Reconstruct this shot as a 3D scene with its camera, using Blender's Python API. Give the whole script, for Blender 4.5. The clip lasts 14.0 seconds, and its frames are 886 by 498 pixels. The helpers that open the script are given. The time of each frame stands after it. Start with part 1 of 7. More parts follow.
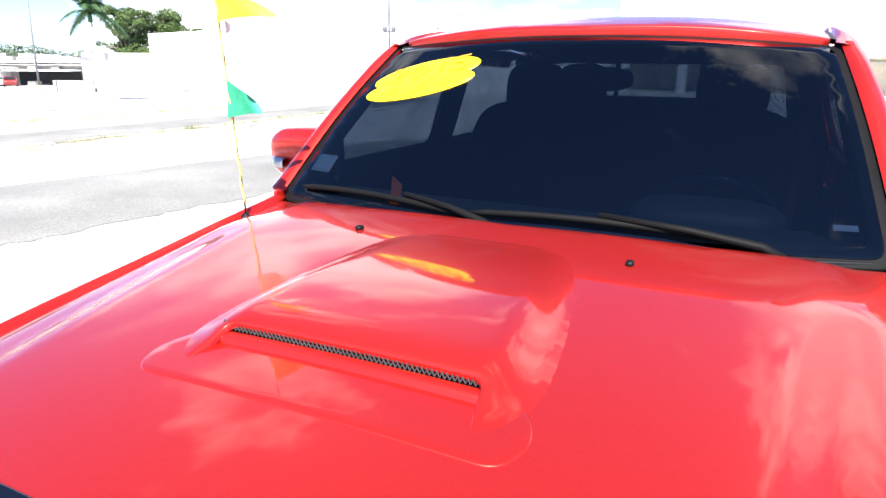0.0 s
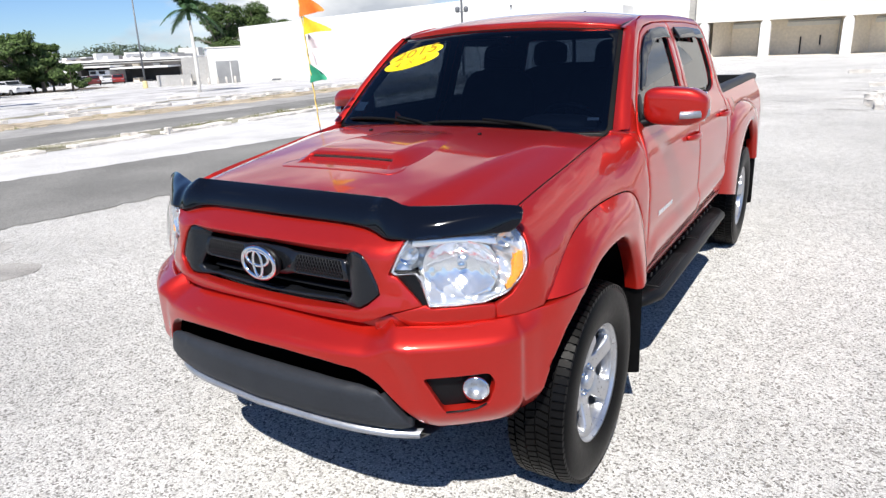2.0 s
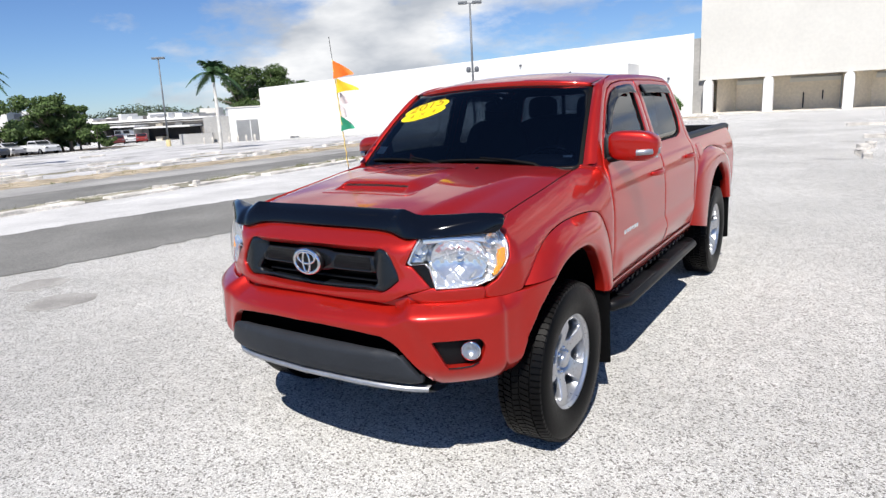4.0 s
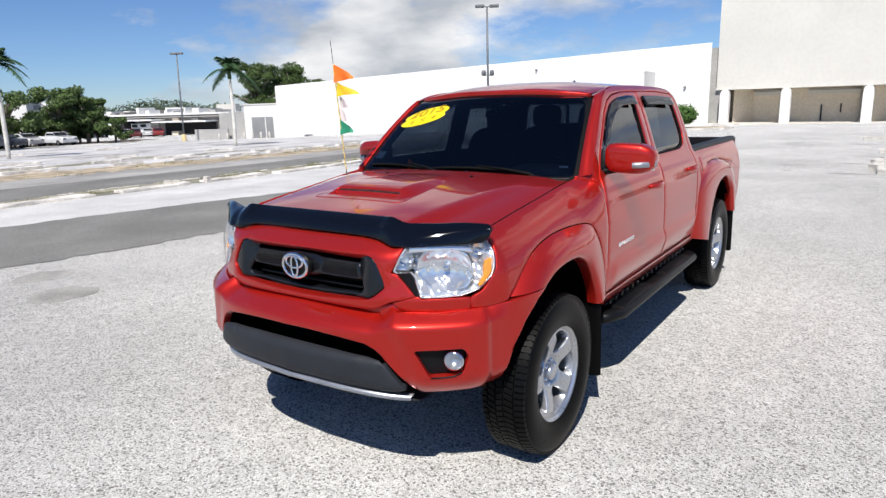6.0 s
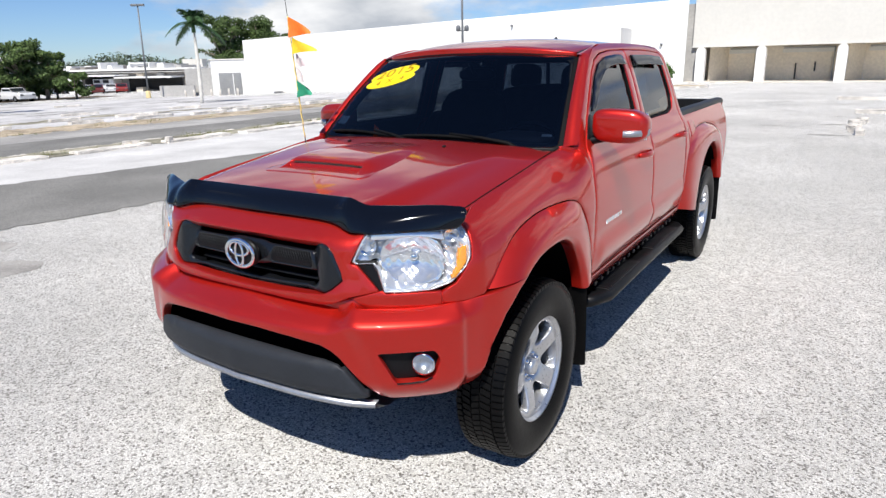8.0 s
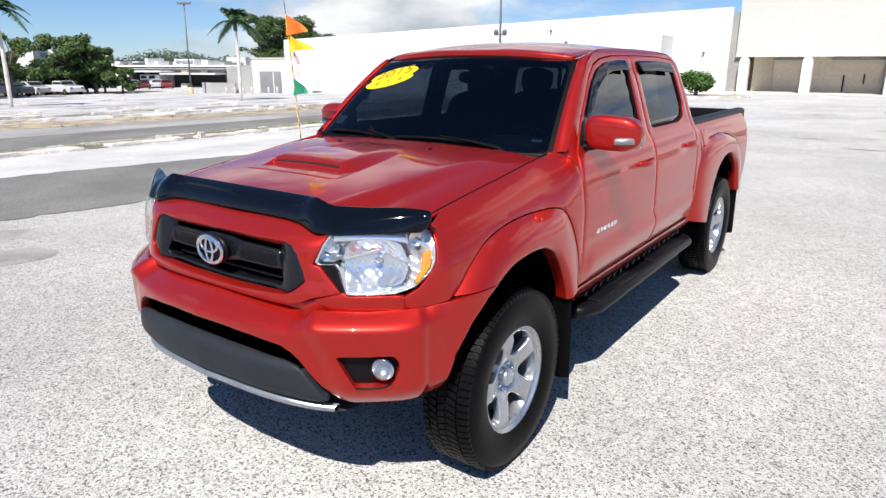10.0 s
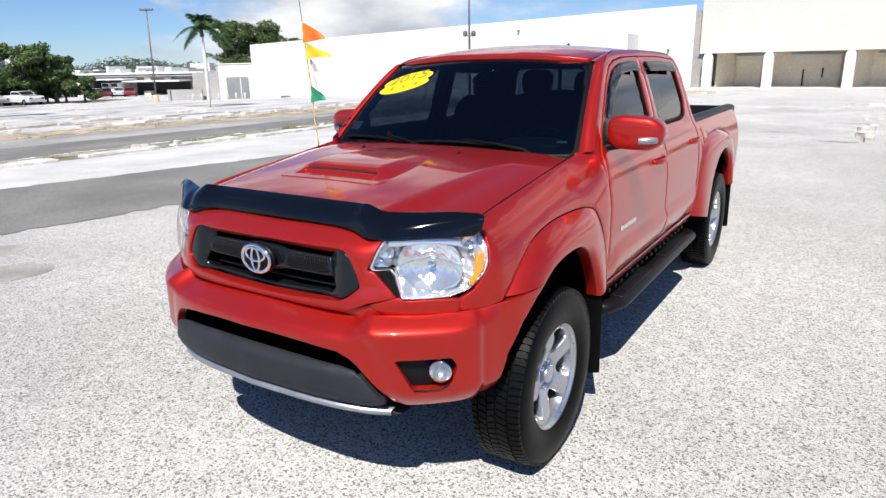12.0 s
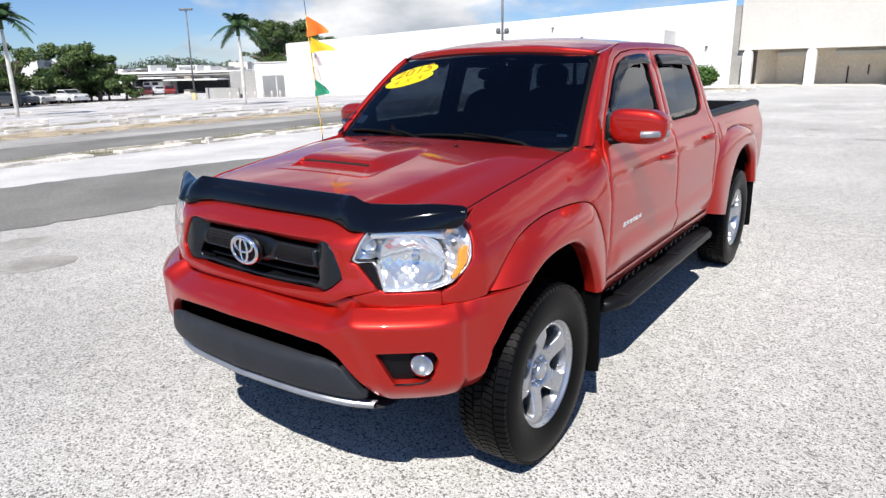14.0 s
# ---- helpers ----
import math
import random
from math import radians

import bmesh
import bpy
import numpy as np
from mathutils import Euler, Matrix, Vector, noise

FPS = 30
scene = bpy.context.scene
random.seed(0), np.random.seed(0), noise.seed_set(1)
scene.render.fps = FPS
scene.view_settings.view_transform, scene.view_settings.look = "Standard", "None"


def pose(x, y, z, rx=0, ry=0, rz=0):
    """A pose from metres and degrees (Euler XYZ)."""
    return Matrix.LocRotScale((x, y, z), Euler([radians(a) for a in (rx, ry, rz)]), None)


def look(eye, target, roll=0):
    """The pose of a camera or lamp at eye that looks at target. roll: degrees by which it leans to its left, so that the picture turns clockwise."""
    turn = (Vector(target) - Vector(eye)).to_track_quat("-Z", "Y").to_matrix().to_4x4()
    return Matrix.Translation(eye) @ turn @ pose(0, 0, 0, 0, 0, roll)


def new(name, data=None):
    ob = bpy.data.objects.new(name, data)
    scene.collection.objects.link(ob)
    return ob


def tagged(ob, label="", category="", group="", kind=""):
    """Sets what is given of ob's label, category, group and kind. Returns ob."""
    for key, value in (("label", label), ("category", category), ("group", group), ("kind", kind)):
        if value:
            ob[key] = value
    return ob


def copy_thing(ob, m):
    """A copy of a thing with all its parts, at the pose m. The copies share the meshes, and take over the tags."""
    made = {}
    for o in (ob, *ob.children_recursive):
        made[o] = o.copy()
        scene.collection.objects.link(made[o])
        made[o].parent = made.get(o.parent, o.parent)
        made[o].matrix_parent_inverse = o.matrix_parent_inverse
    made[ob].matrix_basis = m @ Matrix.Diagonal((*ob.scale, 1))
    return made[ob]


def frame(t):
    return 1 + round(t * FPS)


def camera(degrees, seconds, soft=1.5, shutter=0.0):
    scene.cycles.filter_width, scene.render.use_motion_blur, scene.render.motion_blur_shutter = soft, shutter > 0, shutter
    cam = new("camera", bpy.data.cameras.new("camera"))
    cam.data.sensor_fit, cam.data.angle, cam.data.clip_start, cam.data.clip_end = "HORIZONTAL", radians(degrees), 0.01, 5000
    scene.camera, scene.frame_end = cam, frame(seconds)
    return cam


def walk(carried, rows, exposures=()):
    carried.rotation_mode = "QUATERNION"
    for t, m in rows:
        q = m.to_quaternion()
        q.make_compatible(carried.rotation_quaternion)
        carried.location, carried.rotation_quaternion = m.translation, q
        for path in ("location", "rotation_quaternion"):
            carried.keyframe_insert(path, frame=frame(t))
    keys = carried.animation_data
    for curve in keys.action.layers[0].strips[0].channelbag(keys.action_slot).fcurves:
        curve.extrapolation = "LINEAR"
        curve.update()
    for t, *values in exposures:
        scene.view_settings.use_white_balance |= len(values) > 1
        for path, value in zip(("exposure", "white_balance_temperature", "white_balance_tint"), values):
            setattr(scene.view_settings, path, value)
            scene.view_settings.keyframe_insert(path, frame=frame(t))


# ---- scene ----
cam = camera(69.0, 14.0, 1.4)
PATH = [
    (0, (0.454, -0.9, 1.6), (-0.368, 0.836, 1.042), 0.4),
    (0.5, (0.781, -1.254, 1.595), (-0.234, 0.394, 1.088), -1.4),
    (1, (1.158, -1.491, 1.62), (0.071, 0.104, 1.098), -1.8),
    (1.5, (1.462, -1.756, 1.637), (0.392, -0.159, 1.086), -0.7),
    (2, (1.6, -2.104, 1.626), (0.562, -0.507, 1.014), -2.8),
    (2.5, (1.873, -2.281, 1.63), (0.753, -0.718, 1.079), -1.6),
    (3, (2.042, -2.385, 1.643), (0.958, -0.801, 1.081), -1.9),
    (3.5, (2.022, -2.592, 1.638), (0.93, -0.983, 1.169), -2.7),
    (3.7, (2.005, -2.669, 1.607), (0.915, -1.054, 1.155), -3.3),
    (5.8, (2.024, -2.676, 1.63), (0.923, -1.062, 1.198), -2.7),
    (6, (2.081, -2.606, 1.63), (0.962, -1.007, 1.19), -1.7),
    (6.5, (2.174, -2.424, 1.648), (0.996, -0.881, 1.169), -2.1),
    (7, (2.076, -2.345, 1.643), (0.949, -0.763, 1.164), -1.4),
    (7.5, (1.927, -2.305, 1.653), (0.86, -0.68, 1.184), -1.8),
    (8, (1.896, -2.291, 1.644), (0.857, -0.678, 1.079), -1.4),
    (8.2, (1.884, -2.284, 1.636), (0.841, -0.671, 1.081), -1.4),
    (10.3, (2.071, -2.08, 1.632), (0.931, -0.533, 1.076), -0.4),
    (10.5, (2.071, -2.062, 1.64), (0.902, -0.537, 1.084), -1.8),
    (11, (1.997, -2.125, 1.634), (0.886, -0.558, 1.075), -3.7),
    (11.5, (1.875, -2.263, 1.634), (0.853, -0.646, 1.051), -2.7),
    (12, (1.854, -2.305, 1.65), (0.8, -0.697, 1.099), -1.2),
    (12.5, (1.849, -2.302, 1.641), (0.789, -0.702, 1.076), -1.7),
    (13, (1.842, -2.304, 1.645), (0.767, -0.718, 1.071), -2.3),
    (13.5, (1.906, -2.253, 1.631), (0.81, -0.675, 1.076), -3.7),
    (14, (1.983, -2.192, 1.621), (0.845, -0.643, 1.067), -1.4),
]
walk(cam, [(t, look(eye, target, roll)) for t, eye, target, roll in PATH],
     exposures=[(0, 1.62), (0.5, 1.20), (1.0, 0.93), (1.5, 0.58), (2.0, 0.40), (3.0, 0.30), (5.8, 0.1), (7.5, 0.18), (10.3, 0.28), (12.5, 0.28), (14.0, 0.25)])


# ---- light ----
SUN_FROM = Vector((0.30, -0.72, 1.0)).normalized()
world = bpy.data.worlds.new("sky")
scene.world = world
world.use_nodes = True
wn, wl = world.node_tree.nodes, world.node_tree.links
sky = wn.new("ShaderNodeTexSky")
sky.sky_type = "NISHITA"
sky.sun_disc = False
sky.sun_elevation = math.asin(SUN_FROM.z)
sky.sun_rotation = math.atan2(SUN_FROM.x, SUN_FROM.y)
sky.air_density, sky.dust_density, sky.ozone_density = 0.85, 0.05, 2.2
wc = wn.new("ShaderNodeTexCoord")
wm = wn.new("ShaderNodeMapping")
wm.inputs["Location"].default_value = (0.35, 0.1, 0.0)
wm.inputs["Scale"].default_value = (1.0, 1.0, 2.6)
cn = wn.new("ShaderNodeTexNoise")
cn.inputs["Scale"].default_value, cn.inputs["Detail"].default_value, cn.inputs["Roughness"].default_value = 3.0, 9.0, 0.60
cr = wn.new("ShaderNodeValToRGB")
cr.color_ramp.elements[0].position, cr.color_ramp.elements[1].position = 0.51, 0.66
cs = wn.new("ShaderNodeTexNoise")
cs.inputs["Scale"].default_value, cs.inputs["Detail"].default_value = 5.0, 6.0
cc = wn.new("ShaderNodeValToRGB")
cc.color_ramp.elements[0].color, cc.color_ramp.elements[1].color = (6.6, 7.1, 7.9, 1), (12.8, 12.9, 13.1, 1)
cc.color_ramp.elements[0].position, cc.color_ramp.elements[1].position = 0.38, 0.60
wx = wn.new("ShaderNodeMix")
wx.data_type = "RGBA"
wl.new(wc.outputs["Generated"], wm.inputs["Vector"])
wl.new(wm.outputs["Vector"], cn.inputs["Vector"])
wl.new(wm.outputs["Vector"], cs.inputs["Vector"])
# a bank of cumulus low over the hall and another across the lot
bank = wn.new("ShaderNodeVectorMath")
bank.operation = "DOT_PRODUCT"
bank.inputs[1].default_value = Vector((-0.58, 0.79, 0.28)).normalized()
other = wn.new("ShaderNodeVectorMath")
other.operation = "DOT_PRODUCT"
other.inputs[1].default_value = Vector((0.33, 0.92, 0.22)).normalized()
most = wn.new("ShaderNodeMath")
most.operation = "MAXIMUM"
wl.new(wc.outputs["Generated"], other.inputs[0])
wl.new(bank.outputs["Value"], most.inputs[0])
wl.new(other.outputs["Value"], most.inputs[1])
bmap = wn.new("ShaderNodeMapRange")
bmap.inputs["From Min"].default_value, bmap.inputs["From Max"].default_value = 0.86, 0.99
bmap.inputs["To Min"].default_value, bmap.inputs["To Max"].default_value = -0.10, 0.15
badd = wn.new("ShaderNodeMath")
wl.new(wc.outputs["Generated"], bank.inputs[0])
wl.new(most.outputs["Value"], bmap.inputs["Value"])
wl.new(cn.outputs["Fac"], badd.inputs[0])
wl.new(bmap.outputs["Result"], badd.inputs[1])
wl.new(badd.outputs["Value"], cr.inputs["Fac"])
wl.new(cs.outputs["Fac"], cc.inputs["Fac"])
wl.new(cr.outputs["Color"], wx.inputs["Factor"])
tint = wn.new("ShaderNodeMix")
tint.data_type, tint.blend_type = "RGBA", "MULTIPLY"
tint.inputs["Factor"].default_value = 1.0
tint.inputs["B"].default_value = (0.80, 1.02, 1.40, 1)
wl.new(sky.outputs["Color"], tint.inputs["A"])
wl.new(tint.outputs["Result"], wx.inputs["A"])
wl.new(cc.outputs["Color"], wx.inputs["B"])
wl.new(wx.outputs["Result"], wn["Background"].inputs["Color"])
wn["Background"].inputs["Strength"].default_value = 0.067
sun = new("sun", bpy.data.lights.new("sun", "SUN"))
sun.data.energy, sun.data.angle, sun.data.color = 5.0, radians(0.53), (1.0, 0.955, 0.89)
sun.matrix_world = look(SUN_FROM * 40, (0, 0, 0))

# ---- materials ----
def material(name, color=(0.5, 0.5, 0.5), rough=0.5, metal=0.0, coat=0.0, spec=0.5, grain=None, bump=None, transmission=0.0):
    """grain: (scale, contrast, second scale, second contrast); bump: (scale, strength, distance)."""
    m = bpy.data.materials.new(name)
    m.use_nodes = True
    n, l = m.node_tree.nodes, m.node_tree.links
    p = n["Principled BSDF"]
    p.inputs["Base Color"].default_value = (*color, 1)
    p.inputs["Roughness"].default_value, p.inputs["Metallic"].default_value = rough, metal
    p.inputs["Coat Weight"].default_value, p.inputs["Coat Roughness"].default_value = coat, 0.03
    p.inputs["Specular IOR Level"].default_value = spec
    p.inputs["Transmission Weight"].default_value = transmission
    co = n.new("ShaderNodeTexCoord")
    if grain:
        last = None
        for k in (0, 2):
            t = n.new("ShaderNodeTexNoise")
            t.inputs["Scale"].default_value, t.inputs["Detail"].default_value = grain[k], 6.0
            l.new(co.outputs["Object"], t.inputs["Vector"])
            r = n.new("ShaderNodeMapRange")
            r.inputs["From Min"].default_value, r.inputs["From Max"].default_value = 0.3, 0.7
            r.inputs["To Min"].default_value, r.inputs["To Max"].default_value = 1 - grain[k + 1], 1 + grain[k + 1]
            l.new(t.outputs["Fac"], r.inputs["Value"])
            v = n.new("ShaderNodeMix")
            v.data_type, v.blend_type = "RGBA", "MULTIPLY"
            v.inputs["Factor"].default_value = 1.0
            if last is None:
                v.inputs["A"].default_value = (*color, 1)
            else:
                l.new(last, v.inputs["A"])
            l.new(r.outputs["Result"], v.inputs["B"])
            last = v.outputs["Result"]
        l.new(last, p.inputs["Base Color"])
        rr = n.new("ShaderNodeMapRange")
        rr.inputs["To Min"].default_value, rr.inputs["To Max"].default_value = max(rough - 0.08, 0.02), min(rough + 0.08, 1)
        l.new(t.outputs["Fac"], rr.inputs["Value"])
        l.new(rr.outputs["Result"], p.inputs["Roughness"])
    if bump:
        t = n.new("ShaderNodeTexNoise")
        t.inputs["Scale"].default_value, t.inputs["Detail"].default_value = bump[0], 4.0
        l.new(co.outputs["Object"], t.inputs["Vector"])
        b = n.new("ShaderNodeBump")
        b.inputs["Strength"].default_value, b.inputs["Distance"].default_value = bump[1], bump[2]
        l.new(t.outputs["Fac"], b.inputs["Height"])
        l.new(b.outputs["Normal"], p.inputs["Normal"])
    return m


def glass(name, tint, head_on=0.06, gloss_rough=0.0):
    """A thin pane: light passes straight through, tinted; the gloss grows from head-on to grazing alike on both faces."""
    m = bpy.data.materials.new(name)
    m.use_nodes = True
    n, l = m.node_tree.nodes, m.node_tree.links
    n.remove(n["Principled BSDF"])
    tr, gl, lw, mx = n.new("ShaderNodeBsdfTransparent"), n.new("ShaderNodeBsdfGlossy"), n.new("ShaderNodeLayerWeight"), n.new("ShaderNodeMixShader")
    tr.inputs["Color"].default_value = (*tint, 1)
    gl.inputs["Roughness"].default_value = gloss_rough
    lw.inputs["Blend"].default_value = 0.5
    pw, sc = n.new("ShaderNodeMath"), n.new("ShaderNodeMath")
    pw.operation, sc.operation = "POWER", "MULTIPLY_ADD"
    pw.inputs[1].default_value = 5.0
    sc.inputs[1].default_value, sc.inputs[2].default_value = 1 - head_on, head_on
    l.new(lw.outputs["Facing"], pw.inputs[0])
    l.new(pw.outputs["Value"], sc.inputs[0])
    l.new(sc.outputs["Value"], mx.inputs["Fac"])
    l.new(tr.outputs["BSDF"], mx.inputs[1])
    l.new(gl.outputs["BSDF"], mx.inputs[2])
    l.new(mx.outputs["Shader"], n["Material Output"].inputs["Surface"])
    return m


def paint_red():
    """Metallic red car paint: flaked base coat under clear lacquer."""
    m = material("red_metallic_paint", (0.52, 0.018, 0.010), 0.38, 0.62, 1.0, 0.25)
    n, l = m.node_tree.nodes, m.node_tree.links
    p = n["Principled BSDF"]
    p.inputs["Coat IOR"].default_value = 1.47
    co = n.new("ShaderNodeTexCoord")
    v = n.new("ShaderNodeTexVoronoi")
    v.inputs["Scale"].default_value = 1500.0
    l.new(co.outputs["Object"], v.inputs["Vector"])
    hs = n.new("ShaderNodeMapRange")
    hs.inputs["To Min"].default_value, hs.inputs["To Max"].default_value = 0.82, 1.18
    l.new(v.outputs["Color"], hs.inputs["Value"])
    d = n.new("ShaderNodeTexNoise")
    d.inputs["Scale"].default_value, d.inputs["Detail"].default_value = 9.0, 5.0
    l.new(co.outputs["Object"], d.inputs["Vector"])
    dr = n.new("ShaderNodeMapRange")
    dr.inputs["To Min"].default_value, dr.inputs["To Max"].default_value = 0.01, 0.07
    l.new(d.outputs["Fac"], dr.inputs["Value"])
    l.new(dr.outputs["Result"], p.inputs["Coat Roughness"])
    x = n.new("ShaderNodeMix")
    x.data_type, x.blend_type = "RGBA", "MULTIPLY"
    x.inputs["Factor"].default_value = 1.0
    x.inputs["A"].default_value = (0.52, 0.018, 0.010, 1)
    l.new(hs.outputs["Result"], x.inputs["B"])
    l.new(x.outputs["Result"], p.inputs["Base Color"])
    return m


RED = paint_red()
BLACK_GLOSS = material("black_acrylic", (0.003, 0.004, 0.007), 0.045, 0, 0.0, 0.36)
BLACK_SATIN = material("black_satin_plastic", (0.007, 0.008, 0.010), 0.20, spec=0.55, bump=(500, 0.05, 0.0004))
BLACK = material("black_plastic", (0.006, 0.0062, 0.007), 0.42, spec=0.22, grain=(8, 0.15, 120, 0.1), bump=(700, 0.15, 0.0005))
GREY_PLASTIC = material("charcoal_plastic", (0.024, 0.027, 0.032), 0.5, spec=0.25, grain=(5, 0.15, 90, 0.1), bump=(900, 0.25, 0.0005))
# Near-black: shade inside recesses put into the colour; chassis and liners share it.
VOID = material("cavity_shade_and_underbody", (0.003, 0.003, 0.003), 0.9, spec=0.03, grain=(6, 0.2, 40, 0.2))
RUBBER = material("tyre_rubber", (0.004, 0.004, 0.0042), 0.40, spec=0.10, grain=(7, 0.25, 45, 0.15), bump=(300, 0.2, 0.0008))
CHROME = material("chrome", (0.86, 0.87, 0.88), 0.07, 1.0, grain=(12, 0.03, 80, 0.03))
ALLOY = material("silver_alloy", (0.60, 0.61, 0.63), 0.30, 0.85, 0.4, grain=(9, 0.05, 70, 0.05))
SILVER = material("silver_paint", (0.42, 0.43, 0.45), 0.35, 0.7, grain=(9, 0.1, 70, 0.08))
AMBER = material("amber_plastic", (0.92, 0.34, 0.03), 0.2, 0, 0.8, grain=(40, 0.15, 200, 0.15))
LAMP_BRIGHT = material("lamp_reflector", (0.92, 0.925, 0.93), 0.12, 0.80)
LAMP_SILVER = material("lamp_silver", (0.86, 0.865, 0.87), 0.17, 0.68, grain=(40, 0.05, 160, 0.05))
MESH_GREY = material("mesh_plastic", (0.010, 0.0105, 0.012), 0.4, spec=0.22, grain=(20, 0.1, 90, 0.1))
GASKET = material("window_rubber", (0.006, 0.006, 0.006), 0.6, spec=0.1, grain=(9, 0.2, 90, 0.1))
CLOTH = material("charcoal_cloth", (0.018, 0.018, 0.020), 0.9, spec=0.05, grain=(9, 0.25, 200, 0.2), bump=(600, 0.3, 0.001))
DASH = material("dashboard_vinyl", (0.035, 0.036, 0.040), 0.6, grain=(6, 0.15, 160, 0.1), bump=(500, 0.2, 0.0008))
WINDSHIELD = glass("tinted_windshield", (0.13, 0.17, 0.23), 0.06)
SIDE_GLASS = glass("tinted_side_glass", (0.24, 0.26, 0.27), 0.16)
REAR_GLASS = glass("tinted_rear_glass", (0.11, 0.13, 0.15), 0.06)
CLEAR = glass("clear_lamp_lens", (0.96, 0.97, 0.97), 0.05)
YELLOW_VINYL = material("yellow_vinyl", (0.92, 0.72, 0.01), 0.35, grain=(12, 0.04, 90, 0.03))
OCHRE = material("ochre_print", (0.42, 0.24, 0.01), 0.45, grain=(30, 0.2, 90, 0.1))
WHITE_PAPER = material("white_paper", (0.55, 0.6, 0.62), 0.6, grain=(30, 0.1, 90, 0.1))


# ---- shaping helpers ----
def thing(name, label, category, group="", at=(0, 0, 0)):
    ob = new(name)
    ob.location = at
    ob.empty_display_size = 0.1
    return tagged(ob, label, category, group)


def mesh_of(name, bm, mat, smooth=True):
    me = bpy.data.meshes.new(name)
    bm.normal_update()
    bm.to_mesh(me)
    bm.free()
    for m in mat if isinstance(mat, (list, tuple)) else [mat]:
        me.materials.append(m)
    if smooth:
        me.shade_smooth()
    return me


def part(name, bm, mat, parent=None, label="", smooth=True):
    ob = new(name, mesh_of(name, bm, mat, smooth) if isinstance(bm, bmesh.types.BMesh) else bm)
    if parent is not None:
        ob.parent = parent
        ob.matrix_parent_inverse = Matrix.Translation(-Vector(parent.location)) if parent.type == "EMPTY" else Matrix()
    return tagged(ob, label)


def ease(t):
    t = min(max(t, 0.0), 1.0)
    return t * t * (3 - 2 * t)


def curve_at(xs, ys, x):
    """Smooth, monotone curve through a few stations."""
    n = len(xs)
    if x <= xs[0]:
        return ys[0]
    if x >= xs[-1]:
        return ys[-1]
    i = 0
    while xs[i + 1] < x:
        i += 1
    d = [(ys[j + 1] - ys[j]) / (xs[j + 1] - xs[j]) for j in range(n - 1)]

    def slope(j):
        if j == 0:
            return d[0]
        if j == n - 1:
            return d[-1]
        return 0 if d[j - 1] * d[j] <= 0 else 2 * d[j - 1] * d[j] / (d[j - 1] + d[j])

    h = xs[i + 1] - xs[i]
    t = (x - xs[i]) / h
    return (2 * t**3 - 3 * t * t + 1) * ys[i] + (t**3 - 2 * t * t + t) * h * slope(i) + (3 * t * t - 2 * t**3) * ys[i + 1] + (t**3 - t * t) * h * slope(i + 1)


def spline(points, n=10):
    """Catmull-Rom through the points."""
    p = [np.array(q, float) for q in points]
    p = [2 * p[0] - p[1], *p, 2 * p[-1] - p[-2]]
    out = []
    for i in range(1, len(p) - 2):
        a, b, c, d = p[i - 1 : i + 3]
        for k in range(n):
            t = k / n
            out.append(0.5 * (2 * b + (c - a) * t + (2 * a - 5 * b + 4 * c - d) * t * t + (3 * b - a - 3 * c + d) * t**3))
    out.append(p[-2])
    return np.array(out)


def fillet(poly, r, n=4):
    """Rounds a polygon's corners."""
    out = []
    m = len(poly)
    for i in range(m):
        a, b, c = (Vector(poly[(i + k) % m]) for k in (-1, 0, 1))
        u, v = a - b, c - b
        q = min(r, 0.45 * u.length, 0.45 * v.length)
        p0, p1 = b + u.normalized() * q, b + v.normalized() * q
        for k in range(n + 1):
            t = k / n
            out.append(tuple((1 - t) ** 2 * p0 + 2 * t * (1 - t) * b + t * t * p1))
    return out


def area2(poly):
    return sum(poly[i - 1][0] * poly[i][1] - poly[i][0] * poly[i - 1][1] for i in range(len(poly))) / 2


def inside(px, py, poly):
    q = np.asarray(poly)
    x0, y0 = q[:, 0], q[:, 1]
    x1, y1 = np.roll(x0, -1), np.roll(y0, -1)
    px, py = np.asarray(px)[:, None], np.asarray(py)[:, None]
    with np.errstate(divide="ignore", invalid="ignore"):
        cross = ((y0 > py) != (y1 > py)) & (px < (x1 - x0) * (py - y0) / (y1 - y0) + x0)
    return cross.sum(1) % 2 == 1


def sampled(poly, step, ccw):
    if (area2(poly) > 0) != ccw:
        poly = poly[::-1]
    out = []
    for i in range(len(poly)):
        a, b = Vector(poly[i]), Vector(poly[(i + 1) % len(poly)])
        k = max(1, math.ceil((b - a).length / step))
        out += [tuple(a.lerp(b, j / k)) for j in range(k) if (b - a).length > 1e-6]
    return out


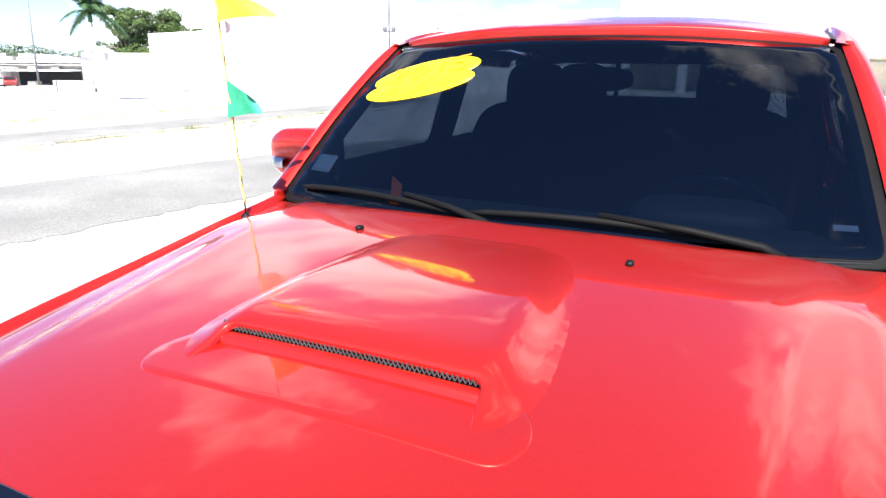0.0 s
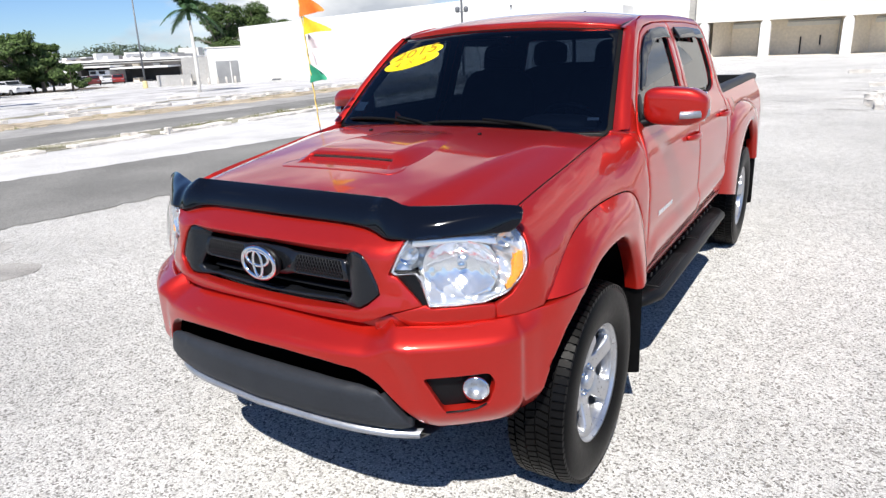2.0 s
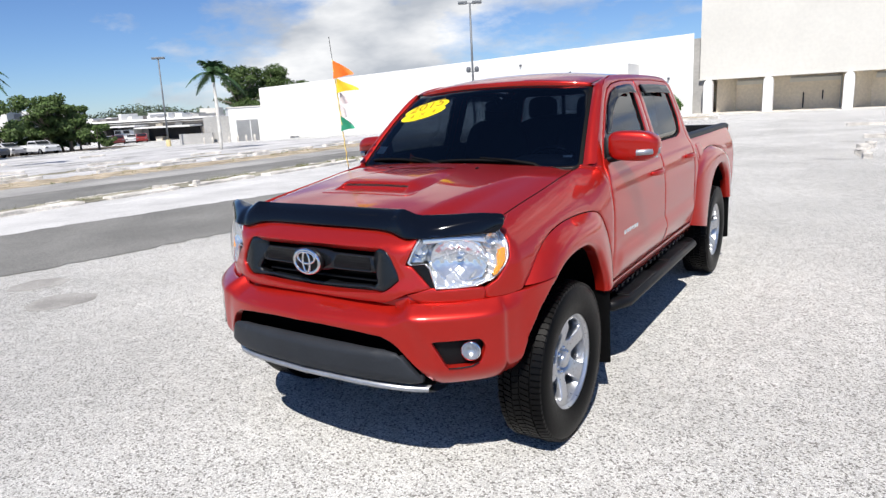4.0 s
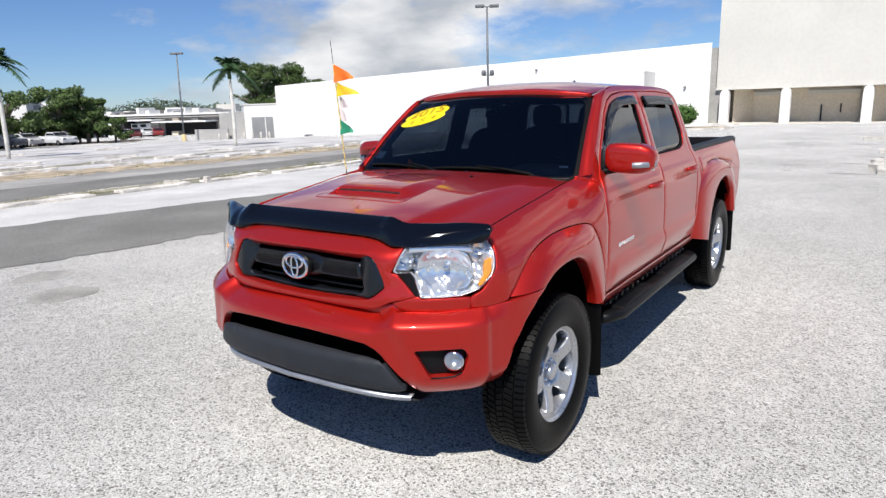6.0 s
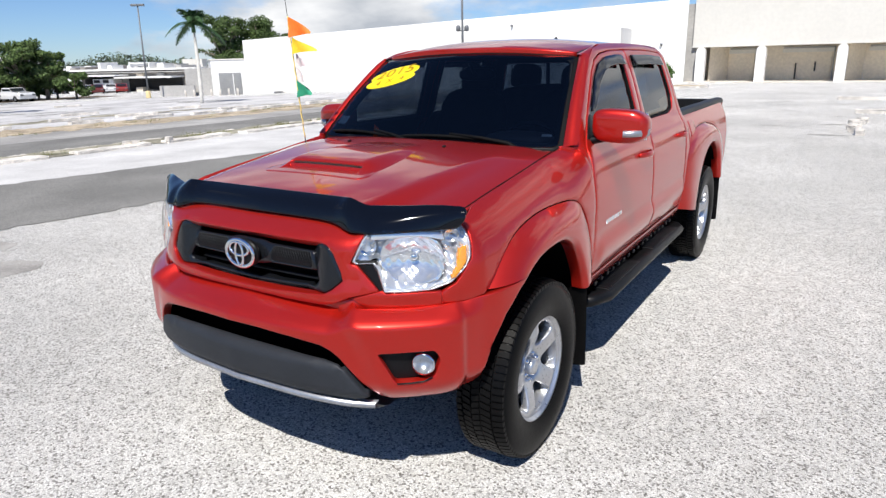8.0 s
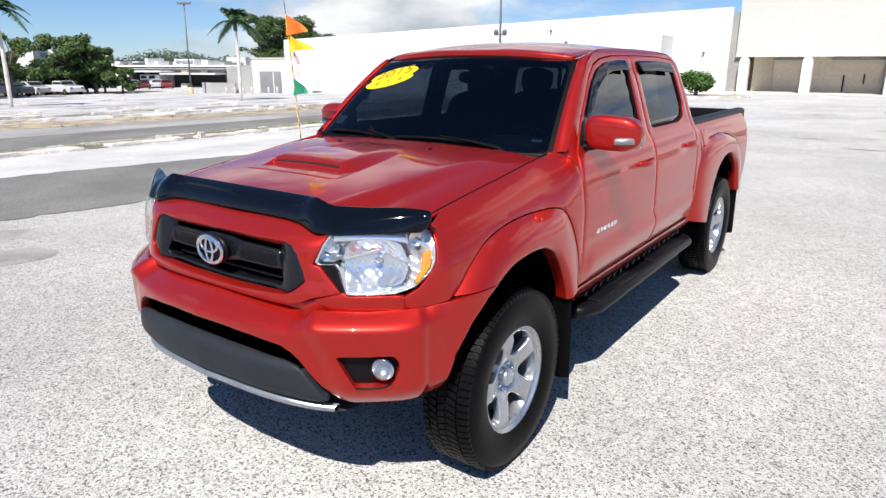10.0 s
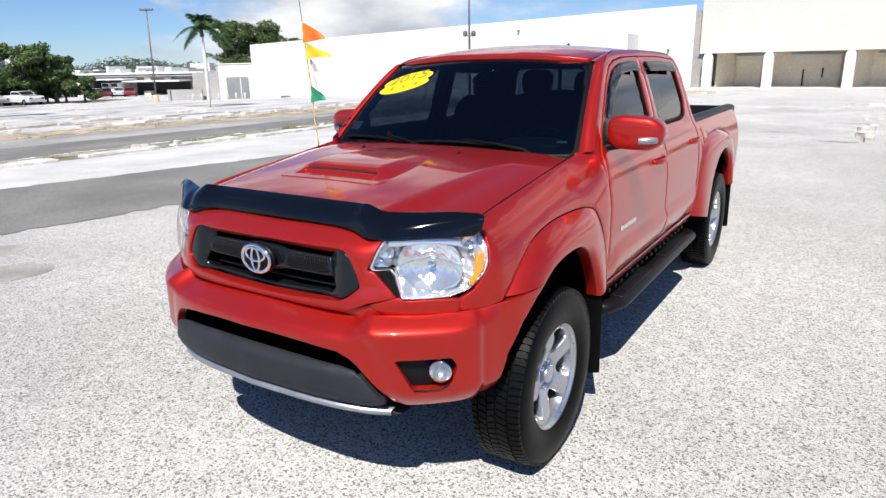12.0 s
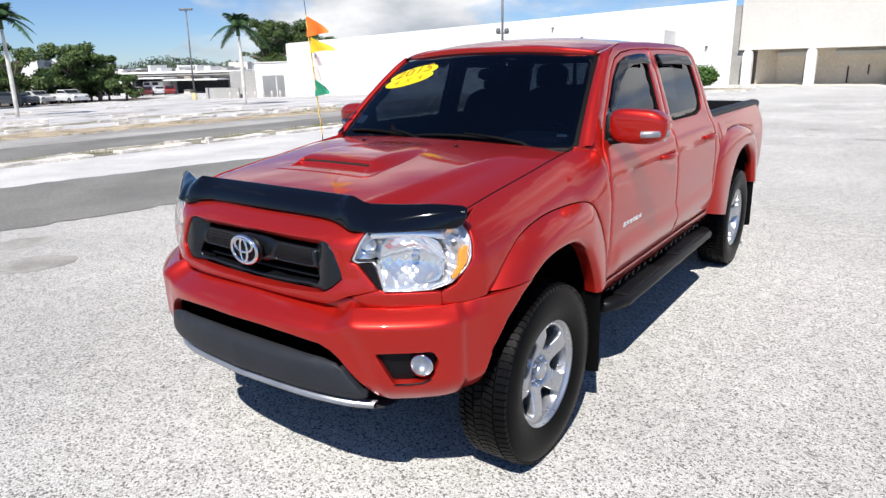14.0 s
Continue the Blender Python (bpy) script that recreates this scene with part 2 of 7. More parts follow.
def patch(outline, fn, holes=(), step=0.035, edge=0.004, depth=0.014, flip=False, back=False):
    """A sheet cut to an outline (with holes) in two coordinates and laid onto the surface fn, with rounded, turned-in edges."""
    from mathutils.geometry import delaunay_2d_cdt

    loops = [sampled(outline, step, True)] + [sampled(h, step, False) for h in holes]
    pts, edges = [], []
    for lp in loops:
        s = len(pts)
        pts += lp
        edges += [(s + i, s + (i + 1) % len(lp)) for i in range(len(lp))]
    segs = np.array([(*pts[a], *pts[b]) for a, b in edges])

    def dist(q):
        q = np.asarray(q)
        d = np.full(len(q), 1e9)
        for k in range(0, len(segs), 64):
            s = segs[k : k + 64]
            v = s[:, 2:] - s[:, :2]
            t = np.clip(((q[:, None] - s[:, :2]) * v).sum(2) / np.maximum((v * v).sum(1), 1e-12), 0, 1)
            d = np.minimum(d, np.linalg.norm(q[:, None] - s[:, :2] - t[..., None] * v, axis=2).min(1))
        return d

    def within(q):
        q = np.asarray(q)
        ok = inside(q[:, 0], q[:, 1], loops[0])
        for h in loops[1:]:
            ok &= ~inside(q[:, 0], q[:, 1], h)
        return ok

    ring = []
    for lp in loops:
        m = len(lp)
        for i in range(m):
            d = Vector(lp[(i + 1) % m]) - Vector(lp[i - 1])
            if d.length > 1e-7:
                nv = Vector((-d.y, d.x)).normalized()
                ring += [tuple(Vector(lp[i]) + nv * edge * k) for k in ((0.35, 1.0) if edge > 0.002 else (1.0,))]
    lo, hi = np.min(loops[0], axis=0), np.max(loops[0], axis=0)
    grid = []
    for j in range(int((hi[1] - lo[1]) / (step * 0.87)) + 1):
        for i in range(int((hi[0] - lo[0]) / step) + 2):
            grid.append((lo[0] + (i + 0.5 * (j % 2)) * step, lo[1] + j * step * 0.87))
    extra = []
    for some, gap in ((ring, edge * 0.3), (grid, edge + step * 0.4)):
        if some:
            ok = within(some) & (dist(some) > gap)
            extra += [p for p, k in zip(some, ok) if k]
    vs, _, fs = delaunay_2d_cdt([Vector(p) for p in pts + extra], edges, [], 0, 1e-6)[:3]
    vs = np.array([tuple(v) for v in vs])
    cent = np.array([vs[list(t)].mean(0) for t in fs])
    keep = within(cent)
    d = dist(vs)
    bm = bmesh.new()
    verts, norms = [], []
    for (u, v), k in zip(vs, d):
        p = Vector(fn(u, v))
        e = 5e-4
        nv = (Vector(fn(u + e, v)) - Vector(fn(u - e, v))).cross(Vector(fn(u, v + e)) - Vector(fn(u, v - e))).normalized()
        nv = -nv if flip else nv
        r = 1 - min(k / edge, 1)
        verts.append(bm.verts.new(p - nv * edge * (1 - math.sqrt(max(0, 1 - r * r)))))
        norms.append(nv)
    for t, ok in zip(fs, keep):
        if ok and len(set(t)) == 3:
            try:
                bm.faces.new([verts[i] for i in (t[::-1] if flip else t)])
            except ValueError:
                pass
    if depth > 0:
        low = {}
        where = {v: i for i, v in enumerate(verts)}
        for ed in [x for x in bm.edges if len(x.link_faces) == 1]:
            lp = ed.link_loops[0]
            a, b = lp.vert, lp.link_loop_next.vert
            for q in (a, b):
                if q not in low:
                    low[q] = bm.verts.new(q.co - norms[where[q]] * depth)
            bm.faces.new((b, a, low[a], low[b]))
    bmesh.ops.delete(bm, geom=[v for v in bm.verts if not v.link_faces], context="VERTS")
    return bm


def mirrored(fn, side):
    """The same surface on the other side of the centre plane."""
    if side > 0:
        return fn
    return lambda u, v: (lambda p: (-p[0], p[1], p[2]))(fn(u, v))


def loft(rows, close_u=False, close_v=False, flip=False, caps=False):
    """A skin over rows of points."""
    bm = bmesh.new()
    g = [[bm.verts.new(p) for p in r] for r in rows]
    nr, nc = len(g), len(g[0])
    for i in range(nr if close_u else nr - 1):
        for j in range(nc if close_v else nc - 1):
            q = [g[i][j], g[i][(j + 1) % nc], g[(i + 1) % nr][(j + 1) % nc], g[(i + 1) % nr][j]]
            q = list(dict.fromkeys(q))
            if len(q) > 2:
                bm.faces.new(q[::-1] if flip else q)
    if caps and close_v:
        bm.faces.new(g[0] if flip else g[0][::-1])
        bm.faces.new(g[-1][::-1] if flip else g[-1])
    return bm


def join(*bms):
    out = bmesh.new()
    for b in bms:
        me = bpy.data.meshes.new("tmp")
        b.to_mesh(me)
        b.free()
        out.from_mesh(me)
        bpy.data.meshes.remove(me)
    return out


def moved(bm, m):
    bmesh.ops.transform(bm, matrix=m, verts=bm.verts)
    return bm


def block(a, b, bevel=0.004, seg=2):
    """A box between two corners, with eased edges."""
    bm = bmesh.new()
    bmesh.ops.create_cube(bm, size=1)
    for v in bm.verts:
        v.co = Vector([(a[i] + b[i]) / 2 + v.co[i] * (b[i] - a[i]) for i in range(3)])
    if bevel > 0:
        bmesh.ops.bevel(bm, geom=list(bm.edges), offset=bevel, segments=seg, profile=0.6, affect="EDGES")
    return bm


def tube(path, r, n=10, caps=True):
    """A round bar along a path; r may change along it."""
    p = [Vector(q) for q in path]
    rows = []
    up = Vector((0.13, 0.21, 0.97)).normalized()
    for i, q in enumerate(p):
        d = (p[min(i + 1, len(p) - 1)] - p[max(i - 1, 0)]).normalized()
        s = d.cross(up)
        s = s.normalized() if s.length > 1e-3 else Vector((1, 0, 0))
        w = s.cross(d)
        k = r[i] if isinstance(r, (list, tuple)) else r
        rows.append([q + (s * math.cos(a) + w * math.sin(a)) * k for a in [2 * math.pi * j / n for j in range(n)]])
    return loft(rows, close_v=True, caps=caps, flip=True)


def lathe(profile, n=48, axis="x"):
    """Turns (along, radius) pairs about an axis."""
    rows = []
    for k in range(n):
        a = 2 * math.pi * k / n
        rows.append([(h, r * math.cos(a), r * math.sin(a)) if axis == "x" else (r * math.cos(a), r * math.sin(a), h) for h, r in profile])
    bm = loft(rows, close_u=True)
    bmesh.ops.recalc_face_normals(bm, faces=bm.faces)
    return bm


def pillow(size, power=4.0, nu=28, nv=16):
    """A rounded-box solid (superellipsoid), half sizes given."""
    def sp(c, e):
        return math.copysign(abs(c) ** e, c)

    e = 2 / power
    rows = []
    for i in range(nv + 1):
        v = -math.pi / 2 + math.pi * i / nv
        rows.append([(size[0] * sp(math.cos(v), e) * sp(math.cos(u), e), size[1] * sp(math.cos(v), e) * sp(math.sin(u), e), size[2] * sp(math.sin(v), e))
                     for u in [2 * math.pi * j / nu for j in range(nu)]])
    bm = loft(rows, close_v=True)
    bmesh.ops.remove_doubles(bm, verts=bm.verts, dist=1e-5)
    bmesh.ops.recalc_face_normals(bm, faces=bm.faces)
    return bm

# ---- pickup truck: front axle at y = 0, nose towards -y ----
truck = thing("pickup_truck", "red metallic double-cab pickup truck with black hood deflector parked on gravel", "pickup truck")
WB, WHEEL_R = 3.235, 0.383
ST_D = ((.45, .585, .80, .95, 1.10, 1.18, 1.235, 1.27, 1.45, 1.60, 1.655, 1.69, 1.715), (.80, .868, .893, .893, .876, .850, .815, .800, .742, .690, .664, .635, .60))
ST_E = ((.45, .60, .80, .95, 1.06, 1.15, 1.20, 1.23), (.845, .875, .893, .893, .880, .850, .82, .80))


def seam_z(y):
    return curve_at((-.55, -.42, -.2, .1, .3, .56), (1.093, 1.116, 1.149, 1.187, 1.214, 1.245), y)


def flank(y, z):
    """Half width of the body at a station and height."""
    if y > 2.583:
        return curve_at(*ST_E, z) - 0.06 * max(0.0, (y - 4.02) / 0.22) ** 2
    door = curve_at(*ST_D, z)
    if y > 0.70:
        x = door
    else:
        low = curve_at((-.42, -.2, .1, .5), (.862, .878, .889, .893), y)
        x = low - .02 * max(0.0, (.75 - z) / .3) ** 1.5
        rel = (z - .90) / (seam_z(y) - .90)
        if rel > 0:
            x -= (low - .737) * curve_at((0, .30, .55, .75, .90, 1.0), (0, .07, .24, .47, .74, 1.0), rel)
        t0 = .10 + .28 * min(1.0, max(0.0, rel))
        x += (door - x) * ease((y - t0) / (.69 - t0)) * (1 - ease((rel - .88) / .12) * (1 - ease((y - .50) / .17)))
    # pressed ridge along the lower doors
    zr = z - 0.014 * (y - 0.7)
    ridge = 0.015 * ease((0.775 - zr) / 0.07) * (1 - ease((0.69 - zr) / 0.13)) - 0.006 * math.exp(-(((zr - 0.782) / 0.012) ** 2))
    return x + ridge * ease((y - 0.63) / 0.12) * ease((2.50 - y) / 0.10)


def side_at(y, z, off=0.0):
    return (flank(y, z) + off, y, z)


class Plan:
    """A plan curve from the nose round one corner, by arc length."""

    def __init__(self, pts):
        self.c = spline(pts, 14)
        self.s = np.r_[0, np.cumsum(np.linalg.norm(np.diff(self.c, axis=0), axis=1))]

    def at(self, s):
        return np.interp(s, self.s, self.c[:, 0]), np.interp(s, self.s, self.c[:, 1])

    def s_of_x(self, x):
        return math.copysign(float(np.interp(abs(x), self.c[:, 0], self.s)), x)

    def s_of_y(self, y):
        return float(np.interp(y, self.c[:, 1], self.s))


NOSE = Plan([(0, -.75), (.25, -.747), (.37, -.738), (.455, -.722), (.497, -.704), (.60, -.652), (.70, -.575), (.78, -.50), (.83, -.42)])
BUMP = Plan([(0, -.845), (.30, -.825), (.49, -.785), (.60, -.73), (.70, -.66), (.79, -.58), (.85, -.49), (.893, -.39), (.925, -.28), (.935, -.18)])
S_END, Y_END = float(NOSE.s[-1]), -0.42


def brow(z):
    """How far the skin over the grille has leaned back, eased in from its foot."""
    h = max(0.0, z - 1.04)
    return h * h / (h + 0.012) if h else 0.0


def nose(s, z, off=0.0):
    """The upper front skin, running on into the fender."""
    g, s = (1 if s >= 0 else -1), abs(s)

    def raw(s):
        if s < S_END:
            x, y = NOSE.at(s)
            t = s / S_END
            return Vector((x * (1 + (flank(Y_END, z) / 0.83 - 1) * t**3), y + (0.17 * max(0.0, z - 0.87) + 1.55 * brow(z) * (1 - ease((x - .46) / .10))) * (1 - t**4), z))
        y = Y_END + s - S_END
        return Vector((flank(y, z), y, z))

    p = raw(s)
    if off:
        q = raw(abs(s - 0.004))
        t = raw(s + 0.004) - Vector((math.copysign(q.x, s - 0.004), q.y, q.z))
        p = p + Vector((-t.y, t.x, 0)).normalized() * -off
    return (p.x * g, p.y, p.z)


def bumper_skin(s, z, off=0.0):
    g, s = (1 if s >= 0 else -1), abs(s)
    x, y = BUMP.at(s)
    x1, y1 = BUMP.at(s + 0.01)
    x0, y0 = BUMP.at(abs(s - 0.01))
    x0 = math.copysign(x0, s - 0.01)
    n = Vector((y1 - y0, -(x1 - x0), 0)).normalized()
    top = (0.115 - 0.015 * ease((s - .44) / .12)) * (1 - ease((s - 0.80) / 0.30))
    inn = top * ease((z - (0.745 + .03 * ease((s - .44) / .12))) / 0.085) + 0.11 * max(0.0, (0.585 - z) / 0.13) ** 2
    diag = curve_at((.50, .70, .82), (.615, .555, .485), z)
    inn -= 0.018 * ease((s - diag + .02) / 0.085) * (1 - ease((s - 0.86) / 0.25))
    inn += 0.013 * ease((s - 0.92) / 0.030) * (1 - ease((s - 1.0) / 0.12))
    p = Vector((x, y, z)) + n * (off - inn)
    return (p.x * g, p.y, p.z)


def nx(pts):
    """Outline points given by half width on the nose, as arc lengths."""
    return [(NOSE.s_of_x(x), z) for x, z in pts]


def bx(pts):
    return [(BUMP.s_of_x(x), z) for x, z in pts]


def both(right):
    """A symmetric outline from its right half, listed from the bottom centre round to the top centre."""
    return right + [(-x, z) for x, z in right[::-1] if abs(x) > 1e-6]


# hood
def hood_z(x, y):
    x = abs(x)
    mid = curve_at((-.72, -.60, -.40, 0, .25, .42, .52), (1.135, 1.166, 1.197, 1.238, 1.258, 1.264, 1.258), y)
    low = seam_z(y) + 0.034 * (1 - ease((y - .2) / .35))
    c = .455 + .13 * (y + .62) / 1.1
    z = mid - 0.016 * (x / 0.5) ** 2 - (mid - 0.012 - low) * ease((x - c) / 0.085)
    t = max(0.0, (x - c - 0.06) / (0.738 - c - 0.06))
    return z - 0.034 * (1 - ease((y - .2) / .35)) * t**2.2


def hood_at(x, y):
    return (x, y, hood_z(x, y))


hood_front = [(-x, y) for x, y in ((.732, -.490), (.62, -.552), (.50, -.590), (.30, -.600))] + [(.0, -.604)] + [(.30, -.600), (.50, -.590), (.62, -.552), (.732, -.490)]
hood_back = [(.732, .53), (.66, .50), (.40, .425), (.0, .385), (-.40, .425), (-.66, .50), (-.732, .53)]
hood = part("hood", patch(fillet(hood_front + hood_back, 0.02), hood_at, step=0.03, edge=0.004, depth=0.03), RED, truck)


# hood scoop
def scoop_z(x, y):
    w = curve_at((-.34, -.29, -.22, .24), (.262, .272, .278, .215), y)
    k = 1 - ease((abs(x) - w + .095) / .095)
    h = curve_at((-.345, -.32, -.285, -.248, -.225, -.195, -.14, .05, .24), (.0, .003, .012, .025, .032, .035, .034, .021, .0), y)
    return hood_z(x, y) - 0.002 + (h + 0.002) * k


scoop_line = [(-.200, -.248), (.200, -.248), (.204, -.285), (.210, -.318), (.226, -.334), (.248, -.318), (.268, -.27), (.278, -.20), (.255, 0), (.212, .24), (.10, .262), (-.10, .262), (-.212, .24), (-.255, 0), (-.278, -.20), (-.268, -.27), (-.248, -.318), (-.226, -.334), (-.210, -.318), (-.204, -.285)]
scoop = part("hood_scoop", patch(fillet(scoop_line, 0.012), lambda x, y: (x, y, scoop_z(x, y)), step=0.014, edge=0.005, depth=0.006), RED, truck, "raised red air scoop")
part("scoop_lip", loft([[(x, -.268, hood_z(x, -.268) - .004), (x, -.264, hood_z(x, -.264) + .007), (x, -.258, hood_z(x, -.258) + .0105), (x, -.246, hood_z(x, -.246) + .0085)] for x in [-.205 + .41 * k / 12 for k in range(13)]]), RED, scoop)
# Near-black block; the shade of the scoop mouth is its colour.
part("scoop_mouth", block((-.194, -.243, hood_z(.1, -.243) - .005), (.194, -.225, hood_z(.1, -.243) + .021), 0.002), VOID, scoop, "painted shade of the scoop mouth")
bars = []
for k in range(58):
    x = -.203 + k * .007
    for lean in (-.007, .007):
        z = hood_z(.1, -.246)
        bars.append(tube([(x, -.2445, z + .008), (x + lean, -.2445, z + .022)], 0.0011, 4, False))
part("scoop_mesh", join(*bars), material("scoop_wire", (0.05, 0.05, 0.05), 0.45, grain=(20, 0.1, 90, 0.1)), scoop, "grey wire mesh")
apron = [(-.262, -.362), (.262, -.362), (.285, -.31), (.26, -.245), (-.26, -.245), (-.285, -.31)]
part("scoop_apron", patch(fillet(apron, 0.03), lambda x, y: (x, y, hood_z(x, y) + 0.0018 - .01 * (y + .36)), step=0.02, edge=0.003, depth=0.008), RED, scoop)
for g in (-1, 1):
    part("washer_nozzle", moved(pillow((.008, .011, .006), 2.6, 12, 8), Matrix.Translation((g * .285, .24, hood_z(.285, .24) + .003))), BLACK, hood)

# Thin black line laid along the right hood seam.
for g in (1,):
    part("hood_seam_line", tube([(g * .7362, y, seam_z(y) - .0012) for y in [-.50 + 1.03 * k / 24 for k in range(25)]], .0024, 6), GASKET, hood)

# fenders and flares
FL_O = [(-.395, .856), (-.23, .983), (-.016, 1.036), (.23, 1.042), (.40, 1.02), (.485, .94), (.54, .85), (.58, .75), (.602, .66)]
FL_I = [(-.20, .868), (-.10, .903), (.03, .917), (.16, .908), (.27, .86), (.335, .79), (.38, .72), (.41, .66), (.425, .61)]
RL_O = [(2.475, .56), (2.487, .75), (2.53, .95), (2.66, 1.065), (2.95, 1.11), (3.3, 1.10), (3.62, 1.02), (3.78, .85), (3.84, .60)]
RL_I = [(2.77, .50), (2.80, .62), (2.85, .74), (2.95, .86), (3.08, .935), (3.25, .96), (3.42, .93), (3.58, .82), (3.68, .60)]


def flare(outer, inner, side, swell=2.4):
    o, i = spline(outer, 8), spline(inner, 8)
    rows = []
    for (oy, oz), (iy, iz) in zip(o, i):
        row = []
        for w in (0, .06, .16, .30, .48, .68, .86, .95, 1.0):
            y, z = oy + (iy - oy) * w, oz + (iz - oz) * w
            b = flank(y, z)
            x = (b - .004) + (.936 - b + .004) * (1 - (1 - w) ** swell)
            row.append((side * (x - .012 * max(0, (w - .9) / .1) ** 2), y, z))
        d = Vector((oy - iy, oz - iz)).normalized()
        row.append((side * .905, iy - d.x * .006, iz - d.y * .006))
        row.append((side * .86, iy - d.x * .002, iz - d.y * .002))
        rows.append(row)
    bm = loft(rows, flip=side < 0)
    return bm


for side in (1, -1):
    q = lambda y: S_END + (y - Y_END)
    arch = [(q(y), z + .006) for y, z in spline(FL_O, 5)[::-1]]
    line = [(q(.60), .56), *arch[:], (q(-.42), .848), (NOSE.s_of_x(.80), .836), (NOSE.s_of_x(.743), .832), (NOSE.s_of_x(.743), .876), (NOSE.s_of_x(.775), .903),
            (NOSE.s_of_x(.812), .985), (S_END + .004, 1.085), (q(-.405), 1.098)] + [(q(y), seam_z(y) - .003) for y in (-.30, -.15, 0, .15, .3, .45, .56)] + [(q(.60), 1.235), (q(.618), 1.15), (q(.612), .9)]
    line = line[1:]
    fender = part("front_fender", patch(line, mirrored(nose, side), step=0.03, edge=0.003, depth=0.02, flip=side < 0), RED, truck)
    part("wheel_flare", flare(FL_O, FL_I, side), RED, fender, "bulging painted wheel flare")

# cab sides and doors
P_A, P_B = (.585, 1.246), (1.03, 1.64)
DOOR_F = [(.625, .60), (.622, .90), (.63, 1.10), (.655, 1.215), (.70, 1.262), (.80, 1.375), (1.00, 1.558), (1.10, 1.62), (1.22, 1.652), (1.40, 1.668), (1.655, 1.672), (1.655, 1.45), (1.655, 1.25), (1.64, 1.12), (1.615, 1.0), (1.615, .85), (1.64, .72), (1.63, .60)]
WIN_F = [(.755, 1.268), (.83, 1.375), (1.005, 1.533), (1.12, 1.598), (1.26, 1.632), (1.45, 1.643), (1.565, 1.642), (1.575, 1.52), (1.578, 1.262)]
DOOR_R = [(1.638, .60), (1.648, .72), (1.623, .85), (1.623, 1.0), (1.648, 1.12), (1.663, 1.25), (1.663, 1.45), (1.663, 1.672), (2.10, 1.668), (2.40, 1.650), (2.452, 1.60), (2.485, 1.45), (2.50, 1.28), (2.49, 1.12), (2.455, .98), (2.45, .80), (2.43, .60)]
WIN_R = [(1.735, 1.262), (1.728, 1.45), (1.725, 1.640), (2.05, 1.638), (2.35, 1.622), (2.398, 1.57), (2.425, 1.42), (2.425, 1.345), (2.37, 1.285), (2.25, 1.262)]
RING = [(.585, 1.246), (.70, 1.36), (.90, 1.535), (1.03, 1.632), (1.16, 1.682), (1.35, 1.706), (1.75, 1.712), (2.15, 1.704), (2.42, 1.682), (2.50, 1.63), (2.555, 1.42), (2.578, 1.26), (2.578, .56), (.62, .56), (.60, .58)]
ring_hole = [(.628, .585), (.616, .90), (.624, 1.10), (.648, 1.218), (.694, 1.268), (.795, 1.381), (.996, 1.564), (1.098, 1.626), (1.22, 1.658), (1.40, 1.674), (1.655, 1.678), (2.10, 1.674), (2.405, 1.656), (2.458, 1.603), (2.491, 1.45), (2.506, 1.28), (2.496, 1.12), (2.461, .98), (2.456, .80), (2.436, .585)]
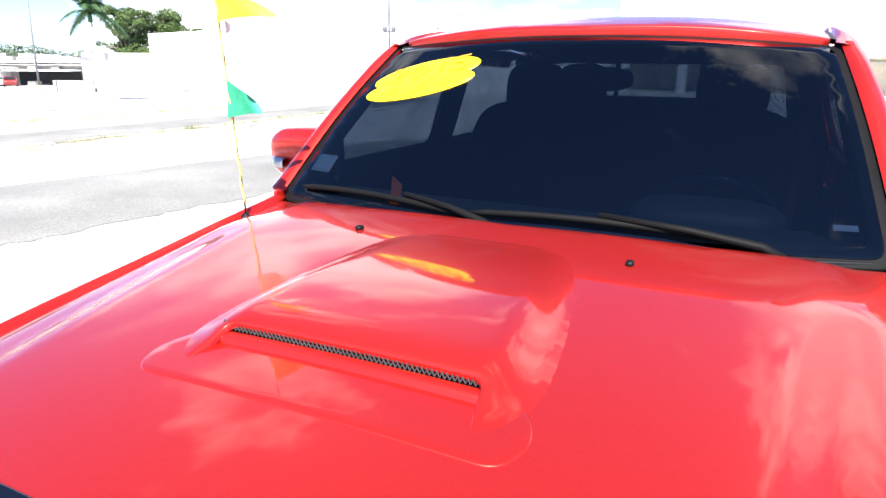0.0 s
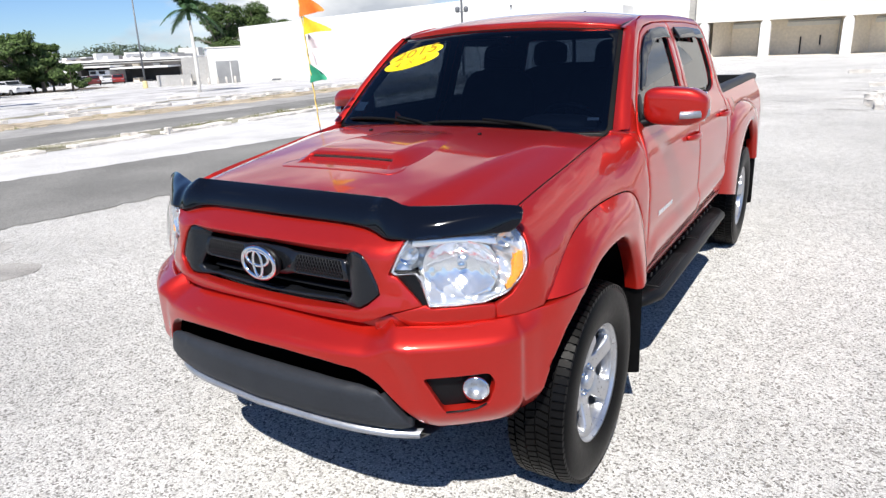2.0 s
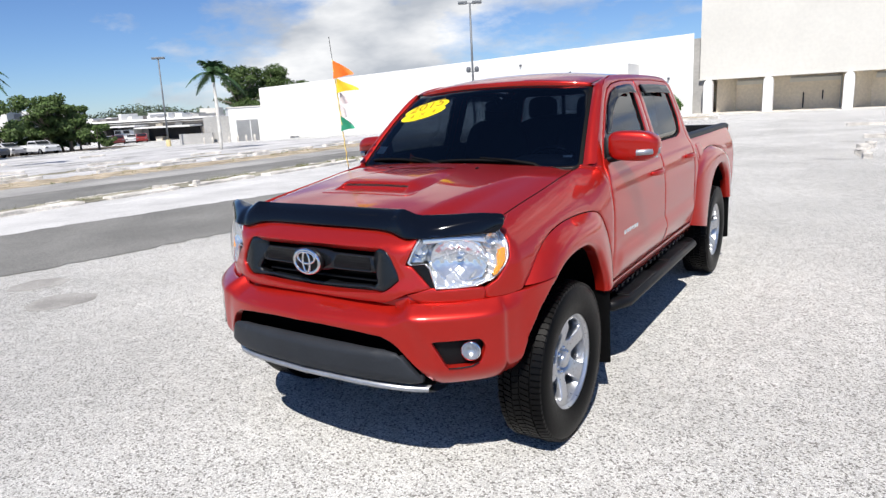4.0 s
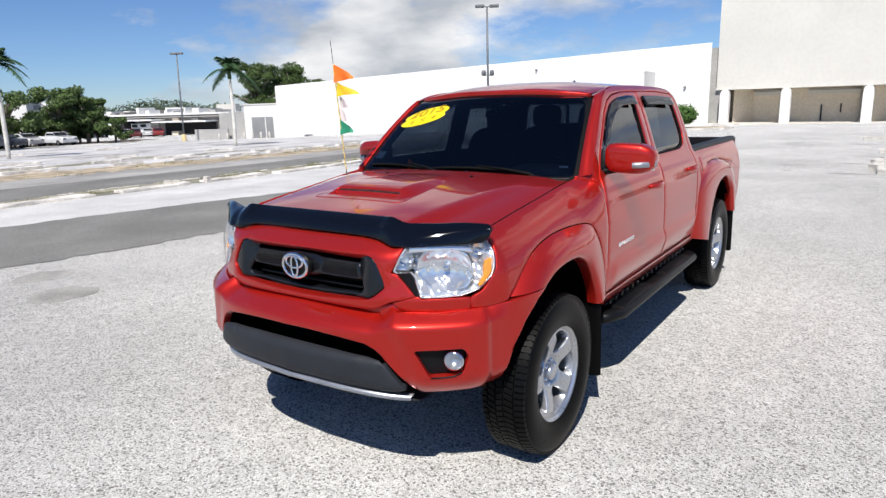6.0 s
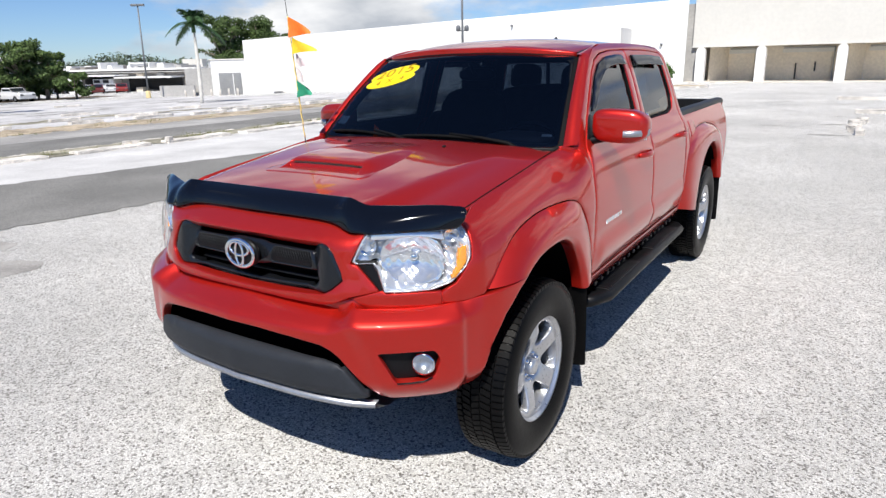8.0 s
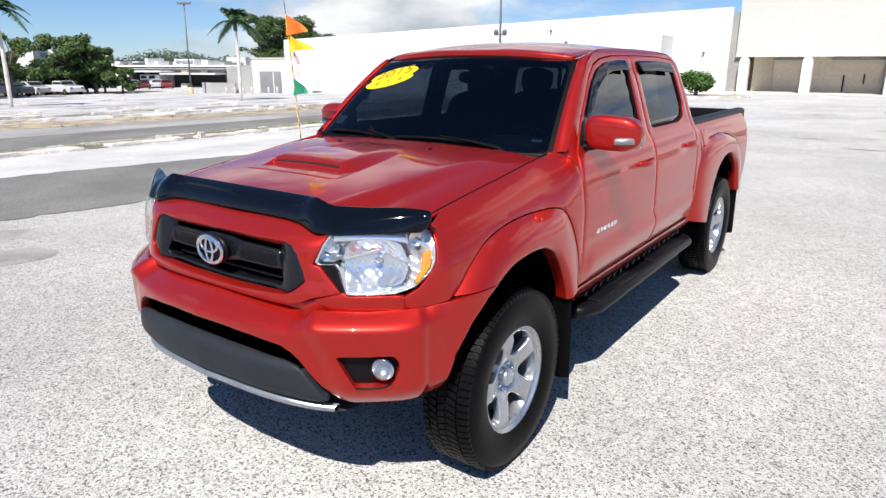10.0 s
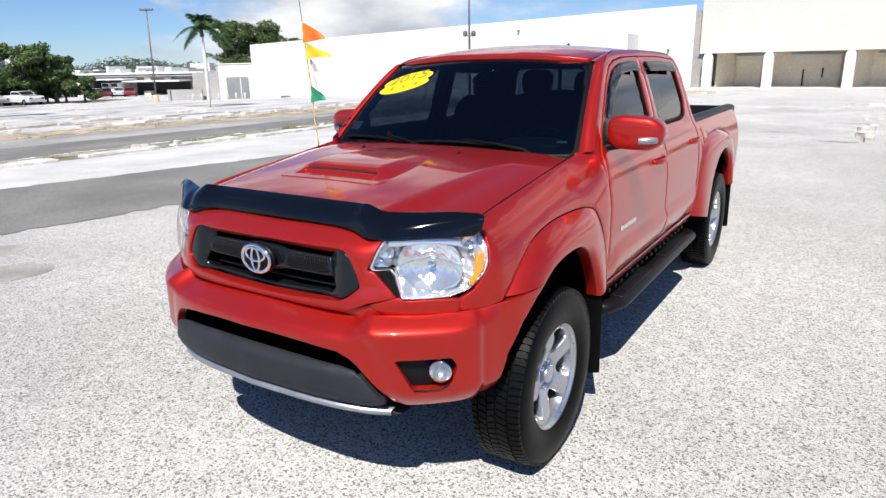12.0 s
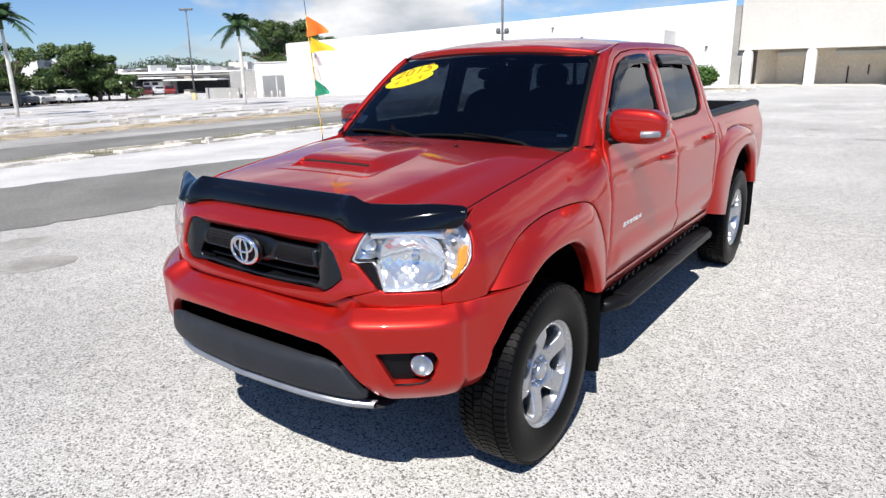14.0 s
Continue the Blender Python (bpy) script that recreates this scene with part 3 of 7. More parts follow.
for side in (1, -1):
    fn = mirrored(side_at, side)
    inner = mirrored(lambda y, z: side_at(y, z, -.055), side)
    fl = side < 0
    cab = part("cab_side", patch([(.612, .50)] + [(.612, .56), (.604, .90), (.612, 1.15), (.596, 1.246)] + RING[1:12] + [(2.578, .50)], fn, [ring_hole], step=0.03, edge=0.003, depth=0.02, flip=fl), RED, truck, "red pillar and sill frame")
    for nm, dl, wl_, hy, trim in (("front_door", DOOR_F, WIN_F, 1.45, (.70, 1.60)), ("rear_door", DOOR_R, WIN_R, 2.325, (1.68, 2.42))):
        door = part(nm, patch(fillet(dl, 0.02, 3), fn, [fillet(wl_, 0.03, 3)], step=0.03, edge=0.004, depth=0.03, flip=fl), RED, truck)
        cy, cz = np.mean([p[0] for p in wl_]), np.mean([p[1] for p in wl_])
        small = [(cy + (y - cy) * .965, cz + (z - cz) * .94) for y, z in wl_]
        big = [(cy + (y - cy) * 1.012, cz + (z - cz) * 1.02) for y, z in wl_]
        part("window_seal", patch(fillet(big, .03, 3), mirrored(lambda y, z: side_at(y, z, -.006), side), [fillet(small, .03, 3)], step=.03, edge=.003, depth=.012, flip=fl), GASKET, door, "black rubber window seal")
        part("window_pane", patch(fillet(big, .03, 3), mirrored(lambda y, z: side_at(y, z, -.016), side), step=.05, edge=.001, depth=0, flip=fl), SIDE_GLASS, door, "dark tinted glass")
        part("door_trim", patch([(trim[0], .58), (trim[1], .58), (trim[1], 1.255), (trim[0] + .05, 1.255)], inner, step=.08, edge=.01, depth=.02, flip=not fl), DASH, door)
        # smoked rain visor over the window
        top = [p for p in wl_ if p[1] > 1.36]
        if nm == "front_door":
            up = [(.845, 1.385), (1.01, 1.54), (1.13, 1.607), (1.26, 1.640), (1.45, 1.650), (1.56, 1.648)]
            dn = [(1.56, 1.592), (1.45, 1.598), (1.28, 1.590), (1.16, 1.562), (1.05, 1.500), (.92, 1.395), (.875, 1.375)]
        else:
            up = [(1.735, 1.646), (2.05, 1.644), (2.34, 1.630)]
            dn = [(2.355, 1.57), (2.05, 1.585), (1.745, 1.588)]
        part("rain_visor", patch(fillet(up + dn, .012, 2), mirrored(lambda y, z: side_at(y, z, .010 + .22 * max(0, min(.06, 1.65 - z - (0 if y > 1.2 else (1.2 - y) * .85)))), side), step=.03, edge=.004, depth=.004, flip=fl), BLACK_GLOSS, door, "smoked dark rain visor")
        # handle
        hz = 1.098 if nm == "front_door" else 1.118
        cup = patch([(hy + .085 * math.cos(a), hz + .032 * math.sin(a)) for a in [2 * math.pi * k / 24 for k in range(24)]], mirrored(lambda y, z: side_at(y, z, .0025 - .042 * max(0, 1 - ((y - hy) / .085) ** 2 - ((z - hz) / .032) ** 2)), side), step=.012, edge=.002, depth=.002, flip=fl)
        part("handle_cup", cup, RED, door)
        rows = []
        for k in range(13):
            a = k / 12
            y = hy - .11 + .22 * a
            o = .004 + .036 * math.sin(math.pi * min(max((a - .02) / .96, 0), 1)) ** .55
            r = .017 * (1 - .35 * abs(2 * a - 1) ** 3)
            x = flank(y, hz)
            rows.append([(side * (x + o + .6 * r * math.cos(b)), y, hz + r * math.sin(b)) for b in [2 * math.pi * j / 10 for j in range(10)]])
        part("door_handle", loft(rows, close_v=True, caps=True, flip=not fl), RED, door)
    part("pillar_trim", patch([(1.555, 1.24), (1.765, 1.24), (1.75, 1.655), (1.56, 1.655)], mirrored(lambda y, z: side_at(y, z, -.034), side), step=.08, edge=.004, depth=.006, flip=not fl), CLOTH, cab, "dark inner pillar trim")
    # bright door emblem
    for k in range(6):
        y = .775 + .043 * k
        bar = part("door_emblem", block((side * (flank(y, .845) + .001), y, .834 + .002 * (k % 2)), (side * (flank(y, .845) + .004), y + .030, .857), .0015), LAMP_SILVER, truck, "small bright piece of the door emblem")
    # running board with brackets
    board = thing("running_board", "black running board with ribbed step pad along the sill", "")
    board.parent = truck
    rows = []
    for y, zz, xi, xo in ((.70, .425, .80, .845), (.74, .43, .79, .885), (.84, .43, .785, .928), (1.6, .43, .785, .928), (2.42, .43, .785, .928), (2.50, .43, .79, .885), (2.53, .425, .80, .85)):
        rows.append([(side * x, y, z) for x, z in ((xi, zz - .03), (xi, zz + .022), (xo - .03, zz + .028), (xo - .008, zz + .02), (xo, zz), (xo - .008, zz - .022), (xo - .03, zz - .032))])
    part("step_body", loft(rows, close_v=True, caps=True, flip=not fl), BLACK, board)
    for y0, y1 in ((.86, 1.42), (1.72, 2.32)):
        part("step_pad", block((side * .81, y0, .452), (side * .900, y1, .463), .004), BLACK, board)
        for k in range(7):
            part("tread_rib", block((side * (.814 + .0120 * k), y0 + .02, .4625), (side * (.820 + .0120 * k), y1 - .02, .467), .001, 1), BLACK, board)
    for k in range(3):
        y = .9 + .7 * k
        part("bracket", block((side * .55, y, .40), (side * .80, y + .05, .425), .004), BLACK, board)
    for k in range(17):
        y = .78 + .095 * k
        part("sill_clip", block((side * .838, y, .497), (side * .852, y + .026, .517), .003), BLACK, cab)
    # mud flaps
    for y0, z0, z1 in ((.435, .195, .68), (3.70, .21, .62)):
        part("mud_flap", loft([[(side * x, y0 + .02 * (1 - z) + .02 * ((x - .86) / .08) ** 2, z0 + (z1 - z0) * z + (.02 * (z < .1) * ((x - .86) / .08) ** 4)) for x in (.775, .80, .84, .88, .915, .925)] for z in (0, .04, .25, .5, .75, 1)], flip=fl), RUBBER, truck, "black rubber mud flap")

# roof
def roof_at(x, y):
    z = 1.752 - 0.052 * (abs(x) / .60) ** 2.6 - 0.060 * max(0, (1.55 - y) / .62) ** 2.2 - 0.035 * max(0, (y - 1.7) / .82) ** 2.2
    return (x, y, z)


roof = part("roof", patch(fillet([(-.605, 1.04), (-.45, .985), (0, .945), (.45, .985), (.605, 1.04), (.605, 2.44), (.45, 2.50), (-.45, 2.50), (-.605, 2.44)], .03), roof_at, step=.05, edge=.006, depth=.03), RED, truck)
for side in (1, -1):
    part("roof_moulding", loft([[(side * (.592 + .012 * k), y, roof_at(.605, y)[2] + .001 - .004 * abs(k - 1)) for k in range(3)] for y in [1.05 + 1.38 * j / 20 for j in range(21)]], flip=side < 0), BLACK, roof, "black drip moulding")
    rows = []
    for j in range(25):
        y = 1.02 + 1.45 * j / 24
        zt = curve_at([p[0] for p in RING[2:10]], [p[1] for p in RING[2:10]], y)
        a, b = Vector((.612, y, roof_at(.605, y)[2] - .004)), Vector((flank(y, zt), y, zt))
        rows.append([(side * p.x, p.y, p.z + .006 * math.sin(math.pi * k / 5)) for k in range(6) for p in [a.lerp(b, k / 5)]])
    part("roof_rail", loft(rows, flip=side < 0), RED, roof)
part("headliner", patch([(-.58, 1.06), (.58, 1.06), (.58, 2.44), (-.58, 2.44)], lambda x, y: (x, y, roof_at(x, y)[2] - .04), step=.1, edge=.01, depth=0, flip=True), CLOTH, roof)
rows = []
for k in range(8):
    a = k / 7
    w, h = .026 * math.sin(math.pi * (.12 + .8 * a)) , .052 * a**1.4 * (1 - max(0, a - .86) / .14 * .9)
    rows.append([(w * math.cos(b), 2.10 + .12 * a, 1.735 + h * max(0, math.sin(b)) + .0) for b in [math.pi * j / 8 for j in range(9)]])
part("antenna_fin", loft(rows, flip=True), BLACK, roof, "small black antenna fin")

# windshield
def screen_at(u, v, off=0.0):
    w = .722 - .112 * v
    y = .430 + .505 * v + u * u * (.115 - .035 * v)
    z = 1.236 + .432 * v + .022 * math.sin(math.pi * v) - .028 * u * u * v
    return (u * w, y - .65 * off, z + .76 * off)


screen = part("windshield", patch(fillet([(-1, 0), (1, 0), (1, 1), (-1, 1)], .05), screen_at, step=.06, edge=.004, depth=0), WINDSHIELD, truck, "dark tinted windshield")
part("windshield_seal", patch(fillet([(-1.03, -.03), (1.03, -.03), (1.03, 1.025), (-1.03, 1.025)], .06), lambda u, v: screen_at(u, v, -.003), [fillet([(-.965, .03), (.965, .03), (.965, .962), (-.965, .962)], .07)], step=.05, edge=.006, depth=.012), GASKET, screen, "black windshield surround")
for side in (1, -1):
    part("pillar_lining", tube([(side * (.742 - .118 * v), .60 + .46 * v, 1.235 + .40 * v) for v in [k / 8 for k in range(9)]], .022, 8), CLOTH, truck, "dark inner pillar trim")
    rows = []
    for j in range(17):
        v = j / 16 * 1.06 - .02
        a = Vector(screen_at(1.03, v))
        t = min(max((v), 0), 1)
        y = .575 + (1.06 - .575) * t
        zt = curve_at([p[0] for p in RING[0:5]], [p[1] for p in RING[0:5]], y)
        b = Vector((flank(max(y, .67), zt) - .0 if y > .67 else flank(.67, max(zt, 1.26)), y, zt))
        rows.append([(side * p.x, p.y - .010 * math.sin(math.pi * k / 5), p.z + .008 * math.sin(math.pi * k / 5)) for k in range(6) for p in [a.lerp(b, k / 5)]])
    part("a_pillar", loft(rows, flip=side < 0), RED, truck)
    part("hood_corner", patch([(.741, .508), (.775, .545), (.815, .635), (.755, .645), (.738, .575)], mirrored(lambda x, y: (x, y, 1.246 - .25 * max(0, x - .745)), side), step=.02, edge=.004, depth=.02, flip=side < 0), RED, truck)
part("cowl_panel", patch([(-.73, .545), (-.40, .43), (0, .39), (.40, .43), (.73, .545), (.70, .60), (.40, .50), (0, .455), (-.40, .50), (-.70, .60)], lambda x, y: (x, y, 1.232 - .01 * (y < .44)), step=.04, edge=.004, depth=.03), BLACK, truck, "black plastic cowl")
for a, b, c in ((-.02, -.30, -.66), (.55, .18, -.12)):
    def on_glass(x, v, off):
        u = x / (.722 - .112 * v)
        return Vector(screen_at(u, v, off))
    arm = [on_glass(a, -.035, .012), on_glass(a - .05, .0, .022), on_glass((a + b) / 2, .035, .026), on_glass(b, .07, .020)]
    wiper = part("wiper", tube([tuple(p) for p in arm], [.011, .010, .008, .007], 8), GASKET, truck, "black wiper arm and blade")
    blade = [on_glass(a - .07 + (c - a + .07) * k / 12, .022 + .034 * math.sin(math.pi * (k / 12) * .8), .010 + .004 * math.sin(math.pi * k / 12)) for k in range(13)]
    part("wiper_blade", tube([tuple(p) for p in blade], [.005] + [.009] * 11 + [.005], 6), GASKET, wiper)

# stickers on the windshield
def oval(cu, cv, ru, rv, n=40):
    return [(cu + ru * math.cos(2 * math.pi * k / n), cv + rv * math.sin(2 * math.pi * k / n)) for k in range(n)]


def tilted(cu, cv, ru, rv, t, n=44):
    out = []
    for k in range(n):
        a = 2 * math.pi * k / n
        p, q = ru * math.cos(a), rv * math.sin(a)
        out.append((cu + p * math.cos(t) - q * math.sin(t), cv + p * math.sin(t) + q * math.cos(t)))
    return out


TILT_S = .27
sticker = part("price_sticker", patch(tilted(-.685, .757, .272, .094, TILT_S), lambda u, v: screen_at(u, v, .0015), step=.03, edge=.0012, depth=.001), YELLOW_VINYL, screen, "yellow oval sticker reading 2015 4X4")
part("lower_lobe", patch(tilted(-.675, .660, .272, .084, TILT_S), lambda u, v: screen_at(u, v, .0030), step=.03, edge=.0012, depth=.001), YELLOW_VINYL, sticker)


def lettering(text, size, u, v, parent, name, spread=1.0):
    cu = bpy.data.curves.new(name, "FONT")
    cu.body, cu.size, cu.align_x, cu.align_y, cu.extrude, cu.shear = text, size, "CENTER", "CENTER", .0004, .15
    ob = bpy.data.objects.new(name, cu)
    me = bpy.data.meshes.new_from_object(ob)
    bpy.data.objects.remove(ob)
    w = .722 - .112 * v
    for q in me.vertices:
        x0, y0 = q.co.x * spread / w, q.co.y / .67
        q.co = Vector(screen_at(u + x0 * math.cos(TILT_S) - y0 * math.sin(TILT_S), v + x0 * math.sin(TILT_S) + y0 * math.cos(TILT_S), .0045 + q.co.z))
    me.materials.clear()
    me.materials.append(OCHRE)
    return part(name, me, OCHRE, parent)


for k, ch in enumerate("2015"):
    lettering(ch, .105, -.685 + .108 * (k - 1.5) * math.cos(TILT_S), .770 + .112 * (k - 1.5) * math.sin(TILT_S), sticker, "year_digit", 1.25)
for k, ch in enumerate("4X4"):
    lettering(ch, .062, -.67 + .13 * (k - 1) * math.cos(TILT_S), .645 + .13 * (k - 1) * math.sin(TILT_S), sticker, "drive_letter", 1.2)
part("inspection_sticker", patch(fillet([(-.97, .14), (-.86, .14), (-.86, .23), (-.97, .23)], .01), lambda u, v: screen_at(u, v, -.004), step=.03, edge=.001, depth=0), WHITE_PAPER, screen, "pale inspection sticker")
part("id_plate", patch([(.88, .10), (.945, .10), (.945, .122), (.88, .122)], lambda u, v: screen_at(u, v, -.006), step=.02, edge=.001, depth=0), WHITE_PAPER, screen)

# grille surround
sur = nx([(0, .823), (.20, .822), (.395, .824), (.44, .838), (.487, .862), (.578, .886), (.506, .972), (.484, .978), (.488, .990), (.505, 1.03), (.522, 1.078), (.532, 1.090), (.502, 1.092), (.47, 1.098), (.436, 1.105), (.395, 1.115), (.30, 1.122), (.15, 1.125), (0, 1.125)])
GR_OUT = nx([(0, .845), (.15, .848), (.27, .858), (.392, .866), (.425, .885), (.461, .917), (.454, .945), (.422, 1.008), (.398, 1.034), (.365, 1.045), (.2, 1.044), (0, 1.043)])
surround = part("grille_surround", patch(both(sur), lambda s, z: nose(s, z, .018 * math.exp(-((z - .86) / .03) ** 2) * .4), [both(GR_OUT)], step=.025, edge=.004, depth=.035), RED, truck)
for side in (1, -1):
    part("lamp_filler", patch(nx([(.490, .858), (.545, .815), (.741, .815), (.741, .878), (.598, .875), (.584, .886)]), mirrored(nose, side), step=.025, edge=.003, depth=.02, flip=side < 0), RED, truck)
    part("seam_backing", patch(nx([(.44, .80), (.79, .80), (.79, .872), (.58, .868), (.44, .845)]), mirrored(lambda s, z: nose(s, z, -.008), side), step=.03, edge=.002, depth=0, flip=side < 0), RED, truck)
    part("lamp_gusset", patch(nx([(.495, .985), (.562, .985), (.602, .870), (.570, .870)]), mirrored(lambda s, z: nose(s, z, -.012), side), step=.02, edge=.002, depth=.02, flip=side < 0), BLACK, truck)

# grille
part("centre_backing", loft([[(x, -.725 + .10 * x * x, z) for z in (.76, .84)] for x in [-.46 + .92 * k / 12 for k in range(13)]]), RED, truck)
grille = thing("grille", "black grille with mesh crossbar and bright oval badge", "")
grille.parent = truck
GR_IN = nx([(0, .866), (.25, .876), (.335, .882), (.352, .900), (.322, .965), (.312, 1.016), (.296, 1.024), (.15, 1.026), (0, 1.026)])


def frame_at(s, z):
    x = abs(s)
    return nose(s, z, -.006 - .045 * ease((.40 - x) / .12) * (1 if .88 < z < 1.03 else .8))


part("grille_frame", patch(both([(s * .998, z) for s, z in GR_OUT]), frame_at, [both(GR_IN)], step=.018, edge=.006, depth=.05), BLACK_SATIN, grille)
# Black sheet behind the grille carries the shade of the opening.
part("grille_back", patch(both(GR_OUT), lambda s, z: nose(s * .97, z, -.105), step=.06, edge=.002, depth=0), VOID, grille, "painted shade of the radiator opening")


def bar_at(s, z):
    k = (z - .968) / .048
    return nose(s, z, -.040 + .016 * (1 - k * k) + .010 * math.exp(-(s / .09) ** 2))


BAR = [(0, .915), (.07, .918), (.11, .928), (.34, .930), (.325, 1.004), (.11, 1.006), (.07, 1.016), (0, 1.018)]
inset = fillet([(.115, .940), (.318, .941), (.308, .994), (.125, .994)], .008, 2)
bar = part("crossbar", patch(both(BAR), bar_at, [inset, [(-s, z) for s, z in inset]], step=.016, edge=.005, depth=.03), BLACK_SATIN, grille)
for g in (1, -1):
    bm = []
    for k in range(20):
        s0 = .098 + .0122 * k
        for d in (-1, 1):
            pts = []
            for j in range(4):
                z = .938 + .058 * j / 3
                s = s0 + d * .034 * (j / 3 - .5)
                if .112 < s < .322:
                    p = bar_at(g * s, z)
                    pts.append((p[0], p[1] + .004, z))
            if len(pts) > 1:
                bm.append(tube(pts, .0023, 4, False))
    part("mesh_insert", join(*bm), MESH_GREY, bar, "black diamond mesh")
for z0 in (.890, 1.016):
    part("grille_slat", loft([[nose(s, z0 + dz, -.075 + o) for dz, o in ((-.006, 0), (0, .012), (.006, 0))] for s in [-.33 + .66 * k / 24 for k in range(25)]], flip=False), BLACK, grille)


def ring_oval(cx, cz, rx, rz, w, rw, base, n=56):
    rows = []
    for k in range(n):
        a = 2 * math.pi * k / n
        row = []
        for j in range(8):
            b = 2 * math.pi * j / 8
            q = 1 + rw * math.cos(b)
            row.append((cx + rx * math.cos(a) + w * math.cos(b) * math.cos(a), base - .006 * math.sin(b), cz + rz * math.sin(a) + w * math.cos(b) * math.sin(a)))
        rows.append(row)
    bm = loft(rows, close_u=True, close_v=True)
    bmesh.ops.recalc_face_normals(bm, faces=bm.faces)
    return bm


badge = part("badge", join(ring_oval(0, .965, .073, .051, .0085, 0, -.754), ring_oval(0, .983, .050, .026, .006, 0, -.755), ring_oval(0, .964, .020, .044, .006, 0, -.756)), CHROME, grille, "bright oval badge of three rings")
part("badge_plate", moved(pillow((.078, .022, .056), 2.2, 32, 10), Matrix.Translation((0, -.731, .965))), BLACK, badge)

# bumper
END = float(BUMP.s[-1])
top = bx([(0, .820), (.20, .819), (.395, .821), (.44, .835), (.487, .860), (.515, .846), (.54, .831), (.70, .828), (.79, .832)]) + [(BUMP.s_of_y(-.42), .845), (BUMP.s_of_y(-.30), .858), (END - .02, .866)]
arch = [(BUMP.s_of_y(-.27), .825), (BUMP.s_of_y(-.345), .75), (BUMP.s_of_y(-.40), .66), (BUMP.s_of_y(-.435), .57), (BUMP.s_of_y(-.455), .515)]
low = bx([(.83, .500), (.78, .492), (.70, .487), (.64, .487), (.605, .505), (.575, .55), (.52, .622), (.490, .660), (.462, .684), (.42, .704), (.30, .718), (.15, .726), (0, .728)])
fog = fillet(bx([(.610, .688), (.765, .690), (.778, .655), (.762, .592), (.735, .576), (.660, .574)]), .014, 3)
right = top + arch + low
bumper = part("front_bumper", patch(both(right), bumper_skin, [fog, [(-s, z) for s, z in fog]], step=.012, edge=.004, depth=.03), RED, truck)
val = bx([(0, .655), (.25, .652), (.42, .647), (.478, .640), (.50, .622), (.555, .545), (.580, .508), (.55, .497), (.40, .502), (0, .508)])


def valance_at(s, z):
    return bumper_skin(s, z, .004 - .07 * ease((z - .625) / .05) + .10 * max(0.0, (.585 - z) / .13) ** 2 - .02 * ease((.53 - z) / .04))


part("lower_valance", patch(both(val), valance_at, step=.022, edge=.008, depth=.03), GREY_PLASTIC, bumper, "charcoal grey lower valance")
# Near-black sheet behind the intake; the slot's shade is painted on.
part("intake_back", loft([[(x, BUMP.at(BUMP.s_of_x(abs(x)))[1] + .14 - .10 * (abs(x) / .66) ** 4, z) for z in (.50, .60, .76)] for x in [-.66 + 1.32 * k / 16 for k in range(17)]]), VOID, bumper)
skid = []
for k in range(33):
    x = -.575 + 1.15 * k / 32
    e = abs(x) / .575
    y = BUMP.at(BUMP.s_of_x(abs(x)))[1]
    skid.append([(x, y + .03 + .03 * e**4, .505 - .026 * e**3), (x, y + .004 + .03 * e**4, .500 - .026 * e**3), (x, y + .006 + .03 * e**4, .484 - .028 * e**3), (x, y + .075 + .03 * e**4, .455 - .022 * e**3), (x, y + .20, .425)])
part("skid_plate", loft(skid), SILVER, bumper, "bright metal skid plate edge")
for g in (1, -1):
    fp = patch(bx([(.602, .696), (.772, .697), (.786, .655), (.768, .584), (.74, .566), (.652, .566)]), mirrored(lambda s, z: bumper_skin(s, z, -.030 - .012 * math.cos((s - .85) * 9)), g), step=.025, edge=.002, depth=0, flip=g < 0)
    pocket = part("fog_pocket", fp, BLACK, bumper, "black fog lamp recess")
    c = Vector(bumper_skin(BUMP.s_of_x(.735), .640, -.012))
    c.x *= g
    n = Vector((.38 * g, -.92, 0)).normalized()
    m = Matrix.Translation(c) @ n.to_track_quat("X", "Z").to_matrix().to_4x4()
    lamp = part("fog_lamp", moved(lathe([(-.03, .030), (.0, .040), (.006, .041), (.008, .037)], 32), m), CHROME, pocket, "round chrome fog lamp")
    part("fog_reflector", moved(lathe([(.004, .037), (-.014, .030), (-.024, .016), (-.026, .0005)], 32), m), ALLOY, lamp)
    part("fog_lens", moved(lathe([(.006, .038), (.011, .030), (.015, .016), (.016, .0005)], 32), m), CLEAR, lamp)
    part("fog_trim", tube([tuple(Vector((g * p[0], p[1], p[2]))) for p in [bumper_skin(BUMP.s_of_x(x), z, .002) for x, z in ((.662, .576), (.70, .576), (.735, .580), (.757, .594))]], .0030, 6), BLACK, pocket)

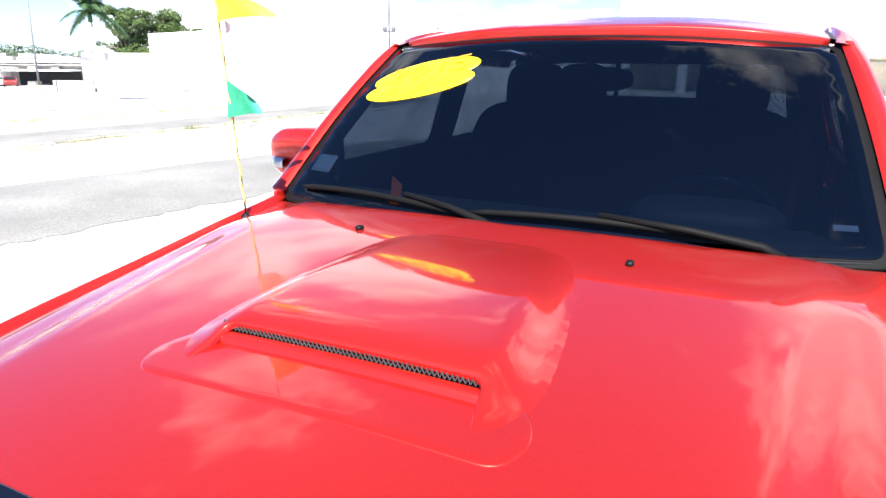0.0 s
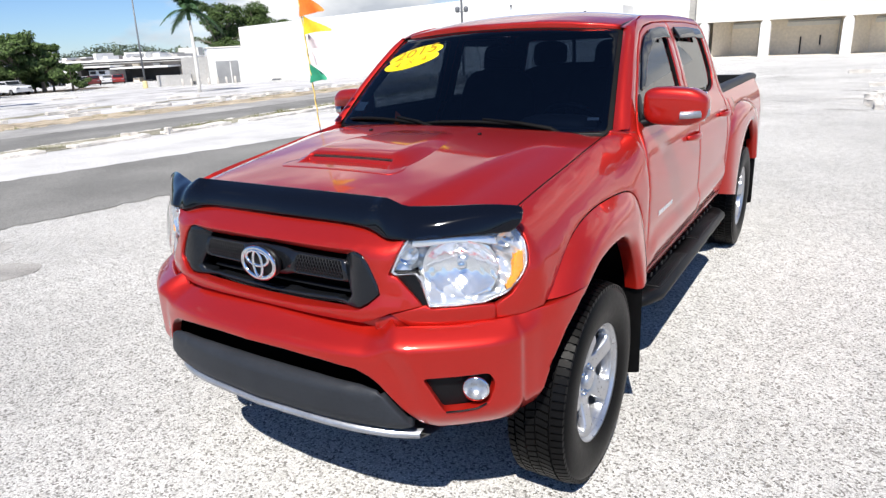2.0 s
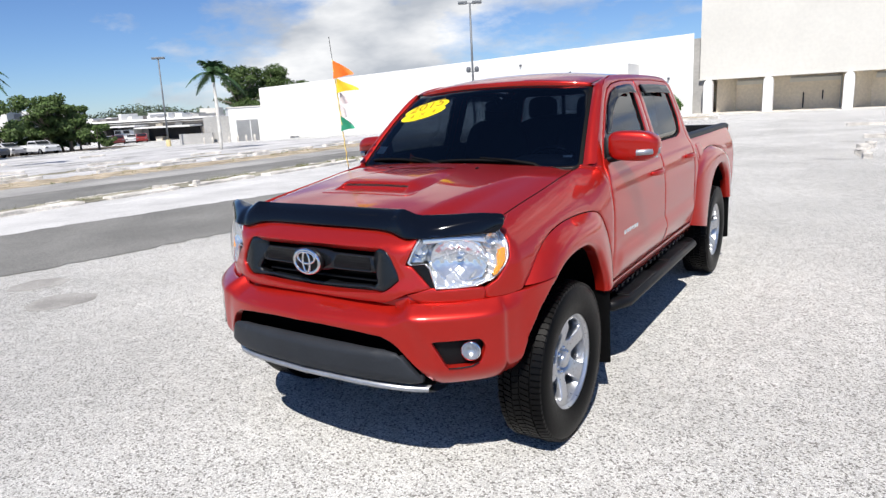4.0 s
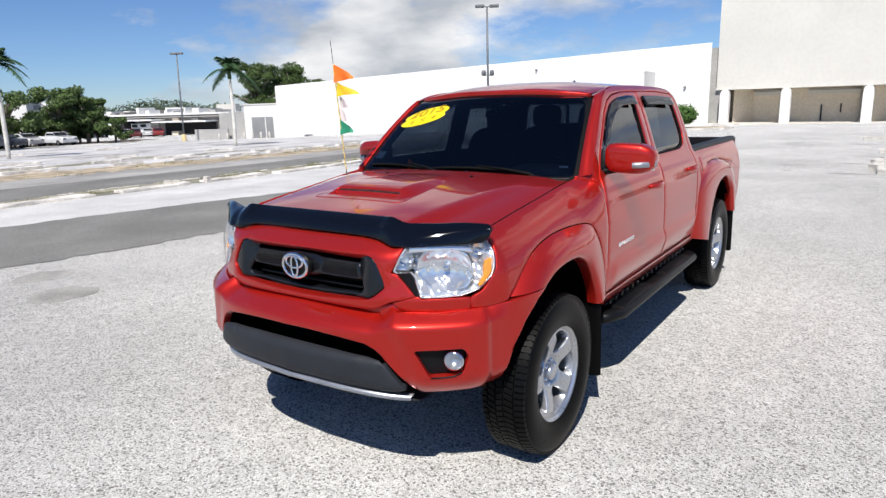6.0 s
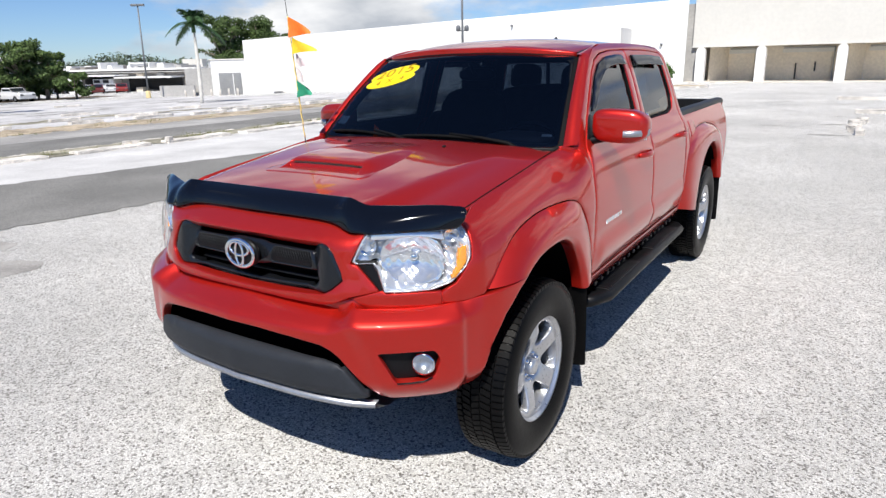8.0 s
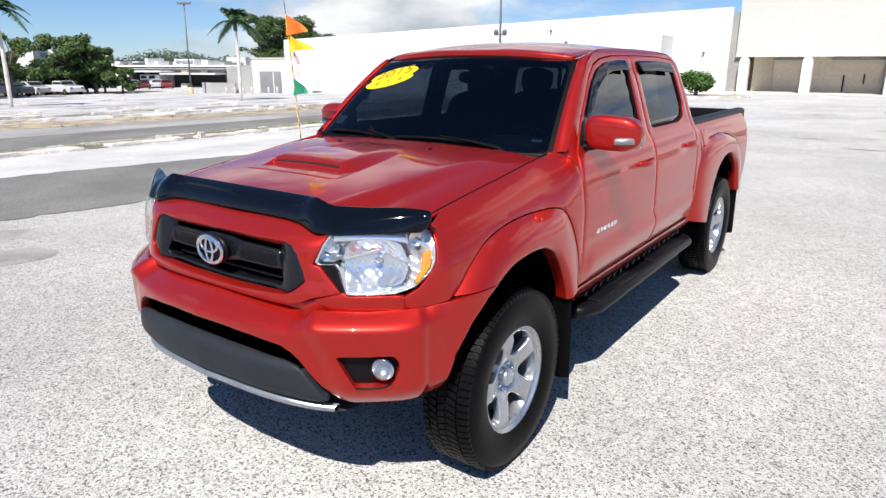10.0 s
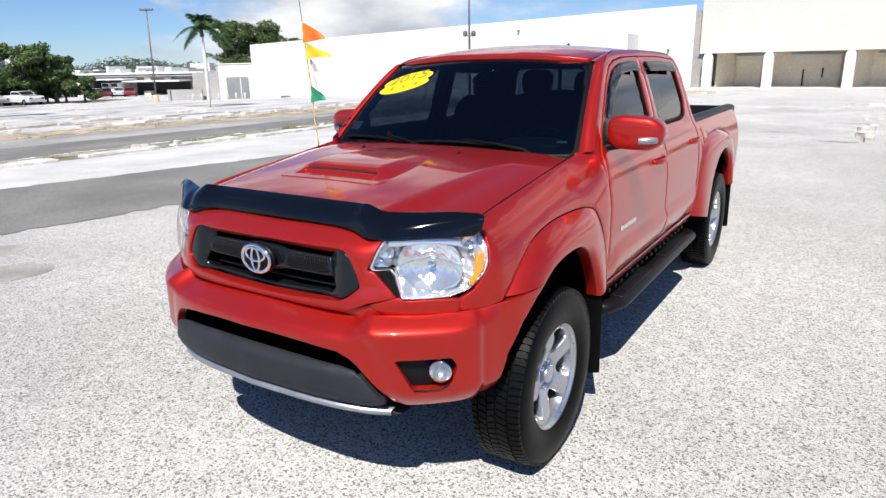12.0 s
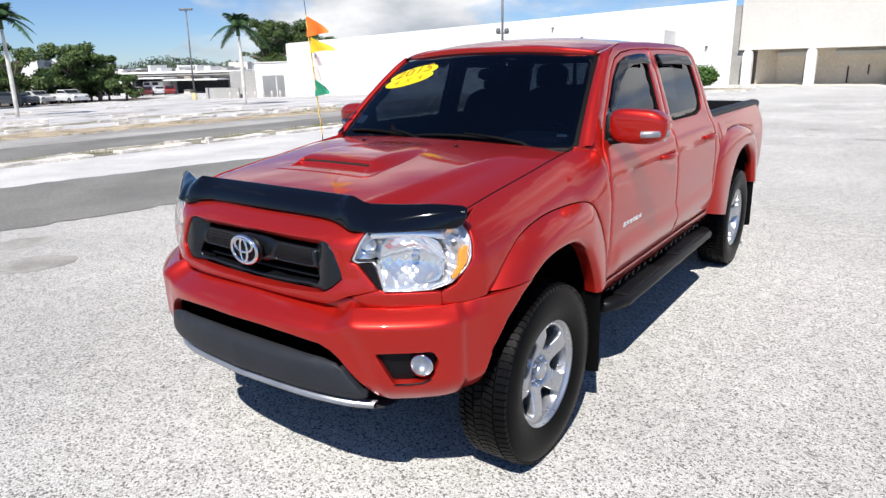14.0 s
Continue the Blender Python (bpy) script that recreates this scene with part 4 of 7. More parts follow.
# headlamps
HL = nx([(.592, .879), (.66, .878), (.718, .882), (.765, .905), (.800, .955), (.812, .99), (.824, 1.05), (.826, 1.104), (.77, 1.108), (.67, 1.106), (.60, 1.100), (.537, 1.088), (.520, 1.060), (.502, 1.015), (.490, .985), (.50, .976), (.555, .980), (.570, .960)])
HL = [(min(s, S_END + .012), z) for s, z in HL]
cs_, cz_ = NOSE.s_of_x(.665), 1.0
for g in (1, -1):
    f = g < 0
    lampu = thing("headlamp", "clear-lens headlamp with chrome reflector and amber marker", "")
    lampu.parent = truck
    part("lens", patch(fillet(HL, .008, 2), mirrored(lambda s, z: nose(s, z, .008 + .012 * max(0, 1 - ((s - cs_) / .2) ** 2 - ((z - cz_) / .12) ** 2)), g), step=.02, edge=.006, depth=.02, flip=f), CLEAR, lampu, "clear polycarbonate lens")
    inn = [(cs_ + (s - cs_) * .955, cz_ + (z - cz_) * .945) for s, z in HL]
    part("bezel", patch(HL, mirrored(lambda s, z: nose(s, z, -.003), g), [inn], step=.02, edge=.003, depth=.06, flip=f), LAMP_SILVER, lampu, "bright lamp bezel")

    def dish(s, z):
        r = math.hypot((s - cs_) / .20, (z - cz_) / .105)
        return nose(s, z, -.020 - .075 * max(0, 1 - r * r) - .006 * math.sin(s * 90) * (r > .62) - .005 * math.sin(z * 140 + s * 60) * (r > .62))

    part("housing", patch(HL, mirrored(dish, g), step=.012, edge=.002, depth=0, flip=f), LAMP_SILVER, lampu)
    c = Vector(nose(cs_ + .005, .985, -.020))
    c.x *= g
    nrm = Vector((.42 * g, -.90, .08)).normalized()
    m = Matrix.Translation(c) @ nrm.to_track_quat("X", "Z").to_matrix().to_4x4()
    bowl = []
    for a in range(61):
        row = []
        for b in range(41):
            p, q = -1 + 2 * a / 60, -1 + 2 * b / 40
            y, z = .112 * p * math.sqrt(1 - q * q * .38), .086 * q * math.sqrt(1 - p * p * .38)
            rad = math.hypot(y / .112, z / .086)
            x = -.044 * max(0.0, 1 - rad * rad) - .006 + .0009 * math.sin(y * 190 + 30 * z) * math.sin(z * 170 + 25 * y) + .0010 * math.sin(z * 90 + 30 * abs(y))
            if z > .035 - .25 * abs(y):
                x += .010
            row.append((x, y, z))
        bowl.append(row)
    bowl = loft(bowl)
    part("reflector", moved(bowl, m), LAMP_BRIGHT, lampu, "fluted chrome reflector bowl")
    part("bulb_shield", moved(pillow((.012, .013, .011), 2.4, 16, 10), m @ Matrix.Translation((-.032, 0, .004))), CHROME, lampu, "dull bulb shield")
    part("bulb", moved(lathe([(-.075, .014), (-.045, .014), (-.040, .010), (-.030, .009), (-.026, .0005)], 16), m), SILVER, lampu)
    part("amber_marker", patch(nx([(.764, .918), (.778, .928), (.800, .975), (.809, 1.026), (.797, 1.024), (.786, 1.000), (.780, .960)]), mirrored(lambda s, z: nose(s, z, .001 - .002 * math.sin(z * 400)), g), step=.008, edge=.003, depth=.02, flip=f), AMBER, lampu, "amber side marker")
    part("upper_bezel", patch(nx([(.55, 1.058), (.60, 1.062), (.66, 1.068), (.72, 1.062), (.765, 1.052), (.765, 1.098), (.67, 1.102), (.555, 1.094)]), mirrored(lambda s, z: nose(s, z, .0), g), step=.015, edge=.003, depth=.03, flip=f), LAMP_SILVER, lampu)
    c2 = Vector(nose(NOSE.s_of_x(.535), 1.035, -.022))
    c2.x *= g
    m2 = Matrix.Translation(c2) @ Vector((.3 * g, -.95, 0)).normalized().to_track_quat("X", "Z").to_matrix().to_4x4()
    part("signal_reflector", moved(lathe([(.002, .034), (.0, .031), (-.018, .022), (-.026, .010), (-.02, .008), (-.012, .0005)], 28), m2), CHROME, lampu)
    c3 = Vector(nose(NOSE.s_of_x(.790), 1.062, -.014))
    c3.x *= g
    m3 = Matrix.Translation(c3) @ Vector((.6 * g, -.8, 0)).normalized().to_track_quat("X", "Z").to_matrix().to_4x4()
    park = part("parking_reflector", moved(lathe([(.002, .026), (-.006, .018), (-.010, .0005)], 24), m3), LAMP_SILVER, lampu)
    part("parking_bulb", moved(lathe([(-.016, .004), (-.008, .004), (-.004, .0005)], 12), m3), AMBER, park)

# hood deflector
def shield_pt(x, w):
    e = abs(x)
    zb = curve_at((0, .30, .37, .41, .45, .50, .62, .70, .81), (1.108, 1.106, 1.103, 1.095, 1.084, 1.080, 1.086, 1.090, 1.094), e)
    zt = curve_at((0, .30, .38, .43, .465, .50, .60, .70, .81), (1.184, 1.183, 1.184, 1.189, 1.178, 1.165, 1.164, 1.167, 1.160), e)
    yf = curve_at((0, .30, .37, .42, .47, .52, .58, .64, .70, .81), (-.650, -.645, -.648, -.655, -.664, -.648, -.618, -.580, -.533, -.468), e)
    yf = min(yf, nose(NOSE.s_of_x(min(e, .80)), zb, .008)[1])
    yb = curve_at((0, .30, .38, .43, .465, .50, .60, .70, .81), (-.586, -.582, -.587, -.604, -.602, -.589, -.540, -.494, -.438), e)
    y = yf + (yb - yf) * w - .010 * math.sin(math.pi * w)
    z = zb + (zt - zb) * w ** .80 + .008 * math.sin(math.pi * w)
    return (x, y, z)


xs = sorted(g * (.812 - .03 * (1 - math.cos(a))) for g in (-1, 1) for a in [math.pi / 2 * k / 8 for k in range(9)])
xs = xs[:9] + [-.780 + 1.560 * k / 90 for k in range(1, 90)] + xs[9:]
rows = []
for x in xs:
    e = math.sqrt(max(0.0, 1 - (max(0.0, abs(x) - .782) / .03) ** 2))
    top = [shield_pt(x, .5 + (w - .5) * (.12 + .88 * e)) for w in (0, .03, .1, .22, .36, .5, .64, .78, .9, .97, 1)]
    rows.append(top + [(p[0], p[1] + .005, p[2] - .004) for p in top[::-1]])
deflector = part("hood_deflector", loft(rows, close_v=True, caps=True, flip=False), BLACK_GLOSS, truck, "glossy black acrylic hood deflector")
# mirrors
for g in (1, -1):
    mir = thing("door_mirror", "red door mirror with clear turn-signal strip", "")
    mir.parent = truck
    shell = pillow((.112, .062, .076), 4.2, 36, 22)
    for v in shell.verts:
        t = (v.co.x + .112) / .224
        v.co.z *= .86 + .20 * math.sin(math.pi * min(1, .25 + .6 * t)) - .18 * max(0, t - .75) / .25
        v.co.y += .03 * t * t - .012 * (v.co.z / .083) ** 2 * 0
        v.co.z += .012 * (1 - t)
    for v in shell.verts:
        v.co.x = g * (v.co.x * 1.17 - .019)
    bmesh.ops.recalc_face_normals(shell, faces=shell.faces)
    part("mirror_shell", moved(shell, Matrix.Translation((g * .958, .785, 1.313))), RED, mir)
    part("mirror_glass", block((g * .87, .838, 1.25), (g * 1.05, .850, 1.375), .004), CHROME, mir)
    sig = loft([[(g * (.972 + .102 * a), .720 + .085 * a**2.2 + dy, 1.287 + .004 * a + dz) for dy, dz in ((.012, -.016), (-.006, -.014), (-.009, 0), (-.006, .014), (.012, .016))] for a in [k / 10 for k in range(11)]], flip=g < 0)
    part("signal_strip", sig, SILVER, mir, "clear silver signal strip")
    arm = loft([[(g * (.78 + .12 * a), .765 + .02 * a + r * math.cos(b) * .030, 1.244 + .022 * a + r * math.sin(b) * .020) for b in [2 * math.pi * j / 12 for j in range(12)]] for a, r in ((0, 1.2), (.2, 1.1), (.6, 1.0), (1, 1.0))], close_v=True, caps=True, flip=g < 0)
    part("mirror_arm", arm, BLACK, mir)
    for kid in mir.children:
        kid.matrix_basis = Matrix.Translation((.10 if g < 0 else 0, 0, 0))
    part("sail_panel", patch(fillet([(.705, 1.258), (.80, 1.258), (.835, 1.275), (.835, 1.37), (.80, 1.36)], .01, 2), mirrored(lambda y, z: side_at(y, z, .004), g), step=.03, edge=.003, depth=.015, flip=g < 0), BLACK, mir)

# bed
for g in (1, -1):
    fn = mirrored(side_at, g)
    arch = [(y, z + .006) for y, z in spline(RL_O, 5)]
    line = [(2.600, .56)] + [(y, z) for y, z in arch if y > 2.61] + [(3.86, .54), (4.20, .56), (4.235, .70), (4.24, 1.05), (4.22, 1.17), (4.18, 1.222), (2.600, 1.222)]
    line = [(2.600, 1.02)] + line[1:]
    bed = part("bed_side", patch(line, fn, step=.035, edge=.004, depth=.03, flip=g < 0), RED, truck)
    if g > 0:
        part("fuel_door", patch(fillet([(2.665, 1.045), (2.825, 1.045), (2.825, 1.175), (2.665, 1.175)], .03, 4), mirrored(lambda y, z: side_at(y, z, .0022), g), step=.03, edge=.004, depth=.006, flip=g < 0), RED, bed, "rounded red fuel door")
    part("rear_flare", flare(RL_O, RL_I, g, 4.2), RED, bed, "bulging painted wheel flare")
    part("bed_rail_cap", loft([[(g * x, y, z) for x, z in ((.72, 1.20), (.722, 1.242), (.75, 1.250), (.79, 1.246), (.812, 1.230), (.812, 1.205))] for y in (2.60, 2.62, 3.0, 3.5, 4.0, 4.17, 4.19)], flip=g > 0), BLACK, bed, "black plastic rail cap")
    part("bed_inner_wall", loft([[(g * .722, y, z) for z in (.70, 1.0, 1.225)] for y in (2.60, 3.4, 4.19)], flip=g > 0), BLACK, bed)
    tl = loft([[(g * (x), y, z) for x, y in ((flank(4.12, z) + .001, 4.12), (flank(4.17, z) + .003, 4.17), (flank(4.215, z) + .002, 4.215), (.80, 4.250), (.75, 4.256))] for z in (.86, .90, 1.05, 1.17, 1.20)], flip=g > 0)
    part("tail_lamp", tl, material("red_lamp_plastic", (.45, .01, .008), .12, 0, .8, grain=(30, .1, 90, .1)), bed, "red tail lamp")
part("bed_floor", block((-.73, 2.60, .70), (.73, 4.20, .74), .004), BLACK, truck)
part("bed_front_wall", block((-.74, 2.595, .70), (.74, 2.62, 1.22), .006), BLACK, truck)
gate = part("tailgate", block((-.74, 4.19, .70), (.74, 4.24, 1.225), .015), RED, truck)
part("gate_liner", block((-.735, 4.165, .74), (.735, 4.244, 1.232), .004), BLACK, gate, "black plastic liner")
part("rear_bumper", block((-.84, 4.24, .47), (.84, 4.34, .64), .03, 3), CHROME, truck, "chrome rear bumper")


def back_at(x, z):
    return (x, 2.565 - .10 * max(0, z - 1.25) - .02 * (x / .7) ** 2, z)


back_line = [(-.78, .60), (.78, .60), (.78, 1.26), (.735, 1.45), (.66, 1.64), (.56, 1.70), (0, 1.715), (-.56, 1.70), (-.66, 1.64), (-.735, 1.45), (-.78, 1.26)]
rear_win = fillet([(-.60, 1.31), (.60, 1.31), (.545, 1.60), (-.545, 1.60)], .04)
cab_back = part("cab_back", patch(back_line, back_at, [rear_win], step=.06, edge=.006, depth=.03, flip=True), RED, truck)
part("rear_window", patch(fillet([(-.61, 1.30), (.61, 1.30), (.555, 1.61), (-.555, 1.61)], .04), back_at, step=.1, edge=.001, depth=0), REAR_GLASS, cab_back, "tinted rear window")
part("rear_trim", patch([(-.76, .62), (.76, .62), (.76, 1.26), (.715, 1.45), (.64, 1.62), (.54, 1.675), (-.54, 1.675), (-.64, 1.62), (-.715, 1.45), (-.76, 1.26)], lambda x, z: (x, back_at(x, z)[1] - .045, z), [rear_win], step=.06, edge=.004, depth=0), CLOTH, cab_back, "dark cloth rear trim")
for x in (-.2, .2):
    part("slider_bar", block((x - .012, 2.525, 1.31), (x + .012, 2.545, 1.60), .003), BLACK, cab_back)

# cabin
part("dashboard", loft([[(x, y + .03 * (x / .7) ** 2, z) for y, z in ((.50, 1.12), (.50, 1.205), (.62, 1.225), (.80, 1.215), (.93, 1.18), (.96, 1.10), (.93, .80))] for x in [-.74 + 1.48 * k / 12 for k in range(13)]], flip=True), DASH, truck, "dark grey dashboard")
part("cabin_floor", block((-.80, .55, .50), (.80, 2.55, .56), .01), BLACK, truck)
hoodb = moved(pillow((.19, .11, .05), 3, 20, 10), Matrix.Translation((.37, .86, 1.215)))
part("instrument_hood", hoodb, DASH, truck)
wheel_m = Matrix.Translation((.37, 1.08, 1.135)) @ Matrix.Rotation(radians(-62), 4, "X")
rows = [[((.185 + .016 * math.cos(b)) * math.cos(a), (.185 + .016 * math.cos(b)) * math.sin(a), .016 * math.sin(b)) for b in [2 * math.pi * j / 8 for j in range(8)]] for a in [2 * math.pi * k / 40 for k in range(40)]]
sw = loft(rows, close_u=True, close_v=True)
bmesh.ops.recalc_face_normals(sw, faces=sw.faces)
steer = part("steering_wheel", moved(sw, wheel_m), BLACK_GLOSS, truck, "black steering wheel")
part("steering_hub", moved(join(pillow((.07, .06, .03), 3, 16, 8), moved(block((-.18, -.018, -.008), (.18, .018, .008), .005), Matrix()), moved(block((-.018, -.18, -.008), (.018, 0, .008), .005), Matrix())), wheel_m), DASH, steer)


def seat(x, y, w):
    s = thing("front_seat" if y < 1.8 else "rear_seat", "dark grey cloth seat with headrest inside the cab", "")
    s.parent = truck
    part("cushion", moved(pillow((w, .26, .09), 4), Matrix.Translation((x, y - .10, .80))), CLOTH, s)
    part("backrest", moved(pillow((w, .085, .33), 4), Matrix.Translation((x, y + .20, 1.12)) @ Matrix.Rotation(radians(-14), 4, "X")), CLOTH, s)
    for k in ((0,) if w < .3 else (-.36, .36)):
        head = part("headrest", moved(pillow((.125, .055, .095), 3.4), Matrix.Translation((x + k, y + .315, 1.50)) @ Matrix.Rotation(radians(-10), 4, "X")), CLOTH, s)
        for p in (-.05, .05):
            part("headrest_post", tube([(x + k + p, y + .29, 1.36), (x + k + p, y + .305, 1.46)], .007, 8), CHROME, head)


seat(.37, 1.42, .25)
seat(-.37, 1.42, .25)
seat(0, 2.16, .62)
mirr = part("rear_view_mirror", moved(pillow((.115, .018, .034), 3), Matrix.Translation((.02, 1.02, 1.555))), BLACK, screen)
part("mirror_stem", tube([(.02, 1.0, 1.56), (.02, .94, 1.625)], .010, 8), BLACK, mirr)
part("dash_flag", loft([[(-.42 + .03 * a, .60 + .02 * b, 1.225 + .075 * b * (1 - .3 * a)) for b in (0, .5, 1)] for a in (0, .3, .6, 1)]), material("orange_pennant_cloth", (.75, .12, .02), .7, grain=(20, .1, 90, .1)), truck, "orange pennant lying on the dashboard")

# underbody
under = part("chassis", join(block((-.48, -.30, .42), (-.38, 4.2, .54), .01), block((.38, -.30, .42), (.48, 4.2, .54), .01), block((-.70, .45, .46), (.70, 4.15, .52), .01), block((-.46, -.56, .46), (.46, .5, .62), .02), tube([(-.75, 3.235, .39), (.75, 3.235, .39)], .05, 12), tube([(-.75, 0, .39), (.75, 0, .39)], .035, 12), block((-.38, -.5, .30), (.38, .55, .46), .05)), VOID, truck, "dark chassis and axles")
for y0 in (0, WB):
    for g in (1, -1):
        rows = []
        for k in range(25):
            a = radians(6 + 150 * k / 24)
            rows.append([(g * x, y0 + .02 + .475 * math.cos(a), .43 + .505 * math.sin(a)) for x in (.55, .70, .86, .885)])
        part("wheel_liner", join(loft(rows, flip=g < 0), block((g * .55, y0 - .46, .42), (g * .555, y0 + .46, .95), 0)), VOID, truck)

# wheels
def build_wheel():
    w = thing("wheel", "silver five-spoke alloy wheel with black road tyre", "", "wheels of the pickup")
    R = WHEEL_R
    prof = [(-.070, .225), (-.080, .255), (-.084, .30), (-.080, .345), (-.072, .366), (-.062, R - .010), (-.04, R - .008), (.05, R - .008), (.100, R - .010), (.118, .366), (.130, .345), (.134, .30), (.128, .255), (.115, .225)]
    tyre = part("tyre", lathe(prof, 72), RUBBER, w, "black rubber tyre")
    blocks = []
    n = 84
    for row, (x0, x1, off, sk) in enumerate(((-.074, -.050, 0, .02), (-.045, -.012, .5, .25), (-.007, .026, .2, -.25), (.030, .074, .7, .25), (.082, .122, .35, -.02))):
        for k in range(n):
            a0 = 2 * math.pi * (k + off) / n
            bm = bmesh.new()
            vs = []
            for r in (R - .016, R):
                for x, da in ((x0, 0), (x1, sk * .1), (x1, sk * .1 + .056), (x0, .056)):
                    e = abs(x) > .11
                    rr = r - (.009 if e else 0)
                    vs.append(bm.verts.new((x, rr * math.cos(a0 + da), rr * math.sin(a0 + da))))
            for q in ((0, 1, 2, 3), (4, 5, 6, 7), (0, 1, 5, 4), (1, 2, 6, 5), (2, 3, 7, 6), (3, 0, 4, 7)):
                bm.faces.new([vs[i] for i in q])
            bmesh.ops.recalc_face_normals(bm, faces=bm.faces)
            blocks.append(bm)
    tagged(part("tread", join(*blocks), RUBBER, tyre, "blocky tread", smooth=False), kind="stuff")
    rim = part("rim", lathe([(-.11, .226), (-.10, .205), (.05, .196), (.085, .200), (.098, .214), (.108, .2215), (.116, .2275), (.110, .231), (.098, .228)], 72), ALLOY, w, "silver alloy rim")
    holes = []
    for k in range(5):
        mid = 2 * math.pi * k / 5 + math.pi / 5 + radians(33)
        hole = []
        for r, d in ((.098, -.20), (.150, -.36), (.196, -.41), (.200, -.2), (.202, 0), (.200, .2), (.196, .41), (.150, .36), (.098, .20), (.090, 0)):
            hole.append((r * math.cos(mid + d), r * math.sin(mid + d)))
        holes.append(fillet(hole, .012, 2))

    def face(y, z):
        r = math.hypot(y, z)
        a = math.atan2(z, y) - radians(33)
        spoke = .5 + .5 * math.cos(5 * a)
        return (.066 + .034 * ease((r - .05) / .15) - .022 * ease((.075 - r) / .03) * (r > .036) + .010 * spoke * ease((r - .06) / .04) * (1 - ease((r - .17) / .03)), y, z)

    disc = [(.2135 * math.cos(2 * math.pi * k / 96), .2135 * math.sin(2 * math.pi * k / 96)) for k in range(96)]
    sp = part("spokes", patch(disc, face, holes, step=.012, edge=.006, depth=.03), ALLOY, rim, "five broad silver spokes")
    part("centre_cap", lathe([(.03, .038), (.078, .037), (.086, .033), (.089, .02), (.090, .0005)], 32), ALLOY, rim)
    for k in range(6):
        a = 2 * math.pi * k / 6 + .3
        nut = moved(lathe([(.03, .011), (.068, .011), (.074, .008), (.075, .0005)], 6), Matrix.Translation((0, .0585 * math.cos(a), .0585 * math.sin(a))))
        part("lug_nut", nut, CHROME, rim)
    part("brake_disc", lathe([(.0, .03), (.01, .17), (.0, .172), (-.02, .17), (-.02, .03)], 40), material("cast_iron", (.05, .048, .046), .6, .6, grain=(20, .2, 90, .1)), w, "dark brake disc")
    # Black disc paints the shade seen between the spokes.
    part("wheel_back", lathe([(-.03, .01), (-.03, .20)], 40), VOID, w)
    return w


wheel = build_wheel()
for ob, m in ((None, pose(.785, 0, WHEEL_R - .002, 0, 0, 0)), (1, pose(.785, WB, WHEEL_R - .002, 47)), (2, pose(-.785, 0, WHEEL_R - .002, 20, 0, 180)), (3, pose(-.785, WB, WHEEL_R - .002, 75, 0, 180))):
    if ob is None:
        wheel.matrix_basis = m
        wheel.parent = truck
    else:
        copy_thing(wheel, m)

# whip antenna with pennants
PENN = {k: material(k + "_pennant", c, .65, grain=(15, .1, 120, .1), bump=(200, .2, .001)) for k, c in (("orange", (.90, .20, .02)), ("yellow", (.85, .62, .03)), ("white", (.72, .68, .66)), ("green", (.02, .30, .16)))}
mast = thing("whip_antenna", "thin whip antenna on the fender strung with small coloured pennants", "")
mast.parent = truck
MB = Vector((-.725, .375, 1.215))
MT = Vector((-.765, .345, 2.02))
part("mast_base", lathe([(1.180, .022), (1.200, .020), (1.212, .008), (1.215, .004)], 20, "z"), BLACK, mast).matrix_parent_inverse = Matrix.Translation((MB.x, MB.y, 0))
part("mast_rod", tube([tuple(MB), tuple(MB.lerp(MT, .5) + Vector((0, .004, 0))), tuple(MT)], [.0022, .0018, .0016], 8), BLACK, mast)
cord = [tuple(MB.lerp(MT, .03 + .80 * k / 40) + Vector((.002 * math.sin(k * 1.3), .002 * math.cos(k * 1.3), 0))) for k in range(41)]
part("yellow_cord", tube(cord, .0034, 6), material("pale_yellow_cord", (.78, .64, .18), .6, grain=(60, .15, 200, .1)), mast, "yellow plastic cord wound round the mast")
for col, z, size, dy, up in (("orange", 1.828, (.150, .100), .4, -.15), ("yellow", 1.735, (.155, .085), .5, -.12), ("white", 1.655, (.130, .070), .6, -.1), ("white", 1.580, (.095, .078), .3, -.3), ("green", 1.507, (.095, .085), .5, -.2)):
    base = MB.lerp(MT, (z - MB.z) / (MT.z - MB.z))
    rows = []
    for i in range(9):
        a = i / 8
        h = size[1] * (1 - a) * .5 + .004
        mid = base + Vector((size[0] * a * .86, size[0] * a * .5 * dy + .012 * math.sin(a * 5 + z * 20), size[0] * a * up * .6 - .02 * a * a))
        rows.append([(mid.x, mid.y + .008 * math.sin(6 * a + j), mid.z + h * (j - 1)) for j in (0, .5, 1, 1.5, 2)])
    part("pennant", loft(rows), PENN[col], mast, col + " triangular pennant")

# ---- the lot and its surroundings ----
def gz(x, y):
    """The lot falls away gently from where the truck stands."""
    r = max(math.hypot(x, y), 0.01)
    return -(0.0125 + 0.0112 * max(0.0, -x / r)) * max(0.0, min(r, 140.0) - 9.0)


